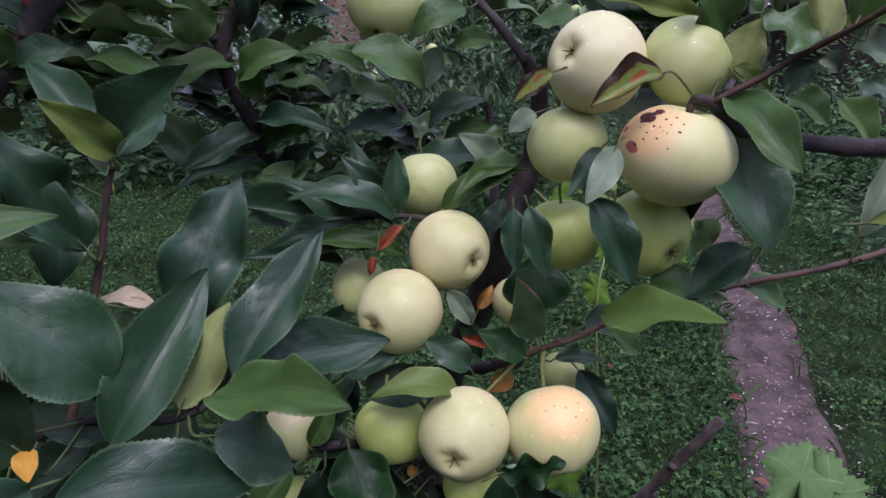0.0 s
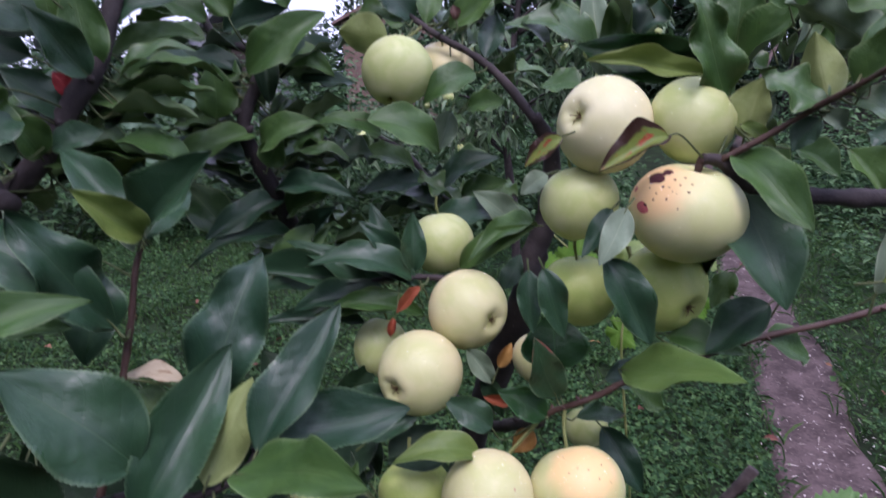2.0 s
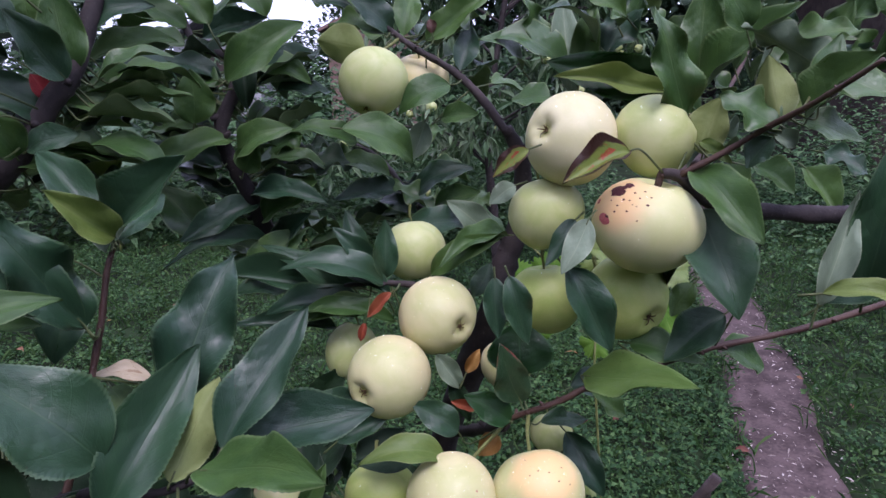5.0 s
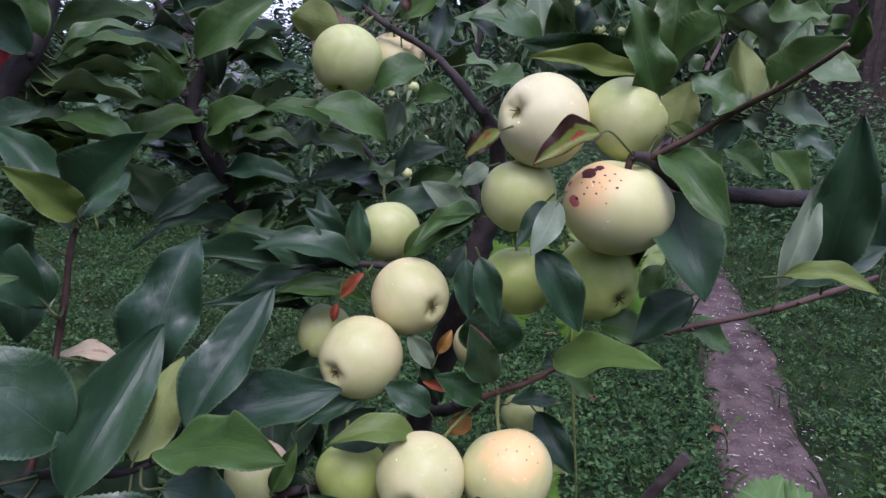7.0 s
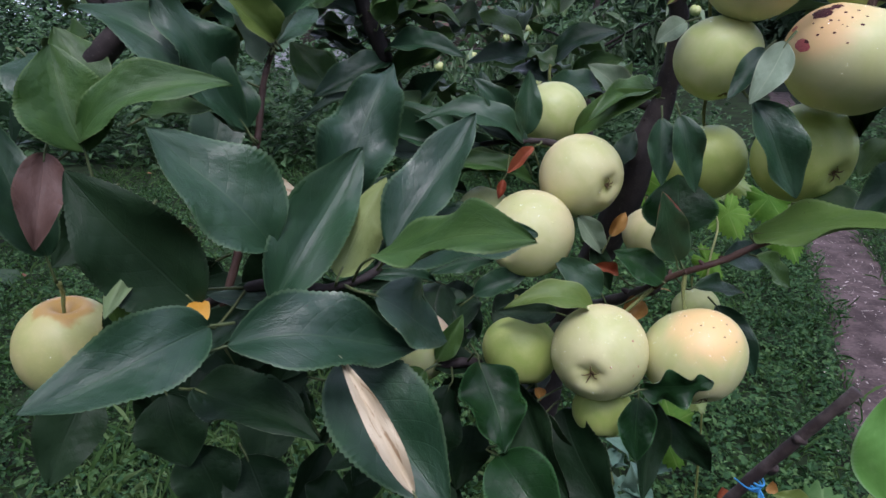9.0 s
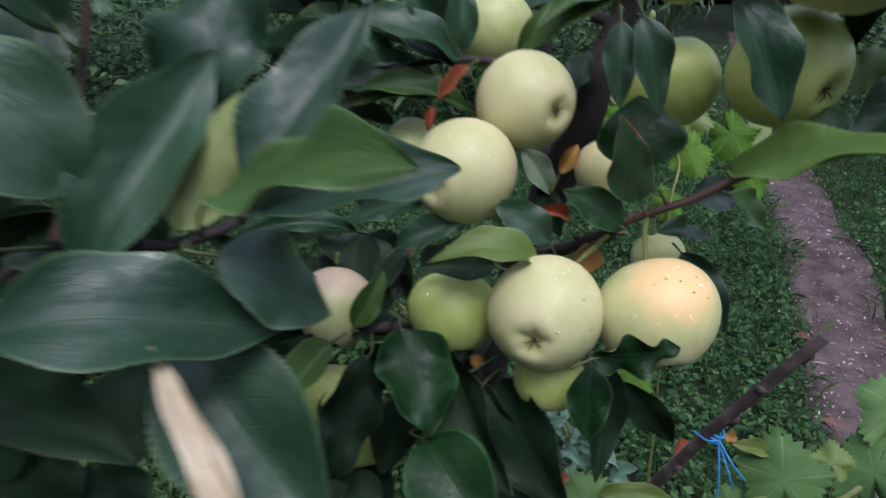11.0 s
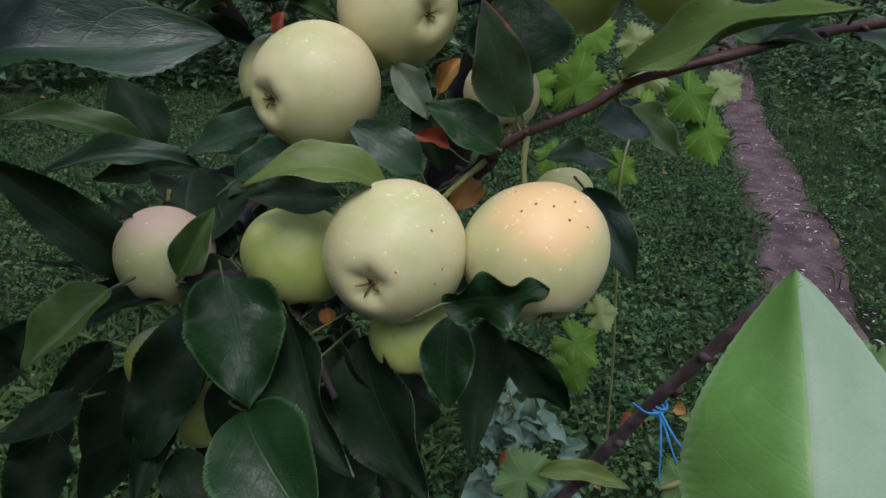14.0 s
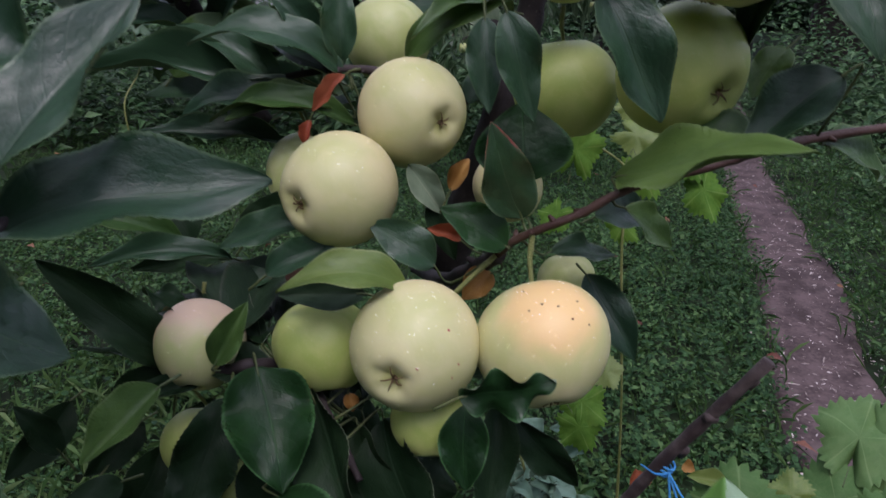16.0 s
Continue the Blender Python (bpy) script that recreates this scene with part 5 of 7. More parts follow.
leaf(fruit_twig, (-0.070, 0.695, 1.384), (-0.145, 0.691, 1.414), (0.243, -0.838, 0.489), 0.0304, "dark", "gentle")
leaf(mid_twig, (-0.042, 0.526, 1.138), (-0.133, 0.508, 1.157), (0.276, -0.608, 0.745), 0.0311, "dark", "arch")
leaf(mid_twig, (-0.046, 0.527, 1.143), (-0.087, 0.529, 1.191), (0.406, -0.833, 0.377), 0.0232, "dark", "gentle")
leaf(mid_twig, (-0.041, 0.528, 1.144), (-0.040, 0.532, 1.197), (0.088, -0.994, 0.071), 0.0224, "dark", "gentle")
leaf(mid_twig, (-0.043, 0.529, 1.111), (-0.116, 0.506, 1.110), (0.158, -0.559, 0.814), 0.0243, "mid", "arch")
leaf(mid_twig, (-0.034, 0.500, 1.139), (-0.055, 0.495, 1.118), (-0.20, -0.90, 0.40), 0.0100, "rust", "fold")
leaf(mid_twig, (-0.058, 0.498, 1.112), (-0.062, 0.494, 1.096), (0.033, -0.966, 0.257), 0.0073, "rust", "curl")
leaf(mid_twig, (-0.070, 0.533, 1.126), (-0.153, 0.526, 1.109), (-0.113, -0.617, 0.779), 0.0286, "dark", "gentle")
leaf(mid_twig, (-0.037, 0.524, 1.129), (-0.115, 0.561, 1.157), (-0.009, -0.616, 0.788), 0.0243, "dark", "gentle")
leaf(mid_twig, (0.041, 0.572, 1.108), (0.059, 0.591, 1.137), (-0.115, -0.799, 0.590), 0.0210, "dark", "gentle")
leaf(mid_twig, (-0.086, 0.565, 1.108), (-0.163, 0.564, 1.166), (0.414, -0.737, 0.533), 0.0254, "dark", "arch")
leaf(mid_twig, (-0.034, 0.522, 1.104), (-0.131, 0.519, 1.107), (0.050, -0.652, 0.756), 0.0209, "mid", "arch")
leaf(mid_twig, (-0.063, 0.561, 1.121), (-0.230, 0.548, 1.136), (0.119, -0.660, 0.742), 0.0283, "dark", "gentle")
leaf(mid_twig, (-0.070, 0.579, 1.138), (-0.086, 0.600, 1.192), (0.233, -0.874, 0.427), 0.0228, "dark", "gentle")
leaf(mid_twig, (-0.094, 0.555, 1.085), (-0.191, 0.533, 1.097), (0.230, -0.618, 0.752), 0.0212, "dark", "gentle")
leaf(mid_twig, (0.000, 0.540, 1.142), (0.068, 0.538, 1.179), (-0.266, -0.864, 0.428), 0.0229, "mid", "arch")

# leaves about the upper right fruit
leaf(right_limb, (0.204, 0.543, 1.314), (0.100, 0.535, 1.329), (0.065, -0.990, -0.126), 0.0378, "wet", "gentle")
leaf(right_limb, (0.203, 0.533, 1.303), (0.105, 0.524, 1.317), (0.139, -0.915, 0.379), 0.0206, "lime", "gentle")
leaf(right_limb, (0.125, 0.570, 1.322), (0.053, 0.565, 1.350), (0.304, -0.664, 0.683), 0.0450, "fresh", "arch")
leaf(right_limb, (0.192, 0.457, 1.285), (0.163, 0.457, 1.364), (0.049, -0.999, 0.016), 0.0316, "mid", "wave")
leaf(right_limb, (0.228, 0.539, 1.317), (0.229, 0.538, 1.389), (-0.371, -0.929, -0.011), 0.0365, "mid", "gentle")
leaf(right_limb, (0.228, 0.525, 1.303), (0.289, 0.493, 1.369), (-0.751, -0.473, 0.460), 0.0319, "mid", "fold")
leaf(right_limb, (0.204, 0.451, 1.260), (0.216, 0.452, 1.302), (0.136, 0.988, -0.068), 0.0326, "lime", "fold")
leaf(right_limb, (0.141, 0.420, 1.267), (0.093, 0.404, 1.248), (-0.051, -0.694, 0.718), 0.0237, "sear", "fold")
leaf(right_limb, (0.076, 0.450, 1.266), (0.050, 0.454, 1.245), (-0.438, -0.807, 0.395), 0.0169, "sear", "gentle")
leaf(right_limb, (0.070, 0.482, 1.234), (0.049, 0.478, 1.220), (-0.111, -0.892, 0.438), 0.0160, "under", "gentle")
leaf(right_limb, (0.107, 0.425, 1.218), (0.084, 0.410, 1.188), (-0.25, -0.85, 0.45), 0.0150, "dark", "gentle")
leaf(right_limb, (0.112, 0.405, 1.223), (0.092, 0.392, 1.188), (-0.15, -0.90, 0.42), 0.0190, "under", "flat")
leaf(right_limb, (0.098, 0.408, 1.188), (0.129, 0.394, 1.130), (0.213, -0.912, 0.349), 0.0294, "dark", "gentle")
leaf(right_limb, (0.050, 0.430, 1.174), (0.052, 0.418, 1.130), (-0.018, -0.966, 0.257), 0.0182, "dark", "gentle")
leaf(right_limb, (0.060, 0.424, 1.177), (0.074, 0.416, 1.126), (0.126, -0.986, 0.106), 0.0215, "dark", "gentle")
leaf(right_limb, (0.193, 0.438, 1.249), (0.215, 0.369, 1.213), (-0.271, -0.515, 0.813), 0.0311, "mid", "gentle")
leaf(right_limb, (0.198, 0.431, 1.223), (0.211, 0.382, 1.157), (-0.210, -0.808, 0.551), 0.0472, "dark", "gentle")
leaf(right_limb, (0.219, 0.421, 1.146), (0.177, 0.420, 1.109), (-0.497, -0.653, 0.571), 0.0321, "dark", "gentle")
leaf(right_limb, (0.203, 0.446, 1.241), (0.185, 0.462, 1.148), (-0.625, -0.781, -0.013), 0.0244, "dark", "gentle")
leaf(right_limb, (0.212, 0.465, 1.155), (0.193, 0.457, 1.130), (-0.383, -0.775, 0.503), 0.0188, "mid", "gentle")
leaf(right_limb, (0.131, 0.574, 1.301), (0.123, 0.598, 1.391), (-0.166, -0.956, 0.241), 0.0282, "under", "gentle")
leaf(right_limb, (0.130, 0.545, 1.308), (0.146, 0.564, 1.377), (-0.273, -0.909, 0.314), 0.0247, "mid", "gentle")
leaf(right_limb, (0.162, 0.584, 1.335), (0.200, 0.601, 1.393), (-0.342, -0.823, 0.454), 0.0351, "dark", "wave")
leaf(right_limb, (0.102, 0.522, 1.300), (0.072, 0.541, 1.298), (-0.395, -0.530, 0.750), 0.0280, "fresh", "gentle")
leaf(right_limb, (0.132, 0.533, 1.301), (0.156, 0.534, 1.303), (-0.021, -0.669, 0.743), 0.0191, "fresh", "gentle")
leaf(right_shoot, (0.272, 0.426, 1.315), (0.224, 0.455, 1.349), (0.683, 0.422, 0.596), 0.0311, "dark", "wave")
leaf(right_shoot, (0.241, 0.418, 1.286), (0.233, 0.429, 1.329), (0.513, 0.849, -0.130), 0.0278, "lime", "fold")
leaf(right_shoot, (0.241, 0.417, 1.283), (0.203, 0.431, 1.302), (0.061, -0.726, 0.685), 0.0323, "fresh", "wave")
leaf(right_shoot, (0.248, 0.398, 1.289), (0.271, 0.368, 1.328), (-0.900, -0.192, 0.391), 0.0303, "mid", "fold")
leaf(right_shoot, (0.250, 0.408, 1.287), (0.285, 0.395, 1.274), (0.009, -0.678, 0.735), 0.0269, "fresh", "gentle")
leaf(right_shoot, (0.255, 0.400, 1.296), (0.271, 0.412, 1.341), (-0.529, -0.752, 0.393), 0.0200, "fresh", "gentle")
leaf(right_shoot, (0.237, 0.415, 1.279), (0.251, 0.413, 1.269), (-0.043, -0.986, 0.161), 0.0129, "under", "curl")
leaf(right_shoot, (0.203, 0.454, 1.269), (0.217, 0.430, 1.256), (-0.438, -0.607, 0.664), 0.0103, "lime", "gentle")
leaf(right_shoot, (0.236, 0.415, 1.275), (0.222, 0.419, 1.254), (-0.712, -0.596, 0.371), 0.0196, "dark", "gentle")
leaf(right_shoot, (0.270, 0.405, 1.313), (0.291, 0.382, 1.303), (-0.336, -0.619, 0.710), 0.0262, "fresh", "gentle")
leaf(right_shoot, (0.238, 0.476, 1.348), (0.210, 0.465, 1.390), (0.267, -0.962, -0.054), 0.0312, "mid", "gentle")
leaf(right_shoot, (0.256, 0.453, 1.339), (0.298, 0.435, 1.344), (-0.387, -0.726, 0.569), 0.0260, "mid", "wave")
leaf(cluster_twig, (0.226, 0.323, 1.190), (0.246, 0.333, 1.254), (-0.30, -0.86, 0.40), 0.0165, "under", "gentle")
leaf(cluster_twig, (0.259, 0.334, 1.196), (0.256, 0.322, 1.288), (-0.535, -0.826, -0.179), 0.0320, "dark", "gentle")
leaf(cluster_twig, (0.220, 0.311, 1.201), (0.259, 0.288, 1.198), (-0.270, -0.565, 0.779), 0.0129, "lime", "arch")
leaf(cluster_twig, (0.239, 0.337, 1.186), (0.285, 0.323, 1.213), (-0.554, -0.398, 0.731), 0.0320, "dark", "gentle")
leaf(cluster_twig, (0.296, 0.339, 1.197), (0.299, 0.346, 1.254), (-0.579, -0.805, 0.133), 0.0247, "dark", "gentle")
leaf(cluster_twig, (0.229, 0.442, 1.108), (0.268, 0.448, 1.089), (0.448, -0.454, 0.770), 0.0351, "mid", "gentle")
leaf(cluster_twig, (0.129, 0.441, 1.073), (0.161, 0.454, 1.044), (0.668, -0.593, 0.450), 0.0221, "mid", "gentle")
leaf(right_shoot, (0.270, 0.568, 1.295), (0.217, 0.547, 1.338), (0.664, -0.419, 0.619), 0.0382, "fresh", "wave")
leaf(right_shoot, (0.297, 0.602, 1.336), (0.264, 0.585, 1.389), (0.715, -0.664, 0.220), 0.0353, "fresh", "wave")
leaf(right_shoot, (0.313, 0.584, 1.340), (0.332, 0.567, 1.390), (-0.907, -0.353, 0.231), 0.0257, "dark", "wave")
leaf(right_shoot, (0.317, 0.546, 1.307), (0.266, 0.529, 1.362), (0.700, -0.522, 0.488), 0.0377, "mid", "arch")
leaf(right_shoot, (0.352, 0.572, 1.334), (0.381, 0.551, 1.369), (-0.814, -0.296, 0.500), 0.0272, "fresh", "wave")
leaf(right_shoot, (0.373, 0.581, 1.294), (0.408, 0.556, 1.313), (-0.619, -0.333, 0.711), 0.0259, "mid", "wave")
leaf(right_shoot, (0.336, 0.596, 1.279), (0.371, 0.571, 1.299), (-0.619, -0.249, 0.745), 0.0258, "lime", "wave")
leaf(right_shoot, (0.278, 0.601, 1.361), (0.217, 0.576, 1.390), (0.523, -0.597, 0.608), 0.0377, "mid", "arch")
leaf(right_shoot, (0.351, 0.536, 1.360), (0.367, 0.514, 1.391), (-0.913, -0.335, 0.234), 0.0320, "mid", "wave")
leaf(right_shoot, (0.274, 0.511, 1.241), (0.289, 0.476, 1.224), (-0.277, -0.511, 0.814), 0.0254, "fresh", "fold")
leaf(right_shoot, (0.280, 0.578, 1.235), (0.281, 0.538, 1.201), (-0.238, -0.629, 0.740), 0.0216, "fresh", "fold")
leaf(right_shoot, (0.350, 0.549, 1.248), (0.374, 0.513, 1.228), (-0.188, -0.561, 0.806), 0.0251, "dark", "wave")
leaf(right_shoot, (0.314, 0.509, 1.240), (0.322, 0.469, 1.207), (-0.190, -0.653, 0.733), 0.0257, "mid", "fold")
leaf(right_shoot, (0.271, 0.615, 1.337), (0.290, 0.596, 1.380), (-0.916, -0.287, 0.278), 0.0274, "fresh", "gentle")
leaf(right_shoot, (0.272, 0.526, 1.370), (0.246, 0.504, 1.405), (0.824, -0.453, 0.341), 0.0269, "mid", "wave")
leaf(right_shoot, (0.199, 0.544, 1.352), (0.163, 0.521, 1.382), (0.728, -0.422, 0.541), 0.0286, "fresh", "wave")
leaf(right_shoot, (0.170, 0.580, 1.359), (0.135, 0.557, 1.391), (0.737, -0.312, 0.600), 0.0289, "fresh", "wave")
leaf(right_shoot, (0.143, 0.546, 1.344), (0.092, 0.520, 1.367), (0.515, -0.327, 0.792), 0.0296, "dark", "arch")
leaf(right_shoot, (0.085, 0.579, 1.323), (0.044, 0.553, 1.348), (0.649, -0.464, 0.603), 0.0284, "fresh", "arch")
leaf(right_shoot, (0.101, 0.585, 1.342), (0.084, 0.565, 1.384), (0.569, -0.809, -0.149), 0.0261, "mid", "wave")
leaf(left_limb, (-0.258, 0.420, 1.374), (-0.296, 0.384, 1.407), (0.775, -0.572, 0.267), 0.0358, "mid", "arch")
leaf(left_limb, (-0.282, 0.445, 1.356), (-0.313, 0.418, 1.383), (0.764, -0.573, 0.295), 0.0345, "dark", "gentle")
leaf(left_limb, (-0.281, 0.462, 1.344), (-0.283, 0.463, 1.388), (0.535, -0.844, 0.039), 0.0307, "mid", "gentle")
leaf(left_limb, (-0.288, 0.405, 1.285), (-0.302, 0.384, 1.329), (0.851, -0.525, 0.011), 0.0287, "mid", "wave")
leaf(left_limb, (-0.284, 0.409, 1.296), (-0.297, 0.371, 1.273), (0.525, -0.571, 0.632), 0.0261, "dark", "arch")
leaf(left_limb, (-0.259, 0.507, 1.390), (-0.297, 0.513, 1.427), (0.359, -0.783, 0.508), 0.0310, "dark", "gentle")
leaf(left_limb, (-0.291, 0.413, 1.315), (-0.317, 0.378, 1.309), (0.604, -0.562, 0.565), 0.0277, "dark", "gentle")
leaf(left_limb, (-0.206, 0.609, 1.369), (-0.236, 0.619, 1.417), (0.347, -0.854, 0.389), 0.0307, "mid", "wave")
leaf(left_limb, (-0.157, 0.635, 1.377), (-0.188, 0.646, 1.428), (0.291, -0.886, 0.361), 0.0318, "mid", "gentle")

leaf(right_upright, (0.281, 0.613, 1.366), (0.290, 0.612, 1.411), (-0.06, -0.38, 0.36), 0.0180, "under", "wave")
leaf(right_upright, (0.403, 0.568, 1.358), (0.371, 0.569, 1.381), (-0.23, -0.66, 0.79), 0.0182, "fresh", "fold")
leaf(right_upright, (0.307, 0.658, 1.404), (0.322, 0.651, 1.458), (0.53, -0.57, 0.88), 0.0269, "under", "wave")
leaf(right_upright, (0.284, 0.605, 1.399), (0.312, 0.604, 1.434), (-0.58, -0.78, 0.75), 0.0206, "mid", "fold")
leaf(right_upright, (0.230, 0.555, 1.386), (0.206, 0.565, 1.411), (-0.10, -0.59, 0.36), 0.0223, "fresh", "wave")
leaf(right_upright, (0.357, 0.597, 1.394), (0.312, 0.587, 1.421), (0.14, -0.46, 0.56), 0.0217, "mid", "gentle")
leaf(right_upright, (0.286, 0.640, 1.365), (0.333, 0.622, 1.385), (-0.44, -0.45, 0.84), 0.0181, "mid", "gentle")
leaf(right_upright, (0.185, 0.590, 1.358), (0.202, 0.580, 1.409), (-0.67, -0.71, 0.75), 0.0263, "fresh", "wave")
leaf(right_upright, (0.363, 0.589, 1.343), (0.383, 0.558, 1.375), (-0.29, -0.38, 0.39), 0.0274, "under", "fold")
leaf(right_upright, (0.319, 0.550, 1.319), (0.264, 0.518, 1.352), (0.54, -0.65, 0.37), 0.0224, "fresh", "fold")
leaf(right_upright, (0.332, 0.651, 1.315), (0.351, 0.665, 1.368), (0.40, -0.55, 0.44), 0.0217, "fresh", "fold")
leaf(right_upright, (0.167, 0.542, 1.363), (0.119, 0.534, 1.391), (0.40, -0.67, 0.27), 0.0215, "mid", "gentle")
leaf(right_upright, (0.415, 0.596, 1.318), (0.403, 0.560, 1.362), (-0.20, -0.85, 0.43), 0.0249, "mid", "gentle")
leaf(right_upright, (0.353, 0.612, 1.310), (0.331, 0.610, 1.351), (-0.02, -0.87, 0.62), 0.0226, "mid", "wave")
leaf(right_upright, (0.389, 0.570, 1.401), (0.396, 0.561, 1.434), (-0.49, -0.36, 0.43), 0.0230, "fresh", "fold")
leaf(right_upright, (0.280, 0.584, 1.320), (0.256, 0.586, 1.361), (0.41, -0.59, 0.51), 0.0185, "fresh", "fold")
leaf(right_upright, (0.315, 0.627, 1.371), (0.341, 0.597, 1.396), (-0.03, -0.42, 0.29), 0.0229, "fresh", "gentle")
leaf(right_upright, (0.222, 0.604, 1.348), (0.247, 0.579, 1.365), (-0.65, -0.51, 0.76), 0.0218, "fresh", "fold")
leaf(right_upright, (0.344, 0.628, 1.367), (0.300, 0.600, 1.397), (-0.34, -0.32, 0.57), 0.0185, "mid", "fold")
leaf(right_upright, (0.439, 0.640, 1.305), (0.373, 0.603, 1.343), (0.43, -0.78, 0.34), 0.0261, "dark", "wave")
leaf(right_upright, (0.323, 0.523, 1.337), (0.335, 0.510, 1.371), (0.04, -0.51, 0.76), 0.0231, "mid", "gentle")
leaf(right_upright, (0.255, 0.639, 1.355), (0.253, 0.609, 1.390), (0.36, -0.68, 0.27), 0.0264, "fresh", "fold")
leaf(right_upright, (0.264, 0.625, 1.371), (0.237, 0.611, 1.408), (0.43, -0.40, 0.85), 0.0183, "under", "fold")
leaf(right_upright, (0.422, 0.611, 1.312), (0.398, 0.619, 1.360), (0.18, -0.62, 0.44), 0.0245, "mid", "wave")
leaf(right_upright, (0.238, 0.567, 1.365), (0.255, 0.535, 1.381), (-0.02, -0.82, 0.39), 0.0200, "fresh", "gentle")
leaf(right_upright, (0.253, 0.577, 1.385), (0.288, 0.590, 1.415), (0.19, -0.53, 0.25), 0.0214, "mid", "fold")

# leaves of the lower cluster
leaf(cluster_twig, (0.160, 0.450, 1.111), (0.209, 0.420, 1.107), (-0.45, -0.25, 0.85), 0.0300, "mid", "gentle")
leaf(cluster_twig, (0.118, 0.424, 1.096), (0.169, 0.335, 1.131), (-0.696, -0.120, 0.708), 0.0360, "leafy", "flat")
leaf(cluster_twig, (0.071, 0.430, 1.071), (0.053, 0.418, 1.126), (0.10, -0.90, 0.30), 0.0290, "redrim", "flat")
leaf(cluster_twig, (0.072, 0.445, 1.087), (0.071, 0.457, 1.129), (-0.069, -0.958, 0.279), 0.0518, "wet", "gentle")
leaf(cluster_twig, (0.063, 0.428, 1.055), (0.026, 0.431, 1.077), (0.266, -0.797, 0.542), 0.0247, "wet", "gentle")
leaf(cluster_twig, (0.022, 0.444, 1.036), (-0.016, 0.444, 1.064), (0.367, -0.763, 0.532), 0.0249, "dark", "gentle")
leaf(cluster_twig, (0.011, 0.394, 1.046), (-0.051, 0.375, 1.053), (0.233, -0.470, 0.851), 0.0244, "lime", "arch")
leaf(cluster_twig, (-0.014, 0.408, 1.036), (-0.058, 0.397, 1.040), (0.251, -0.775, 0.580), 0.0182, "shade", "gentle")
leaf(cluster_twig, (-0.077, 0.437, 1.033), (-0.034, 0.448, 1.051), (-0.095, -0.734, 0.673), 0.0196, "dark", "gentle")
leaf(cluster_twig, (-0.060, 0.472, 1.055), (-0.118, 0.471, 1.036), (-0.196, -0.739, 0.644), 0.0236, "dark", "gentle")
leaf(cluster_twig, (0.089, 0.441, 1.047), (0.134, 0.469, 1.032), (0.521, -0.437, 0.733), 0.0175, "redrim", "gentle")
leaf(cluster_twig, (0.124, 0.498, 1.047), (0.168, 0.520, 1.041), (0.395, -0.618, 0.679), 0.0271, "dark", "gentle")
leaf(cluster_twig, (0.116, 0.472, 1.018), (0.146, 0.449, 0.969), (-0.019, -0.905, 0.425), 0.0267, "dark", "gentle")
leaf(cluster_twig, (0.038, 0.345, 1.015), (0.082, 0.349, 1.023), (-0.16, -0.98, -0.12), 0.0230, "wet", "wave")
leaf(cluster_twig, (0.041, 0.363, 0.998), (0.041, 0.348, 0.957), (0.023, -0.937, 0.349), 0.0247, "wet", "gentle")
leaf(cluster_twig, (0.060, 0.401, 0.972), (0.051, 0.360, 0.913), (0.00, -0.97, -0.15), 0.0241, "deep", "gentle")
leaf(cluster_twig, (0.069, 0.397, 0.962), (0.106, 0.397, 0.915), (0.073, -0.996, 0.054), 0.0226, "deep", "gentle")
leaf(cluster_twig, (0.004, 0.490, 1.085), (0.026, 0.486, 1.053), (0.232, -0.932, 0.278), 0.0183, "under", "fold")
leaf(cluster_twig, (0.016, 0.490, 1.062), (0.033, 0.482, 1.023), (0.179, -0.947, 0.268), 0.0168, "deep", "gentle")
leaf(cluster_twig, (0.081, 0.489, 1.076), (0.078, 0.515, 1.106), (-0.080, -0.754, 0.652), 0.0133, "mid", "wave")
leaf(cluster_twig, (0.037, 0.469, 1.042), (0.016, 0.472, 1.049), (0.092, -0.814, 0.574), 0.0093, "rust", "curl")
leaf(cluster_twig, (0.056, 0.452, 1.028), (0.038, 0.444, 1.014), (-0.088, -0.811, 0.579), 0.0178, "ochre", "curl")
leaf(cluster_twig, (0.030, 0.484, 1.070), (0.042, 0.493, 1.088), (-0.004, -0.878, 0.479), 0.0109, "ochre", "curl")
leaf(lower_twig, (-0.154, 0.499, 1.028), (-0.225, 0.465, 1.056), (0.512, -0.473, 0.717), 0.0203, "mid", "arch")
leaf(lower_twig, (-0.113, 0.477, 1.026), (-0.195, 0.453, 1.030), (0.211, -0.571, 0.793), 0.0169, "dark", "arch")
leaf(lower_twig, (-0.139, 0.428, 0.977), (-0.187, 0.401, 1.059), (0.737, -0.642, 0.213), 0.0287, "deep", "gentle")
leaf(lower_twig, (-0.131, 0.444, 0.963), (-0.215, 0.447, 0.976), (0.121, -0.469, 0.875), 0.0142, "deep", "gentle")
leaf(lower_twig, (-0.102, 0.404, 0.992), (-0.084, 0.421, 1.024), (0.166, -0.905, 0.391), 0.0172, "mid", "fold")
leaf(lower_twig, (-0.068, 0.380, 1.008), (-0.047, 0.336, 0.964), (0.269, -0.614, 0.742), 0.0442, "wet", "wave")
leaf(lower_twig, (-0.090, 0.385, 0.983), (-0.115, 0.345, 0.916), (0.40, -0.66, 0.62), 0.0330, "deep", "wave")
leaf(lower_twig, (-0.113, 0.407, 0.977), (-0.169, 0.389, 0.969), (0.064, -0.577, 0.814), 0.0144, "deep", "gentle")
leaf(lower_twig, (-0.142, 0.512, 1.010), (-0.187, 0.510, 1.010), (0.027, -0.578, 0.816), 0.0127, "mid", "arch")
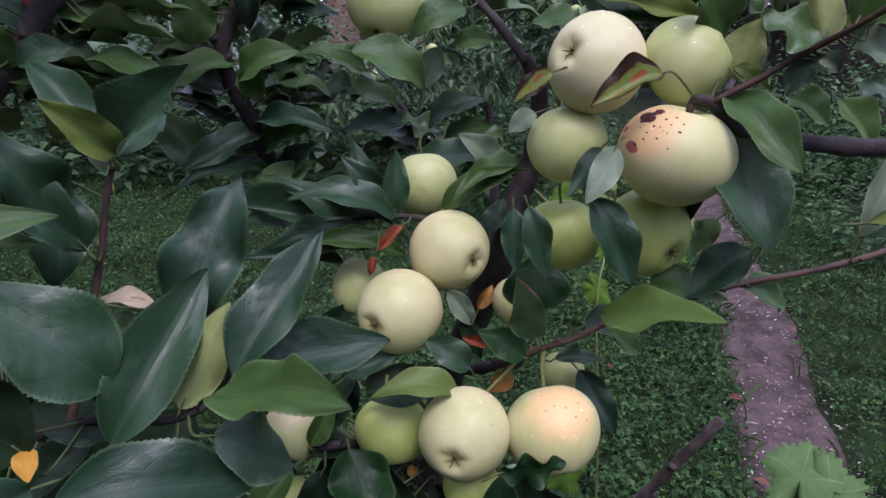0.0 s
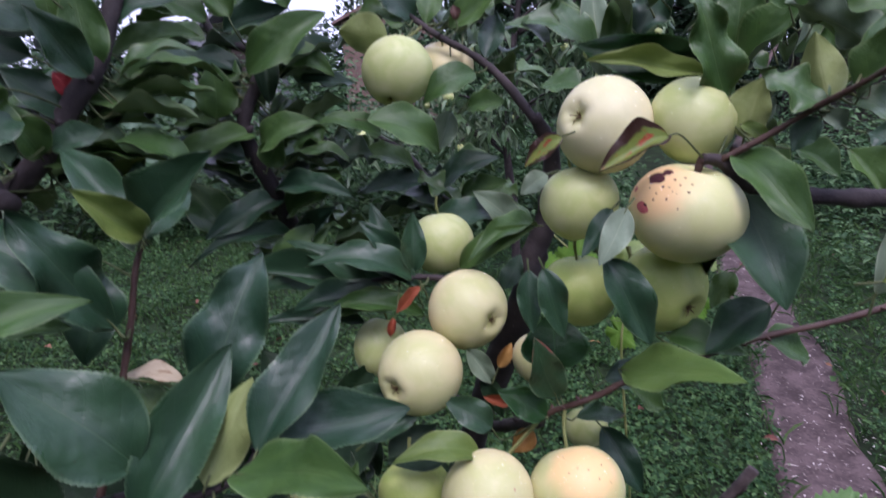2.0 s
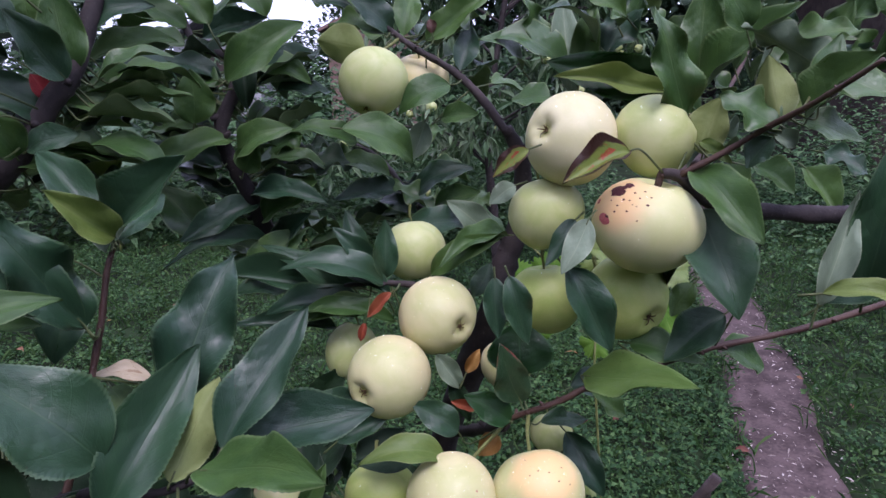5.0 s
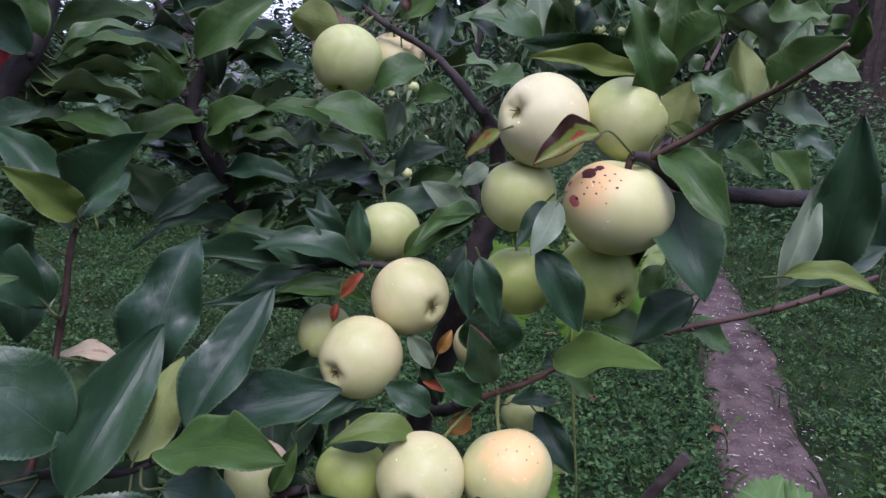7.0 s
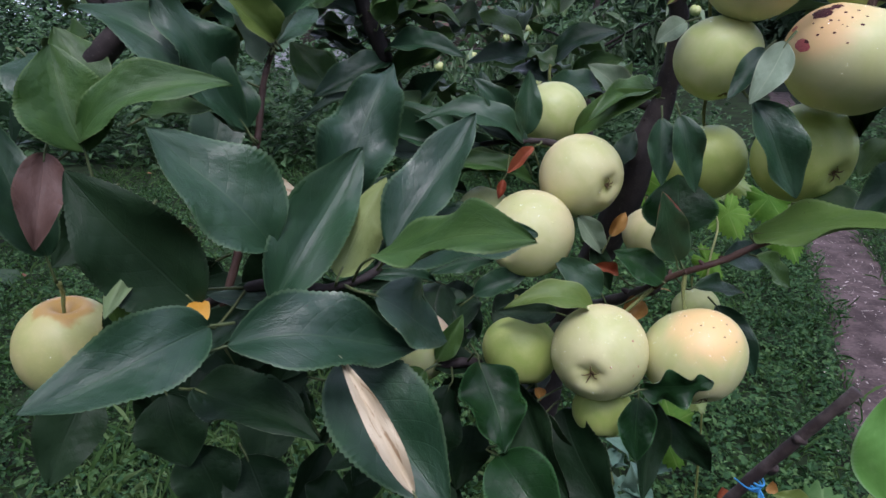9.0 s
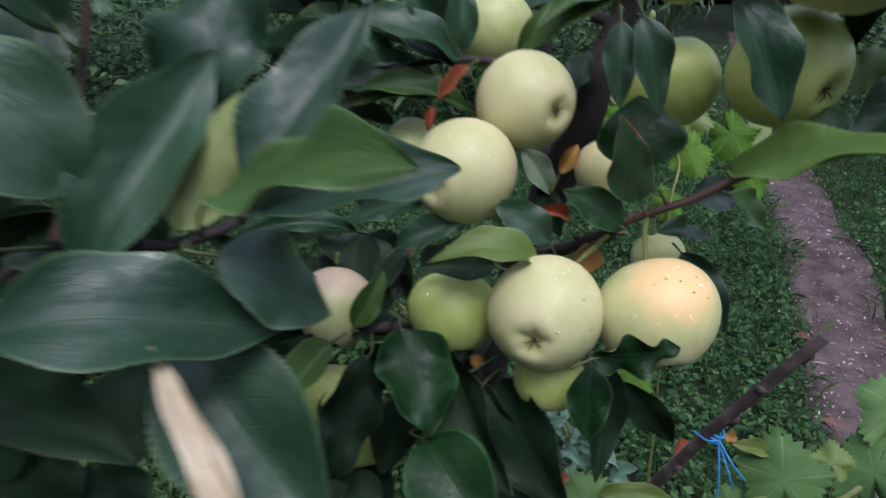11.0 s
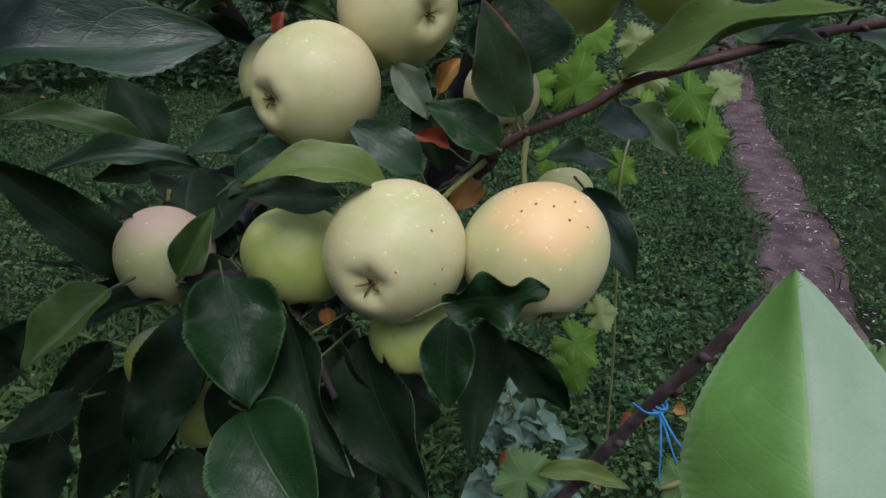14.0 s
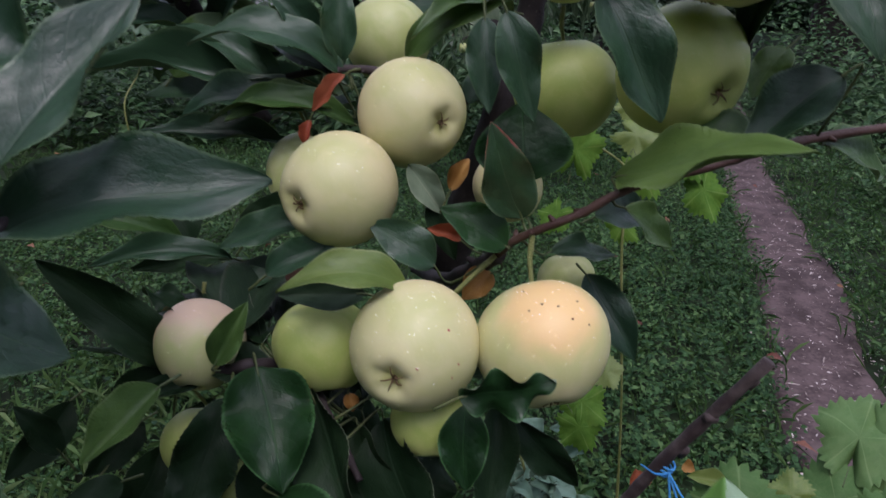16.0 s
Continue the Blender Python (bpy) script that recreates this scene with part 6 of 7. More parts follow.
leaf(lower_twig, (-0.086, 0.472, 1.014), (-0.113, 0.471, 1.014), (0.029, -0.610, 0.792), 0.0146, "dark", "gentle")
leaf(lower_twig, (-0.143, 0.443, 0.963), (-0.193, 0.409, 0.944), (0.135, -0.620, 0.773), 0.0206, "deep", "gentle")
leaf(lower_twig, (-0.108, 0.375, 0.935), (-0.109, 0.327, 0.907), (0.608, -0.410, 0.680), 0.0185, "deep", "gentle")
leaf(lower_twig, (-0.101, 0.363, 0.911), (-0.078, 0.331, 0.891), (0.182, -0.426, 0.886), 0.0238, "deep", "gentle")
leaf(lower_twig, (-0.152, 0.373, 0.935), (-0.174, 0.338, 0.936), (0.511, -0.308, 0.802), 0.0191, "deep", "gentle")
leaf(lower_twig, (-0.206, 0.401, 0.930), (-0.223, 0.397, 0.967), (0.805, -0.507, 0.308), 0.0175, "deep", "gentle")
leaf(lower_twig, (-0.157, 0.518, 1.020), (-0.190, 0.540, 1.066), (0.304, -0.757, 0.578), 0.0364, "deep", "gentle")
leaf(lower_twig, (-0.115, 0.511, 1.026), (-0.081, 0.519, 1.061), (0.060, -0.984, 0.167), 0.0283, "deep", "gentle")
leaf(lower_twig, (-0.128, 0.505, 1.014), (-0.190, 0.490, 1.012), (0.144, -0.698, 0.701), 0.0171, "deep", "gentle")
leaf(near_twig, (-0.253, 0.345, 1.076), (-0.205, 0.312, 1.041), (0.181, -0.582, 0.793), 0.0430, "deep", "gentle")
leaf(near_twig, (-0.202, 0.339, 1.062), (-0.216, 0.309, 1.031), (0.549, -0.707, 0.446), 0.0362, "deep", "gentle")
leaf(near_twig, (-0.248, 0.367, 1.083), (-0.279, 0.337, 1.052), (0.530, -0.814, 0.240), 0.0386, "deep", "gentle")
# hollow under the fruit: leaf colour darkened for the shade there
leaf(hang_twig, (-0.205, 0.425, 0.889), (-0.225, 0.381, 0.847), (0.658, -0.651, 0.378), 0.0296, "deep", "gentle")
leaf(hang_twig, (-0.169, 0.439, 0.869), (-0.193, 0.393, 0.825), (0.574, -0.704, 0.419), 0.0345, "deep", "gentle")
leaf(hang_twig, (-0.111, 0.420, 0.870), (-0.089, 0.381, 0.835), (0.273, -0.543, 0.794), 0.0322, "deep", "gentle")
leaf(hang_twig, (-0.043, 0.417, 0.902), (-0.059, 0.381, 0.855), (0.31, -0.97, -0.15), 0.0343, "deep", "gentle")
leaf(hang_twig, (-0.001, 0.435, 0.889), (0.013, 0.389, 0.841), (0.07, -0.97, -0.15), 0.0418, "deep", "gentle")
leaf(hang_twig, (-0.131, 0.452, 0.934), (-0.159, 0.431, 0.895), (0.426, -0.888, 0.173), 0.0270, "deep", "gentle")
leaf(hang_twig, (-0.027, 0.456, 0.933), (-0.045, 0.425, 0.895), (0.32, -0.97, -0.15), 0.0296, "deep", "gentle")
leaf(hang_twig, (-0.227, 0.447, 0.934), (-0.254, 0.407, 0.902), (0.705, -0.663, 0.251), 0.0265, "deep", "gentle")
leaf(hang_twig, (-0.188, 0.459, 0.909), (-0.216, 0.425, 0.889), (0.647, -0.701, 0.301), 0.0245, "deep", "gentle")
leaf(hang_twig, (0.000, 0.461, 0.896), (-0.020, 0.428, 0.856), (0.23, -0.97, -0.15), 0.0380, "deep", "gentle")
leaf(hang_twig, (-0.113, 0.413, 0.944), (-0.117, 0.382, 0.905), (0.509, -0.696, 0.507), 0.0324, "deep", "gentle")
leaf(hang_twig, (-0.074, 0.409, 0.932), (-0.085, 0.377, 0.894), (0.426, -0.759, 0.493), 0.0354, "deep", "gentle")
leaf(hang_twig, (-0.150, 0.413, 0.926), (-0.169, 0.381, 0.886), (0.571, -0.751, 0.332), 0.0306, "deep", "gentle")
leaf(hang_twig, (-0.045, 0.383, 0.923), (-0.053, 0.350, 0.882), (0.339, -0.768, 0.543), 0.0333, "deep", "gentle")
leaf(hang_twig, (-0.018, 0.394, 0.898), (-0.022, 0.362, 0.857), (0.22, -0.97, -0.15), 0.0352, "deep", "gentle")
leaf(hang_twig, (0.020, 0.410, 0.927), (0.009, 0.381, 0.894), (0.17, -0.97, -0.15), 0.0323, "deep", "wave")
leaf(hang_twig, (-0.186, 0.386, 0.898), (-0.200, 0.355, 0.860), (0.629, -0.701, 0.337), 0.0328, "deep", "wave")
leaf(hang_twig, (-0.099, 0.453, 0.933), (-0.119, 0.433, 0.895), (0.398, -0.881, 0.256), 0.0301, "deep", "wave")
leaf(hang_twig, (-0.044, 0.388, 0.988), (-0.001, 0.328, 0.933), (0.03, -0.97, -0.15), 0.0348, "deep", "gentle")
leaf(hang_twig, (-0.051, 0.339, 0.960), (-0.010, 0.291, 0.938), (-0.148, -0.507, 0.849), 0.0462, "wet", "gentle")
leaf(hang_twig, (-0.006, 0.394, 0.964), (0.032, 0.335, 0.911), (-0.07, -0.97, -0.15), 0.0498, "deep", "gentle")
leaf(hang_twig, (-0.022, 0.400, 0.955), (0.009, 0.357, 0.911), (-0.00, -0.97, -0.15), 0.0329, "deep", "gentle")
leaf(hang_twig, (-0.026, 0.400, 0.977), (-0.023, 0.395, 0.968), (0.264, -0.826, 0.498), 0.0086, "ochre", "curl")
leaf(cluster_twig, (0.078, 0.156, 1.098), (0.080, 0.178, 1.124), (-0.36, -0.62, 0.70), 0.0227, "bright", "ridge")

# apples
apple((0.112, 0.481, 1.270), 0.0363, (-0.746, -0.591, 0.306), "cream", "cream white apple with a dark eye, wet with rain", 0.93, 40)
apple((0.176, 0.474, 1.272), 0.0318, (0.78, -0.36, 0.51), "green", "pale green apple half behind a wavy leaf", 0.95, 14)
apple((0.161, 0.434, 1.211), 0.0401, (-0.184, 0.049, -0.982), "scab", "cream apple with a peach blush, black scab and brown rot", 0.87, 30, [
    ((0.136, 0.424, 1.239), 0.0075, scab_dark),
    ((0.143, 0.423, 1.243), 0.0045, scab_dark),
    ((0.140, 0.423, 1.242), 0.0035, scab_dark),
    ((0.127, 0.417, 1.220), 0.0060, scab_rose),
    ((0.127, 0.433, 1.229), 0.0030, scab_rose),
    ((0.137, 0.446, 1.240), 0.0030, scab_rose),
    ((0.128, 0.416, 1.222), 0.0020, scab_dark),
    ((0.134, 0.413, 1.230), 0.0009, scab_dark),
    ((0.141, 0.410, 1.234), 0.0008, scab_dark),
    ((0.144, 0.405, 1.231), 0.0006, scab_dark),
    ((0.151, 0.403, 1.232), 0.0012, scab_dark),
    ((0.139, 0.407, 1.227), 0.0010, scab_dark),
    ((0.132, 0.420, 1.232), 0.0008, scab_dark),
    ((0.145, 0.413, 1.239), 0.0012, scab_dark),
    ((0.151, 0.411, 1.241), 0.0010, scab_dark),
    ((0.132, 0.412, 1.226), 0.0010, scab_dark),
    ((0.147, 0.408, 1.236), 0.0009, scab_dark),
    ((0.154, 0.406, 1.237), 0.0009, scab_dark),
    ((0.142, 0.407, 1.232), 0.0005, scab_dark),
    ((0.138, 0.413, 1.234), 0.0011, scab_dark),
    ((0.144, 0.401, 1.222), 0.0007, scab_dark)])
apple((0.097, 0.492, 1.208), 0.0314, (0.193, -0.353, -0.915), "green", "pale green apple tucked under another", 0.96, 10)
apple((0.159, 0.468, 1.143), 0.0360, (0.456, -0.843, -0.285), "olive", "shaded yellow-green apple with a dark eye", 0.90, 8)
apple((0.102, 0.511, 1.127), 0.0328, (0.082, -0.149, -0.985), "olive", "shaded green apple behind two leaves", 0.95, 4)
apple((-0.053, 0.604, 1.314), 0.0328, (-0.231, -0.456, -0.859), "green", "smooth green apple hanging from a thin twig", 0.98, 8)
apple((-0.010, 0.664, 1.316), 0.0300, (0.067, 0.265, -0.962), "pale", "pale green apple with a russet stalk hollow", 0.85, 6)
apple((-0.018, 0.586, 1.152), 0.0313, (0.087, -0.361, -0.928), "green", "green apple in the shade of leaves", 0.97, 4)
apple((0.006, 0.510, 1.113), 0.0351, (0.647, -0.761, -0.046), "pale", "cream apple with its eye turned aside, beaded with rain", 0.96, 40)
apple((-0.0355, 0.464, 1.0768), 0.0349, (-0.593, -0.805, -0.028), "pale", "pale cream-green apple with a wet skin", 1.00, 46)
apple((-0.078, 0.537, 1.067), 0.0247, (-0.262, -0.371, -0.891), "green", "pale green apple behind a wet one", 1.15, 3)
apple((0.015, 0.379, 1.021), 0.0333, (-0.267, -0.963, -0.039), "pale", "cream-yellow apple with a dry eye, beaded with rain", 0.96, 80, [
    ((0.033, 0.361, 1.041), 0.0008, scab_rose),
    ((0.038, 0.357, 1.025), 0.0008, scab_rose),
    ((0.035, 0.354, 1.019), 0.0008, scab_rose),
    ((0.019, 0.348, 1.028), 0.0008, scab_rose)])
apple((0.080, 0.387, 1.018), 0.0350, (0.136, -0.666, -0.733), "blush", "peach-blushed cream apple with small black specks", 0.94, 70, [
    ((0.069, 0.383, 1.050), 0.0007, speck),
    ((0.093, 0.376, 1.047), 0.0007, speck),
    ((0.090, 0.367, 1.043), 0.0007, speck),
    ((0.077, 0.372, 1.048), 0.0007, speck),
    ((0.071, 0.370, 1.046), 0.0007, speck),
    ((0.098, 0.368, 1.040), 0.0007, speck),
    ((0.084, 0.371, 1.047), 0.0007, speck)])
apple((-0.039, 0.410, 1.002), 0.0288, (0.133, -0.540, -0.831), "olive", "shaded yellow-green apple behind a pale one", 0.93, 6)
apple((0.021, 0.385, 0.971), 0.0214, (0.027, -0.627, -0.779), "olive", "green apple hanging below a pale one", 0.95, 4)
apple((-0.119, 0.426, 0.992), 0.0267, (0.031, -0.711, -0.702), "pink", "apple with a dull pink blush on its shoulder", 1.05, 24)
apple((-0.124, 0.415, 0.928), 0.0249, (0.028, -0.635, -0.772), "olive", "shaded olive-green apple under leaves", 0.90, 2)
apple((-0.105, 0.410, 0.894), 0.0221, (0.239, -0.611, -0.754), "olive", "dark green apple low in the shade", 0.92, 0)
apple((0.068, 0.515, 1.062), 0.0236, (0.135, -0.627, -0.767), "pale", "pale apple hidden behind a red-edged leaf", 1.00, 4)
apple((0.108, 0.497, 1.002), 0.0197, (0.133, -0.540, -0.831), "green", "pale green apple peeping over a blushed one", 0.95, 2)
apple((-0.343, 0.325, 1.033), 0.0324, (-0.162, 0.019, -0.987), "russet", "yellow-green apple with brown russet round its stalk", 1.05, 4)

# a grape vine low beside the path
grape_vine = tagged(new("grape_vine"), "low grape vine with broad toothed pale green leaves", "grape vine")
grape_vine.location = (0.75, 0.72, 0.0)
vine_stem = branch("stem", [(0.750, 0.720, 0.000), (0.700, 0.750, 0.250), (0.599, 0.805, 0.495), (0.455, 0.727, 0.529), (0.368, 0.711, 0.551), (0.298, 0.713, 0.515)], 0.0060, 0.0030, stalk_green, grape_vine)
leaf(vine_stem, (0.374, 0.685, 0.542), (0.388, 0.764, 0.609), (-0.288, -0.584, 0.759), 0.1258, "vine", "lobed")
leaf(vine_stem, (0.520, 0.723, 0.517), (0.534, 0.824, 0.582), (-0.341, -0.477, 0.810), 0.1245, "vine", "lobed")
leaf(vine_stem, (0.537, 0.778, 0.580), (0.618, 0.881, 0.643), (-0.266, -0.347, 0.900), 0.1052, "vine", "lobed")
leaf(vine_stem, (0.598, 0.753, 0.569), (0.628, 0.855, 0.635), (-0.392, -0.411, 0.823), 0.1034, "vine", "lobed")
leaf(vine_stem, (0.455, 0.739, 0.555), (0.464, 0.780, 0.589), (-0.342, -0.563, 0.753), 0.0536, "lime", "lobed")
leaf(vine_stem, (0.375, 0.752, 0.586), (0.328, 0.771, 0.584), (-0.243, -0.476, 0.845), 0.0240, "lime", "fold")
leaf(vine_stem, (0.141, 0.699, 0.502), (0.109, 0.741, 0.544), (0.078, -0.673, 0.736), 0.0818, "vine", "lobed")
leaf(vine_stem, (0.143, 0.730, 0.518), (0.262, 0.711, 0.515), (-0.043, -0.410, 0.911), 0.0283, "lime", "arch")
leaf(vine_stem, (0.504, 0.645, 0.586), (0.554, 0.697, 0.639), (-0.400, -0.440, 0.804), 0.0878, "vine", "lobed")
leaf(vine_stem, (0.334, 0.708, 0.503), (0.318, 0.745, 0.532), (-0.113, -0.650, 0.751), 0.0596, "vine", "lobed")

leaf(vine_stem, (0.266, 0.800, 0.533), (0.295, 0.820, 0.539), (-0.1, -0.5, 0.85), 0.026, "rust", "curl")
leaf(vine_stem, (0.344, 0.830, 0.548), (0.359, 0.820, 0.547), (-0.1, -0.5, 0.85), 0.020, "ochre", "curl")
leaf(vine_stem, (0.101, 0.800, 0.457), (0.124, 0.820, 0.460), (0.0, -0.6, 0.8), 0.024, "rust", "curl")

# a vine shoot between the tree and the path
vine_shoot = tagged(new("vine_shoot"), "young vine shoot with bright green lobed leaves", "grape vine")
vine_shoot.location = (0.36, 1.15, 0.0)
shoot_stem = branch("stem", [(0.360, 1.150, 0.000), (0.340, 1.150, 0.400), (0.312, 1.165, 0.751), (0.334, 1.244, 0.860), (0.229, 1.255, 0.936), (0.169, 1.280, 0.989)], 0.0028, 0.0016, stalk_green, vine_shoot)
leaf(shoot_stem, (0.220, 1.219, 0.865), (0.244, 1.249, 0.966), (-0.220, -0.920, 0.325), 0.0993, "shoot", "lobed")
leaf(shoot_stem, (0.171, 1.221, 0.874), (0.150, 1.256, 0.945), (-0.014, -0.898, 0.441), 0.0826, "shoot", "lobed")
leaf(shoot_stem, (0.343, 1.263, 0.896), (0.369, 1.208, 0.830), (-0.175, -0.789, 0.589), 0.0843, "shoot", "lobed")
leaf(shoot_stem, (0.465, 1.284, 0.861), (0.486, 1.212, 0.784), (-0.252, -0.741, 0.622), 0.0764, "shoot", "lobed")
leaf(shoot_stem, (0.475, 1.294, 0.880), (0.546, 1.316, 0.916), (-0.152, -0.690, 0.708), 0.0716, "lime", "lobed")
leaf(shoot_stem, (0.319, 1.315, 0.935), (0.393, 1.270, 0.905), (-0.206, -0.749, 0.629), 0.0830, "lime", "lobed")
leaf(shoot_stem, (0.423, 1.311, 0.916), (0.468, 1.256, 0.848), (-0.181, -0.821, 0.542), 0.0886, "shoot", "lobed")
leaf(shoot_stem, (0.228, 1.278, 0.980), (0.296, 1.294, 1.006), (-0.056, -0.772, 0.633), 0.0808, "shoot", "lobed")
leaf(shoot_stem, (0.182, 0.897, 0.633), (0.236, 0.861, 0.601), (0.006, -0.656, 0.755), 0.0785, "shoot", "lobed")
leaf(shoot_stem, (0.228, 0.932, 0.631), (0.272, 0.931, 0.648), (-0.294, -0.591, 0.752), 0.0566, "lime", "lobed")
leaf(shoot_stem, (0.187, 0.866, 0.616), (0.213, 0.841, 0.565), (0.114, -0.870, 0.480), 0.0681, "shoot", "lobed")
leaf(shoot_stem, (0.360, 1.322, 0.944), (0.338, 1.349, 0.999), (-0.113, -0.909, 0.402), 0.0680, "lime", "lobed")
leaf(shoot_stem, (0.212, 1.196, 0.821), (0.173, 1.172, 0.778), (-0.191, -0.780, 0.596), 0.0655, "shoot", "lobed")
leaf(shoot_stem, (0.291, 1.191, 0.804), (0.341, 1.171, 0.760), (0.094, -0.860, 0.501), 0.0583, "shoot", "lobed")

# a tall weed with pale fingered leaves behind the lawn
tall_weed = tagged(new("tall_weed"), "tall weed with pale grey-green fingered leaves", "weed")
tall_weed.location = (-2.55, 4.75, 0.0)
weed_stem = branch("stem", [(-2.550, 4.750, 0.000), (-2.550, 4.750, 0.400), (-2.484, 4.955, 0.641), (-2.525, 5.059, 0.977), (-2.434, 5.148, 1.271)], 0.0080, 0.0040, stalk_green, tall_weed)
leaf(weed_stem, (-2.646, 5.030, 1.043), (-2.403, 4.922, 1.049), (-0.242, -0.503, 0.829), 0.2897, "sage", "lobed")
leaf(weed_stem, (-2.300, 5.049, 1.127), (-2.391, 4.925, 1.060), (0.334, -0.628, 0.703), 0.2009, "sage", "lobed")
leaf(weed_stem, (-2.723, 4.951, 0.782), (-2.649, 4.880, 0.898), (-0.558, -0.818, -0.139), 0.1857, "sage", "lobed")
leaf(weed_stem, (-2.537, 4.946, 0.779), (-2.371, 4.815, 0.706), (0.046, -0.443, 0.895), 0.1977, "sage", "lobed")
leaf(weed_stem, (-2.158, 4.941, 0.787), (-2.297, 4.848, 0.817), (0.499, -0.530, 0.685), 0.2039, "sage", "lobed")
leaf(weed_stem, (-2.093, 5.013, 1.024), (-1.891, 4.923, 1.087), (-0.460, -0.557, 0.691), 0.2757, "sage", "lobed")
leaf(weed_stem, (-2.962, 4.995, 0.910), (-2.950, 4.861, 0.816), (0.362, -0.512, 0.779), 0.1839, "sage", "lobed")
leaf(weed_stem, (-1.819, 4.958, 0.867), (-1.867, 4.887, 0.970), (0.905, -0.403, 0.136), 0.1615, "sage", "lobed")
leaf(weed_stem, (-2.815, 5.069, 1.159), (-2.581, 4.949, 1.126), (-0.121, -0.480, 0.869), 0.2592, "sage", "lobed")
leaf(weed_stem, (-2.222, 5.095, 1.284), (-2.350, 4.981, 1.244), (0.355, -0.632, 0.689), 0.2105, "sage", "lobed")
leaf(weed_stem, (-1.962, 4.910, 0.700), (-1.840, 4.836, 0.809), (-0.702, -0.607, 0.373), 0.2142, "sage", "lobed")
leaf(weed_stem, (-3.037, 5.067, 1.138), (-2.919, 4.930, 1.041), (0.207, -0.441, 0.873), 0.1777, "sage", "lobed")
leaf(weed_stem, (-2.360, 4.986, 0.922), (-2.472, 4.903, 0.984), (0.665, -0.466, 0.583), 0.1835, "sage", "lobed")
leaf(weed_stem, (-2.165, 5.062, 1.181), (-1.937, 4.961, 1.206), (-0.328, -0.546, 0.771), 0.3013, "sage", "lobed")

# grey-green weeds at the foot of the tree
grey_weed = tagged(new("grey_weed"), "bushy weed with pale grey-green pointed leaves by the tree", "weed")
grey_weed.location = (0.14, 1.12, 0.0)
grey_stem = branch("stem", [(0.140, 1.120, 0.000), (0.140, 1.100, 0.120), (0.122, 0.863, 0.350), (0.132, 0.890, 0.446), (0.118, 0.917, 0.502)], 0.0040, 0.0020, stalk_green, grey_weed)
leaf(grey_stem, (0.133, 0.847, 0.419), (0.115, 0.821, 0.470), (0.924, 0.082, 0.373), 0.0432, "teal", "wave")
leaf(grey_stem, (0.162, 0.878, 0.445), (0.174, 0.853, 0.493), (-0.932, 0.141, 0.335), 0.0401, "teal", "wave")
leaf(grey_stem, (0.120, 0.933, 0.427), (0.126, 0.887, 0.434), (-0.123, 0.131, 0.984), 0.0247, "teal", "wave")
leaf(grey_stem, (0.183, 0.932, 0.290), (0.223, 0.890, 0.305), (-0.410, -0.063, 0.910), 0.0300, "teal", "gentle")
leaf(grey_stem, (0.073, 0.810, 0.362), (0.106, 0.783, 0.407), (-0.807, -0.020, 0.590), 0.0227, "teal", "wave")
leaf(grey_stem, (0.218, 0.955, 0.345), (0.257, 0.925, 0.383), (-0.729, -0.071, 0.681), 0.0300, "teal", "gentle")
leaf(grey_stem, (0.125, 0.913, 0.423), (0.089, 0.885, 0.471), (0.819, -0.079, 0.568), 0.0261, "teal", "arch")
leaf(grey_stem, (0.069, 0.904, 0.493), (0.078, 0.887, 0.558), (-0.646, -0.757, -0.100), 0.0302, "teal", "wave")
leaf(grey_stem, (0.168, 0.930, 0.496), (0.167, 0.879, 0.496), (-0.063, 0.001, 0.998), 0.0269, "teal", "arch")
leaf(grey_stem, (0.084, 0.857, 0.484), (0.099, 0.831, 0.530), (-0.923, 0.112, 0.369), 0.0402, "teal", "gentle")
leaf(grey_stem, (0.125, 0.886, 0.344), (0.149, 0.847, 0.363), (-0.454, 0.168, 0.875), 0.0293, "teal", "gentle")
leaf(grey_stem, (0.134, 0.937, 0.377), (0.095, 0.911, 0.428), (0.821, -0.146, 0.552), 0.0313, "teal", "wave")
leaf(grey_stem, (0.105, 0.907, 0.411), (0.153, 0.880, 0.453), (-0.701, -0.178, 0.690), 0.0235, "teal", "arch")
leaf(grey_stem, (0.123, 0.994, 0.420), (0.118, 0.970, 0.473), (0.923, -0.371, -0.100), 0.0417, "teal", "wave")
leaf(grey_stem, (0.087, 0.845, 0.379), (0.054, 0.810, 0.415), (0.662, 0.127, 0.739), 0.0262, "teal", "arch")
leaf(grey_stem, (0.146, 0.996, 0.468), (0.119, 0.940, 0.464), (0.105, -0.143, 0.984), 0.0273, "teal", "gentle")
leaf(grey_stem, (0.188, 0.891, 0.422), (0.137, 0.853, 0.452), (0.543, -0.061, 0.837), 0.0265, "teal", "arch")
leaf(grey_stem, (0.082, 0.898, 0.472), (0.116, 0.877, 0.528), (-0.863, -0.317, 0.393), 0.0292, "teal", "arch")
leaf(grey_stem, (0.135, 0.881, 0.344), (0.128, 0.859, 0.400), (0.986, -0.155, 0.067), 0.0406, "teal", "gentle")
leaf(grey_stem, (0.079, 0.835, 0.363), (0.044, 0.795, 0.386), (0.462, 0.096, 0.882), 0.0308, "teal", "arch")
leaf(grey_stem, (0.151, 0.856, 0.392), (0.174, 0.829, 0.435), (-0.840, 0.134, 0.526), 0.0312, "teal", "gentle")
leaf(grey_stem, (0.208, 0.863, 0.367), (0.167, 0.835, 0.415), (0.778, -0.050, 0.626), 0.0350, "teal", "arch")
leaf(grey_stem, (0.082, 0.828, 0.428), (0.097, 0.788, 0.445), (-0.305, 0.281, 0.910), 0.0188, "teal", "wave")
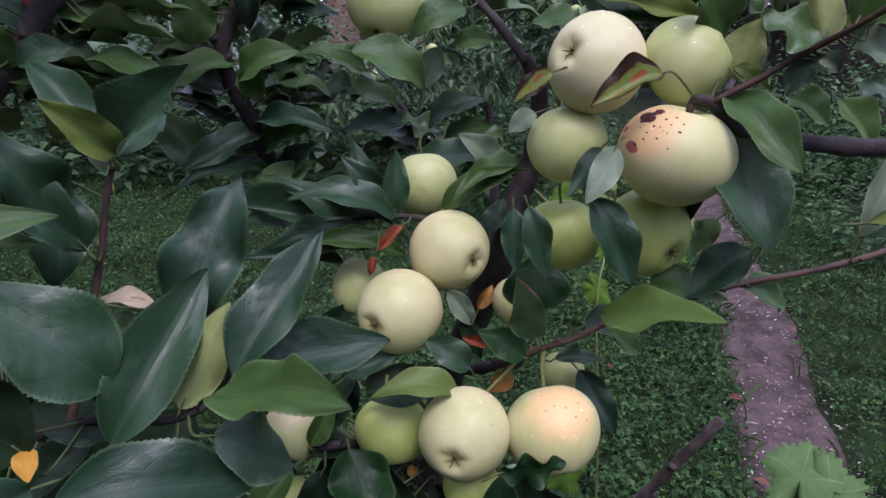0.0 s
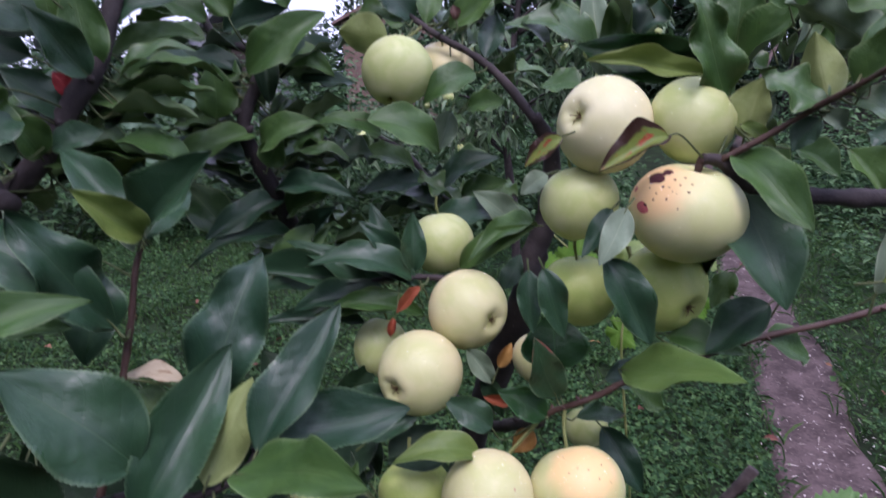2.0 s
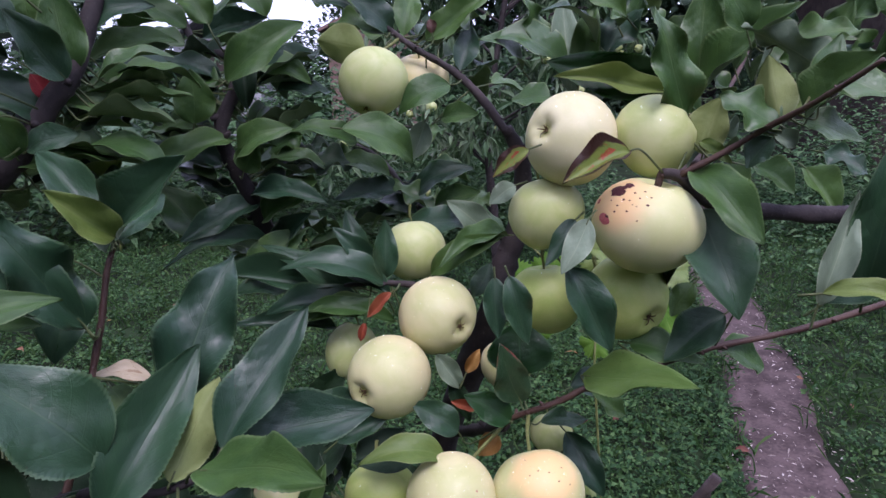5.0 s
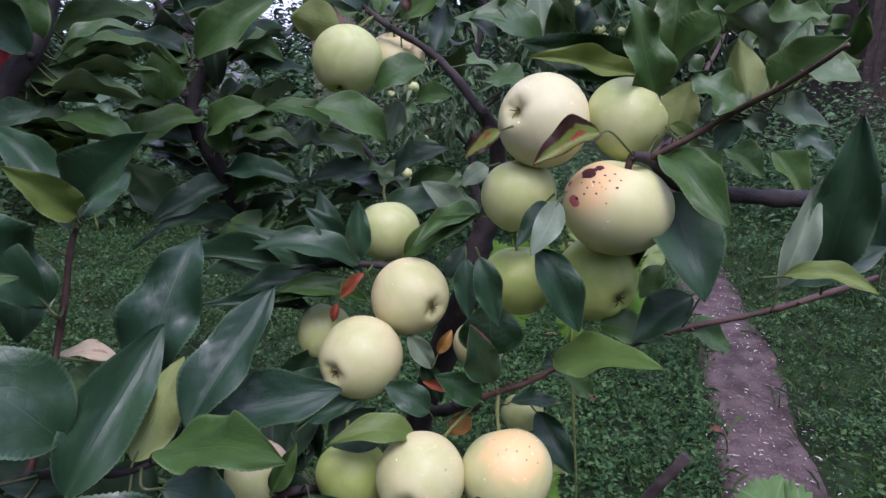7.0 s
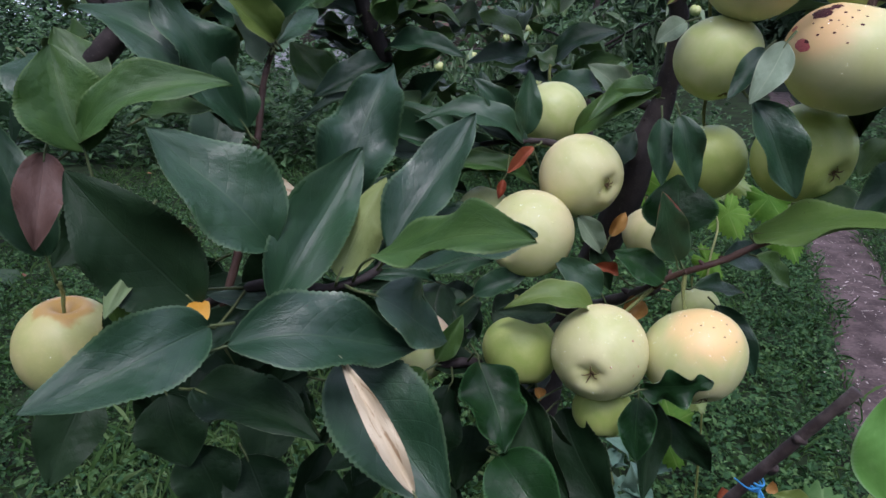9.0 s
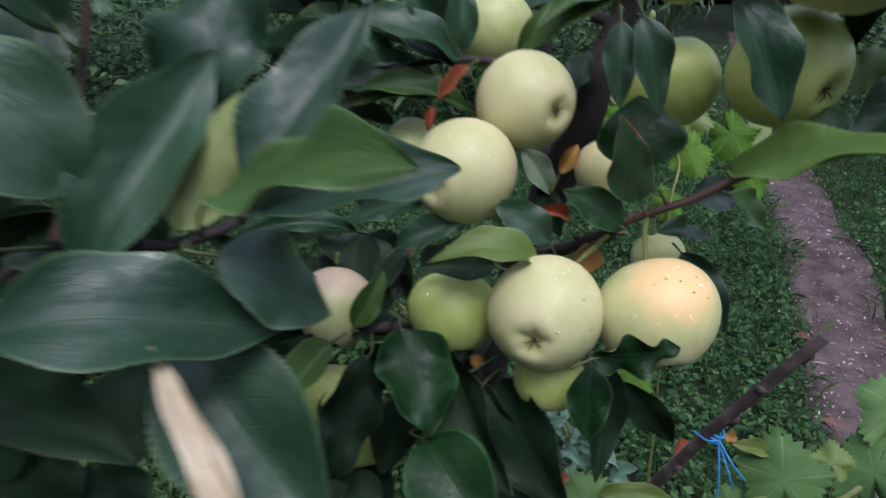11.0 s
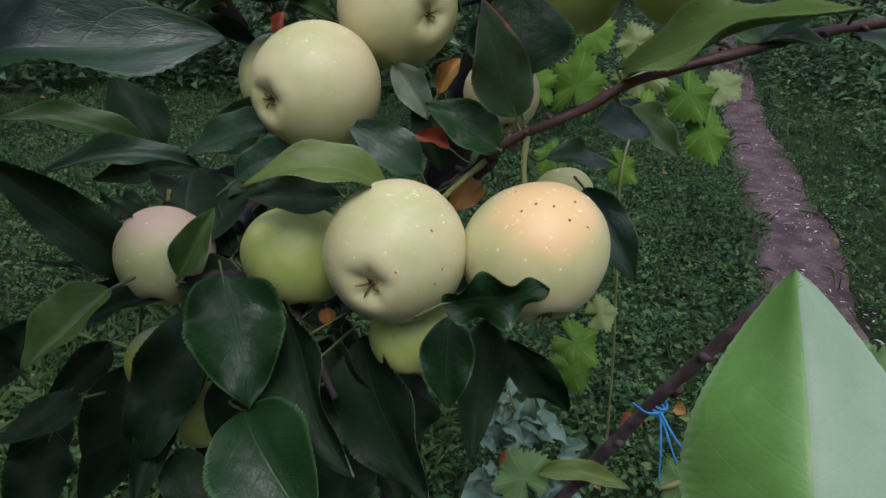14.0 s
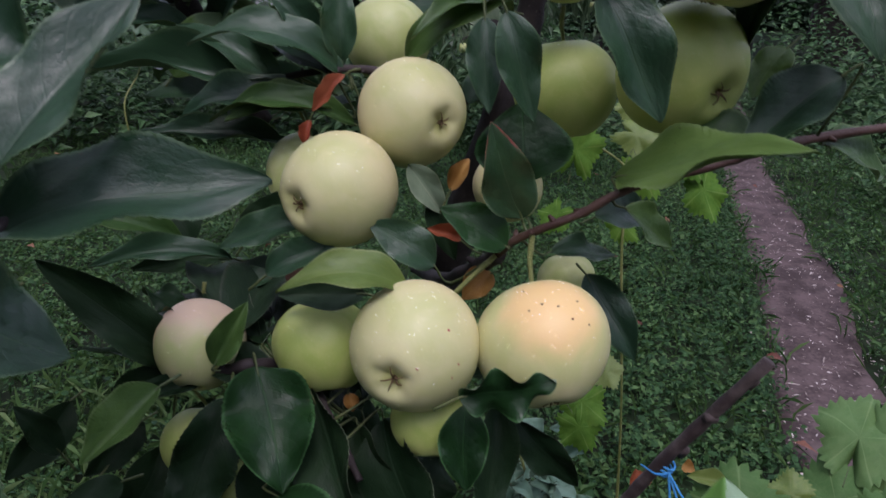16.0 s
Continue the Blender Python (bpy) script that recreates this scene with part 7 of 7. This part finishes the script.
leaf(grey_stem, (0.143, 0.829, 0.400), (0.113, 0.787, 0.418), (0.355, 0.131, 0.926), 0.0216, "teal", "arch")
leaf(grey_stem, (0.168, 0.873, 0.441), (0.130, 0.847, 0.493), (0.830, -0.148, 0.538), 0.0351, "teal", "arch")
leaf(grey_stem, (0.100, 0.940, 0.401), (0.083, 0.894, 0.410), (0.198, 0.136, 0.971), 0.0204, "teal", "wave")
leaf(grey_stem, (0.110, 0.958, 0.453), (0.089, 0.934, 0.508), (0.929, -0.289, 0.232), 0.0340, "teal", "gentle")
leaf(grey_stem, (0.143, 0.936, 0.395), (0.157, 0.889, 0.403), (-0.210, 0.084, 0.974), 0.0223, "teal", "wave")
leaf(grey_stem, (0.072, 0.915, 0.474), (0.118, 0.887, 0.513), (-0.684, -0.166, 0.710), 0.0306, "teal", "wave")
leaf(grey_stem, (0.098, 0.888, 0.294), (0.060, 0.855, 0.330), (0.660, 0.084, 0.747), 0.0288, "teal", "arch")
leaf(grey_stem, (0.148, 0.923, 0.326), (0.112, 0.885, 0.354), (0.550, 0.113, 0.828), 0.0328, "teal", "wave")
leaf(grey_stem, (0.153, 0.904, 0.330), (0.111, 0.859, 0.344), (0.332, -0.006, 0.943), 0.0320, "teal", "arch")
leaf(grey_stem, (0.145, 0.864, 0.498), (0.143, 0.845, 0.561), (-0.176, -0.942, -0.287), 0.0261, "teal", "arch")
leaf(grey_stem, (0.108, 0.949, 0.472), (0.113, 0.901, 0.475), (-0.076, 0.076, 0.994), 0.0189, "teal", "wave")
leaf(grey_stem, (0.106, 0.849, 0.333), (0.062, 0.827, 0.390), (0.815, -0.180, 0.550), 0.0343, "teal", "wave")
leaf(grey_stem, (0.082, 0.951, 0.434), (0.130, 0.914, 0.457), (-0.507, -0.127, 0.852), 0.0265, "teal", "wave")
leaf(grey_stem, (0.159, 0.917, 0.465), (0.123, 0.872, 0.481), (0.368, 0.021, 0.929), 0.0246, "teal", "gentle")
leaf(grey_stem, (0.088, 0.998, 0.410), (0.085, 0.947, 0.407), (-0.003, -0.051, 0.999), 0.0203, "teal", "arch")
leaf(grey_stem, (0.214, 0.908, 0.309), (0.182, 0.863, 0.323), (0.283, 0.103, 0.954), 0.0213, "teal", "wave")
leaf(grey_stem, (0.187, 0.876, 0.516), (0.205, 0.851, 0.562), (-0.933, 0.003, 0.360), 0.0261, "teal", "gentle")
leaf(grey_stem, (0.092, 0.994, 0.416), (0.110, 0.979, 0.485), (-0.747, -0.663, 0.050), 0.0331, "teal", "arch")
leaf(grey_stem, (0.210, 0.924, 0.360), (0.239, 0.882, 0.373), (-0.418, 0.028, 0.908), 0.0265, "teal", "arch")
leaf(grey_stem, (0.056, 0.940, 0.480), (0.027, 0.895, 0.493), (0.354, 0.043, 0.934), 0.0246, "teal", "wave")
leaf(grey_stem, (0.213, 0.914, 0.279), (0.239, 0.879, 0.312), (-0.669, 0.191, 0.718), 0.0254, "teal", "wave")
leaf(grey_stem, (0.175, 0.855, 0.324), (0.154, 0.834, 0.385), (0.929, -0.279, 0.244), 0.0420, "teal", "gentle")
leaf(grey_stem, (0.189, 0.895, 0.521), (0.210, 0.856, 0.544), (-0.524, 0.173, 0.834), 0.0217, "teal", "gentle")
leaf(grey_stem, (0.217, 0.968, 0.490), (0.189, 0.947, 0.554), (0.824, -0.526, 0.208), 0.0385, "teal", "arch")
leaf(grey_stem, (0.180, 0.832, 0.352), (0.223, 0.798, 0.384), (-0.595, -0.045, 0.802), 0.0251, "teal", "gentle")
leaf(grey_stem, (0.140, 0.968, 0.398), (0.106, 0.947, 0.460), (0.860, -0.349, 0.373), 0.0325, "teal", "arch")
leaf(grey_stem, (0.168, 0.896, 0.278), (0.218, 0.867, 0.317), (-0.664, -0.124, 0.738), 0.0261, "teal", "wave")
leaf(grey_stem, (0.077, 0.878, 0.435), (0.097, 0.836, 0.449), (-0.338, 0.152, 0.929), 0.0204, "teal", "wave")
leaf(grey_stem, (0.180, 0.857, 0.361), (0.175, 0.839, 0.424), (0.088, -0.955, -0.284), 0.0278, "teal", "wave")
leaf(grey_stem, (0.118, 0.883, 0.311), (0.094, 0.857, 0.363), (0.908, 0.003, 0.419), 0.0381, "teal", "wave")
leaf(grey_stem, (0.169, 1.008, 0.428), (0.114, 0.975, 0.467), (0.634, -0.167, 0.755), 0.0281, "teal", "wave")
leaf(grey_stem, (0.225, 0.949, 0.481), (0.184, 0.919, 0.524), (0.758, -0.095, 0.646), 0.0298, "teal", "arch")
leaf(grey_stem, (0.153, 0.902, 0.446), (0.129, 0.849, 0.442), (0.086, -0.101, 0.991), 0.0217, "teal", "arch")
leaf(grey_stem, (0.165, 1.005, 0.447), (0.120, 0.983, 0.504), (0.802, -0.326, 0.500), 0.0360, "teal", "arch")
leaf(grey_stem, (0.117, 0.843, 0.340), (0.100, 0.795, 0.346), (0.117, 0.087, 0.989), 0.0223, "teal", "arch")
leaf(grey_stem, (0.114, 0.907, 0.394), (0.135, 0.889, 0.459), (-0.874, -0.449, 0.186), 0.0244, "teal", "wave")
leaf(grey_stem, (0.225, 0.886, 0.378), (0.236, 0.843, 0.389), (-0.248, 0.187, 0.951), 0.0289, "teal", "gentle")
leaf(grey_stem, (0.086, 0.891, 0.483), (0.109, 0.849, 0.496), (-0.365, 0.127, 0.922), 0.0281, "teal", "wave")
leaf(grey_stem, (0.137, 0.860, 0.322), (0.103, 0.818, 0.342), (0.386, 0.113, 0.915), 0.0279, "teal", "gentle")
leaf(grey_stem, (0.098, 0.904, 0.399), (0.087, 0.886, 0.464), (0.636, -0.763, -0.114), 0.0296, "teal", "arch")
leaf(grey_stem, (0.110, 0.862, 0.475), (0.136, 0.817, 0.484), (-0.305, 0.010, 0.952), 0.0215, "teal", "arch")
leaf(grey_stem, (0.234, 0.912, 0.278), (0.251, 0.869, 0.290), (-0.311, 0.124, 0.942), 0.0244, "teal", "wave")
leaf(grey_stem, (0.130, 0.869, 0.345), (0.152, 0.825, 0.357), (-0.321, 0.085, 0.943), 0.0220, "teal", "gentle")
leaf(grey_stem, (0.079, 0.871, 0.340), (0.046, 0.826, 0.353), (0.330, 0.046, 0.943), 0.0304, "teal", "gentle")
leaf(grey_stem, (0.194, 0.891, 0.457), (0.137, 0.857, 0.496), (0.607, -0.139, 0.782), 0.0319, "teal", "gentle")
leaf(grey_stem, (0.075, 0.883, 0.507), (0.091, 0.857, 0.556), (-0.955, -0.064, 0.290), 0.0325, "teal", "arch")
leaf(grey_stem, (0.202, 0.908, 0.517), (0.160, 0.883, 0.568), (0.805, -0.236, 0.544), 0.0382, "teal", "arch")
leaf(grey_stem, (0.066, 0.910, 0.457), (0.114, 0.879, 0.490), (-0.618, -0.140, 0.773), 0.0221, "teal", "arch")
leaf(grey_stem, (0.224, 0.953, 0.358), (0.165, 0.925, 0.405), (0.676, -0.187, 0.713), 0.0317, "teal", "arch")

# rain-wet filler leaves of the canopy behind the fruit, on short side shoots
rr = random.Random(77)
left_limb_top = LINES[left_limb.name][-1]
for limb, count, low, high in ((dark_stem, 74, 0.0, 1.0), (left_limb, 38, 0.1, 0.62), (back_twig, 26, 0.2, 1.0), (fruit_twig, 12, 0.3, 1.0), (upper_stem, 18, 0.1, 0.8), (left_fork, 24, 0, 1), (right_upright, 24, 0.15, 1.0), (hang_twig, 9, 0.1, 1.0), (lower_twig, 12, 0.3, 0.8)):
    line = LINES[limb.name]
    for k in range(count):
        q = line[int((len(line) - 1) * rr.uniform(low, high))]
        a = rr.uniform(0, 6.28)
        out = Vector((math.cos(a), 0.35 + 0.6 * abs(math.sin(a)), rr.uniform(-0.25, 0.5)))
        b = q + out.normalized() * rr.uniform(0.02, 0.055)
        tip = b + (out.normalized() + Vector((0, 0, rr.uniform(-0.5, 0.1)))).normalized() * rr.uniform(0.045, 0.072)
        # the darkest tones here carry shade in their colour
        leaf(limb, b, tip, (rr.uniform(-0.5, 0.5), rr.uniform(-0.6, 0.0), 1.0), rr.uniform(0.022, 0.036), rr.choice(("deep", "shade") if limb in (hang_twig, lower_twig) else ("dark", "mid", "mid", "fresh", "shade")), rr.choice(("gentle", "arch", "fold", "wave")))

# overhead crown added on the rising left limb to shade the leaves below
r = np.random.default_rng(41)
crown_line = branch("limb", [left_limb_top, left_limb_top + Vector((0.0, 0.1, 0.25)), left_limb_top + Vector((-0.15, 0.2, 0.6)), left_limb_top + Vector((-0.2, 0.2, 0.95))], 0.0065, 0.004, bark)
at = np.stack([r.uniform(-1.0, -0.08, 900), r.uniform(0.25, 1.2, 900), r.uniform(1.62, 2.4, 900)], 1)
al = r.normal(size=(900, 3)) + np.array([0, 0, -0.3])
s = r.uniform(0.07, 0.10, 900)
part("upper_leaves", cloud_of_leaves("upper_leaves", at, al, s, s * 0.5, weed_leaves, 0.2, 42), crown_line, "dense green crown leaves added overhead to shade the tree", "stuff").matrix_parent_inverse = crown_line.matrix_basis.inverted()

# stalks of the leaves, branch by branch
for name, stalks in STALKS.items():
    if not stalks:
        continue
    for line, br in stalks:
        bm = bmesh.new()
        tube(bm, line, 0.0009, 0.0005, 5)
        part("leaf_stalk", mesh_of("leaf_stalk", bm, stalk_leaf), br, "thin green leaf stalk").matrix_parent_inverse = br.matrix_basis.inverted()

# ---- a pruned bough over the path, tied with blue string ----
bough = tagged(new("pruned_bough"), "grey pruned bough with a blue string tied round it", "bough")
bough.location = (-0.05, 0.81, 0.0)
bm = bmesh.new()
a, b = Vector((0.0, 0.0, 0.0)), Vector((0.404, -0.129, 0.82))
tube(bm, spline([a, a.lerp(b, 0.3) + Vector((0.015, 0, 0)), a.lerp(b, 0.6), a.lerp(b, 0.8) + Vector((-0.006, 0, 0.004)), b], 8), 0.0092, 0.0070, 12, 0.10, 5)
for f, d in ((0.62, (1, -0.5, 0.3)), (0.72, (-0.5, -1, 0.6)), (0.83, (0.6, -0.6, 0.9)), (0.90, (-0.8, -0.4, 0.2)), (0.96, (0.9, 0, 0.6))):
    q = a.lerp(b, f)
    d = Vector(d).normalized()
    tube(bm, [q, q + d * 0.010, q + d * 0.0135], 0.007, 0.004, 8, 0.1)
part("wood", mesh_of("wood", bm, bark_grey), bough)
bm = bmesh.new()
ax = (b - a).normalized()
q = Vector((0.324, -0.103, 0.657))
x = ax.cross(Vector((0, 1, 0))).normalized()
y = ax.cross(x)
tube(bm, [q + (x * math.cos(t) + y * math.sin(t)) * 0.0092 + ax * (t / 6.28 * 0.006 - 0.01) for t in (k * 0.4 for k in range(48))], 0.0016, 0.0016, 6)
for d in (((-0.02, -0.015, 0.012), (-0.04, -0.02, 0.03)), ((0.01, -0.02, -0.03), (0.022, -0.02, -0.06)), ((0.0, -0.02, -0.035), (0.004, -0.025, -0.085)), ((0.014, -0.02, -0.02), (0.034, -0.02, -0.045))):
    s0 = q + Vector((0, -0.0125, 0))
    tube(bm, spline([s0, s0 + Vector(d[0]), s0 + Vector(d[1])], 6), 0.0015, 0.0011, 6)
part("string", mesh_of("string", bm, string_blue), bough, "bright blue plastic string")
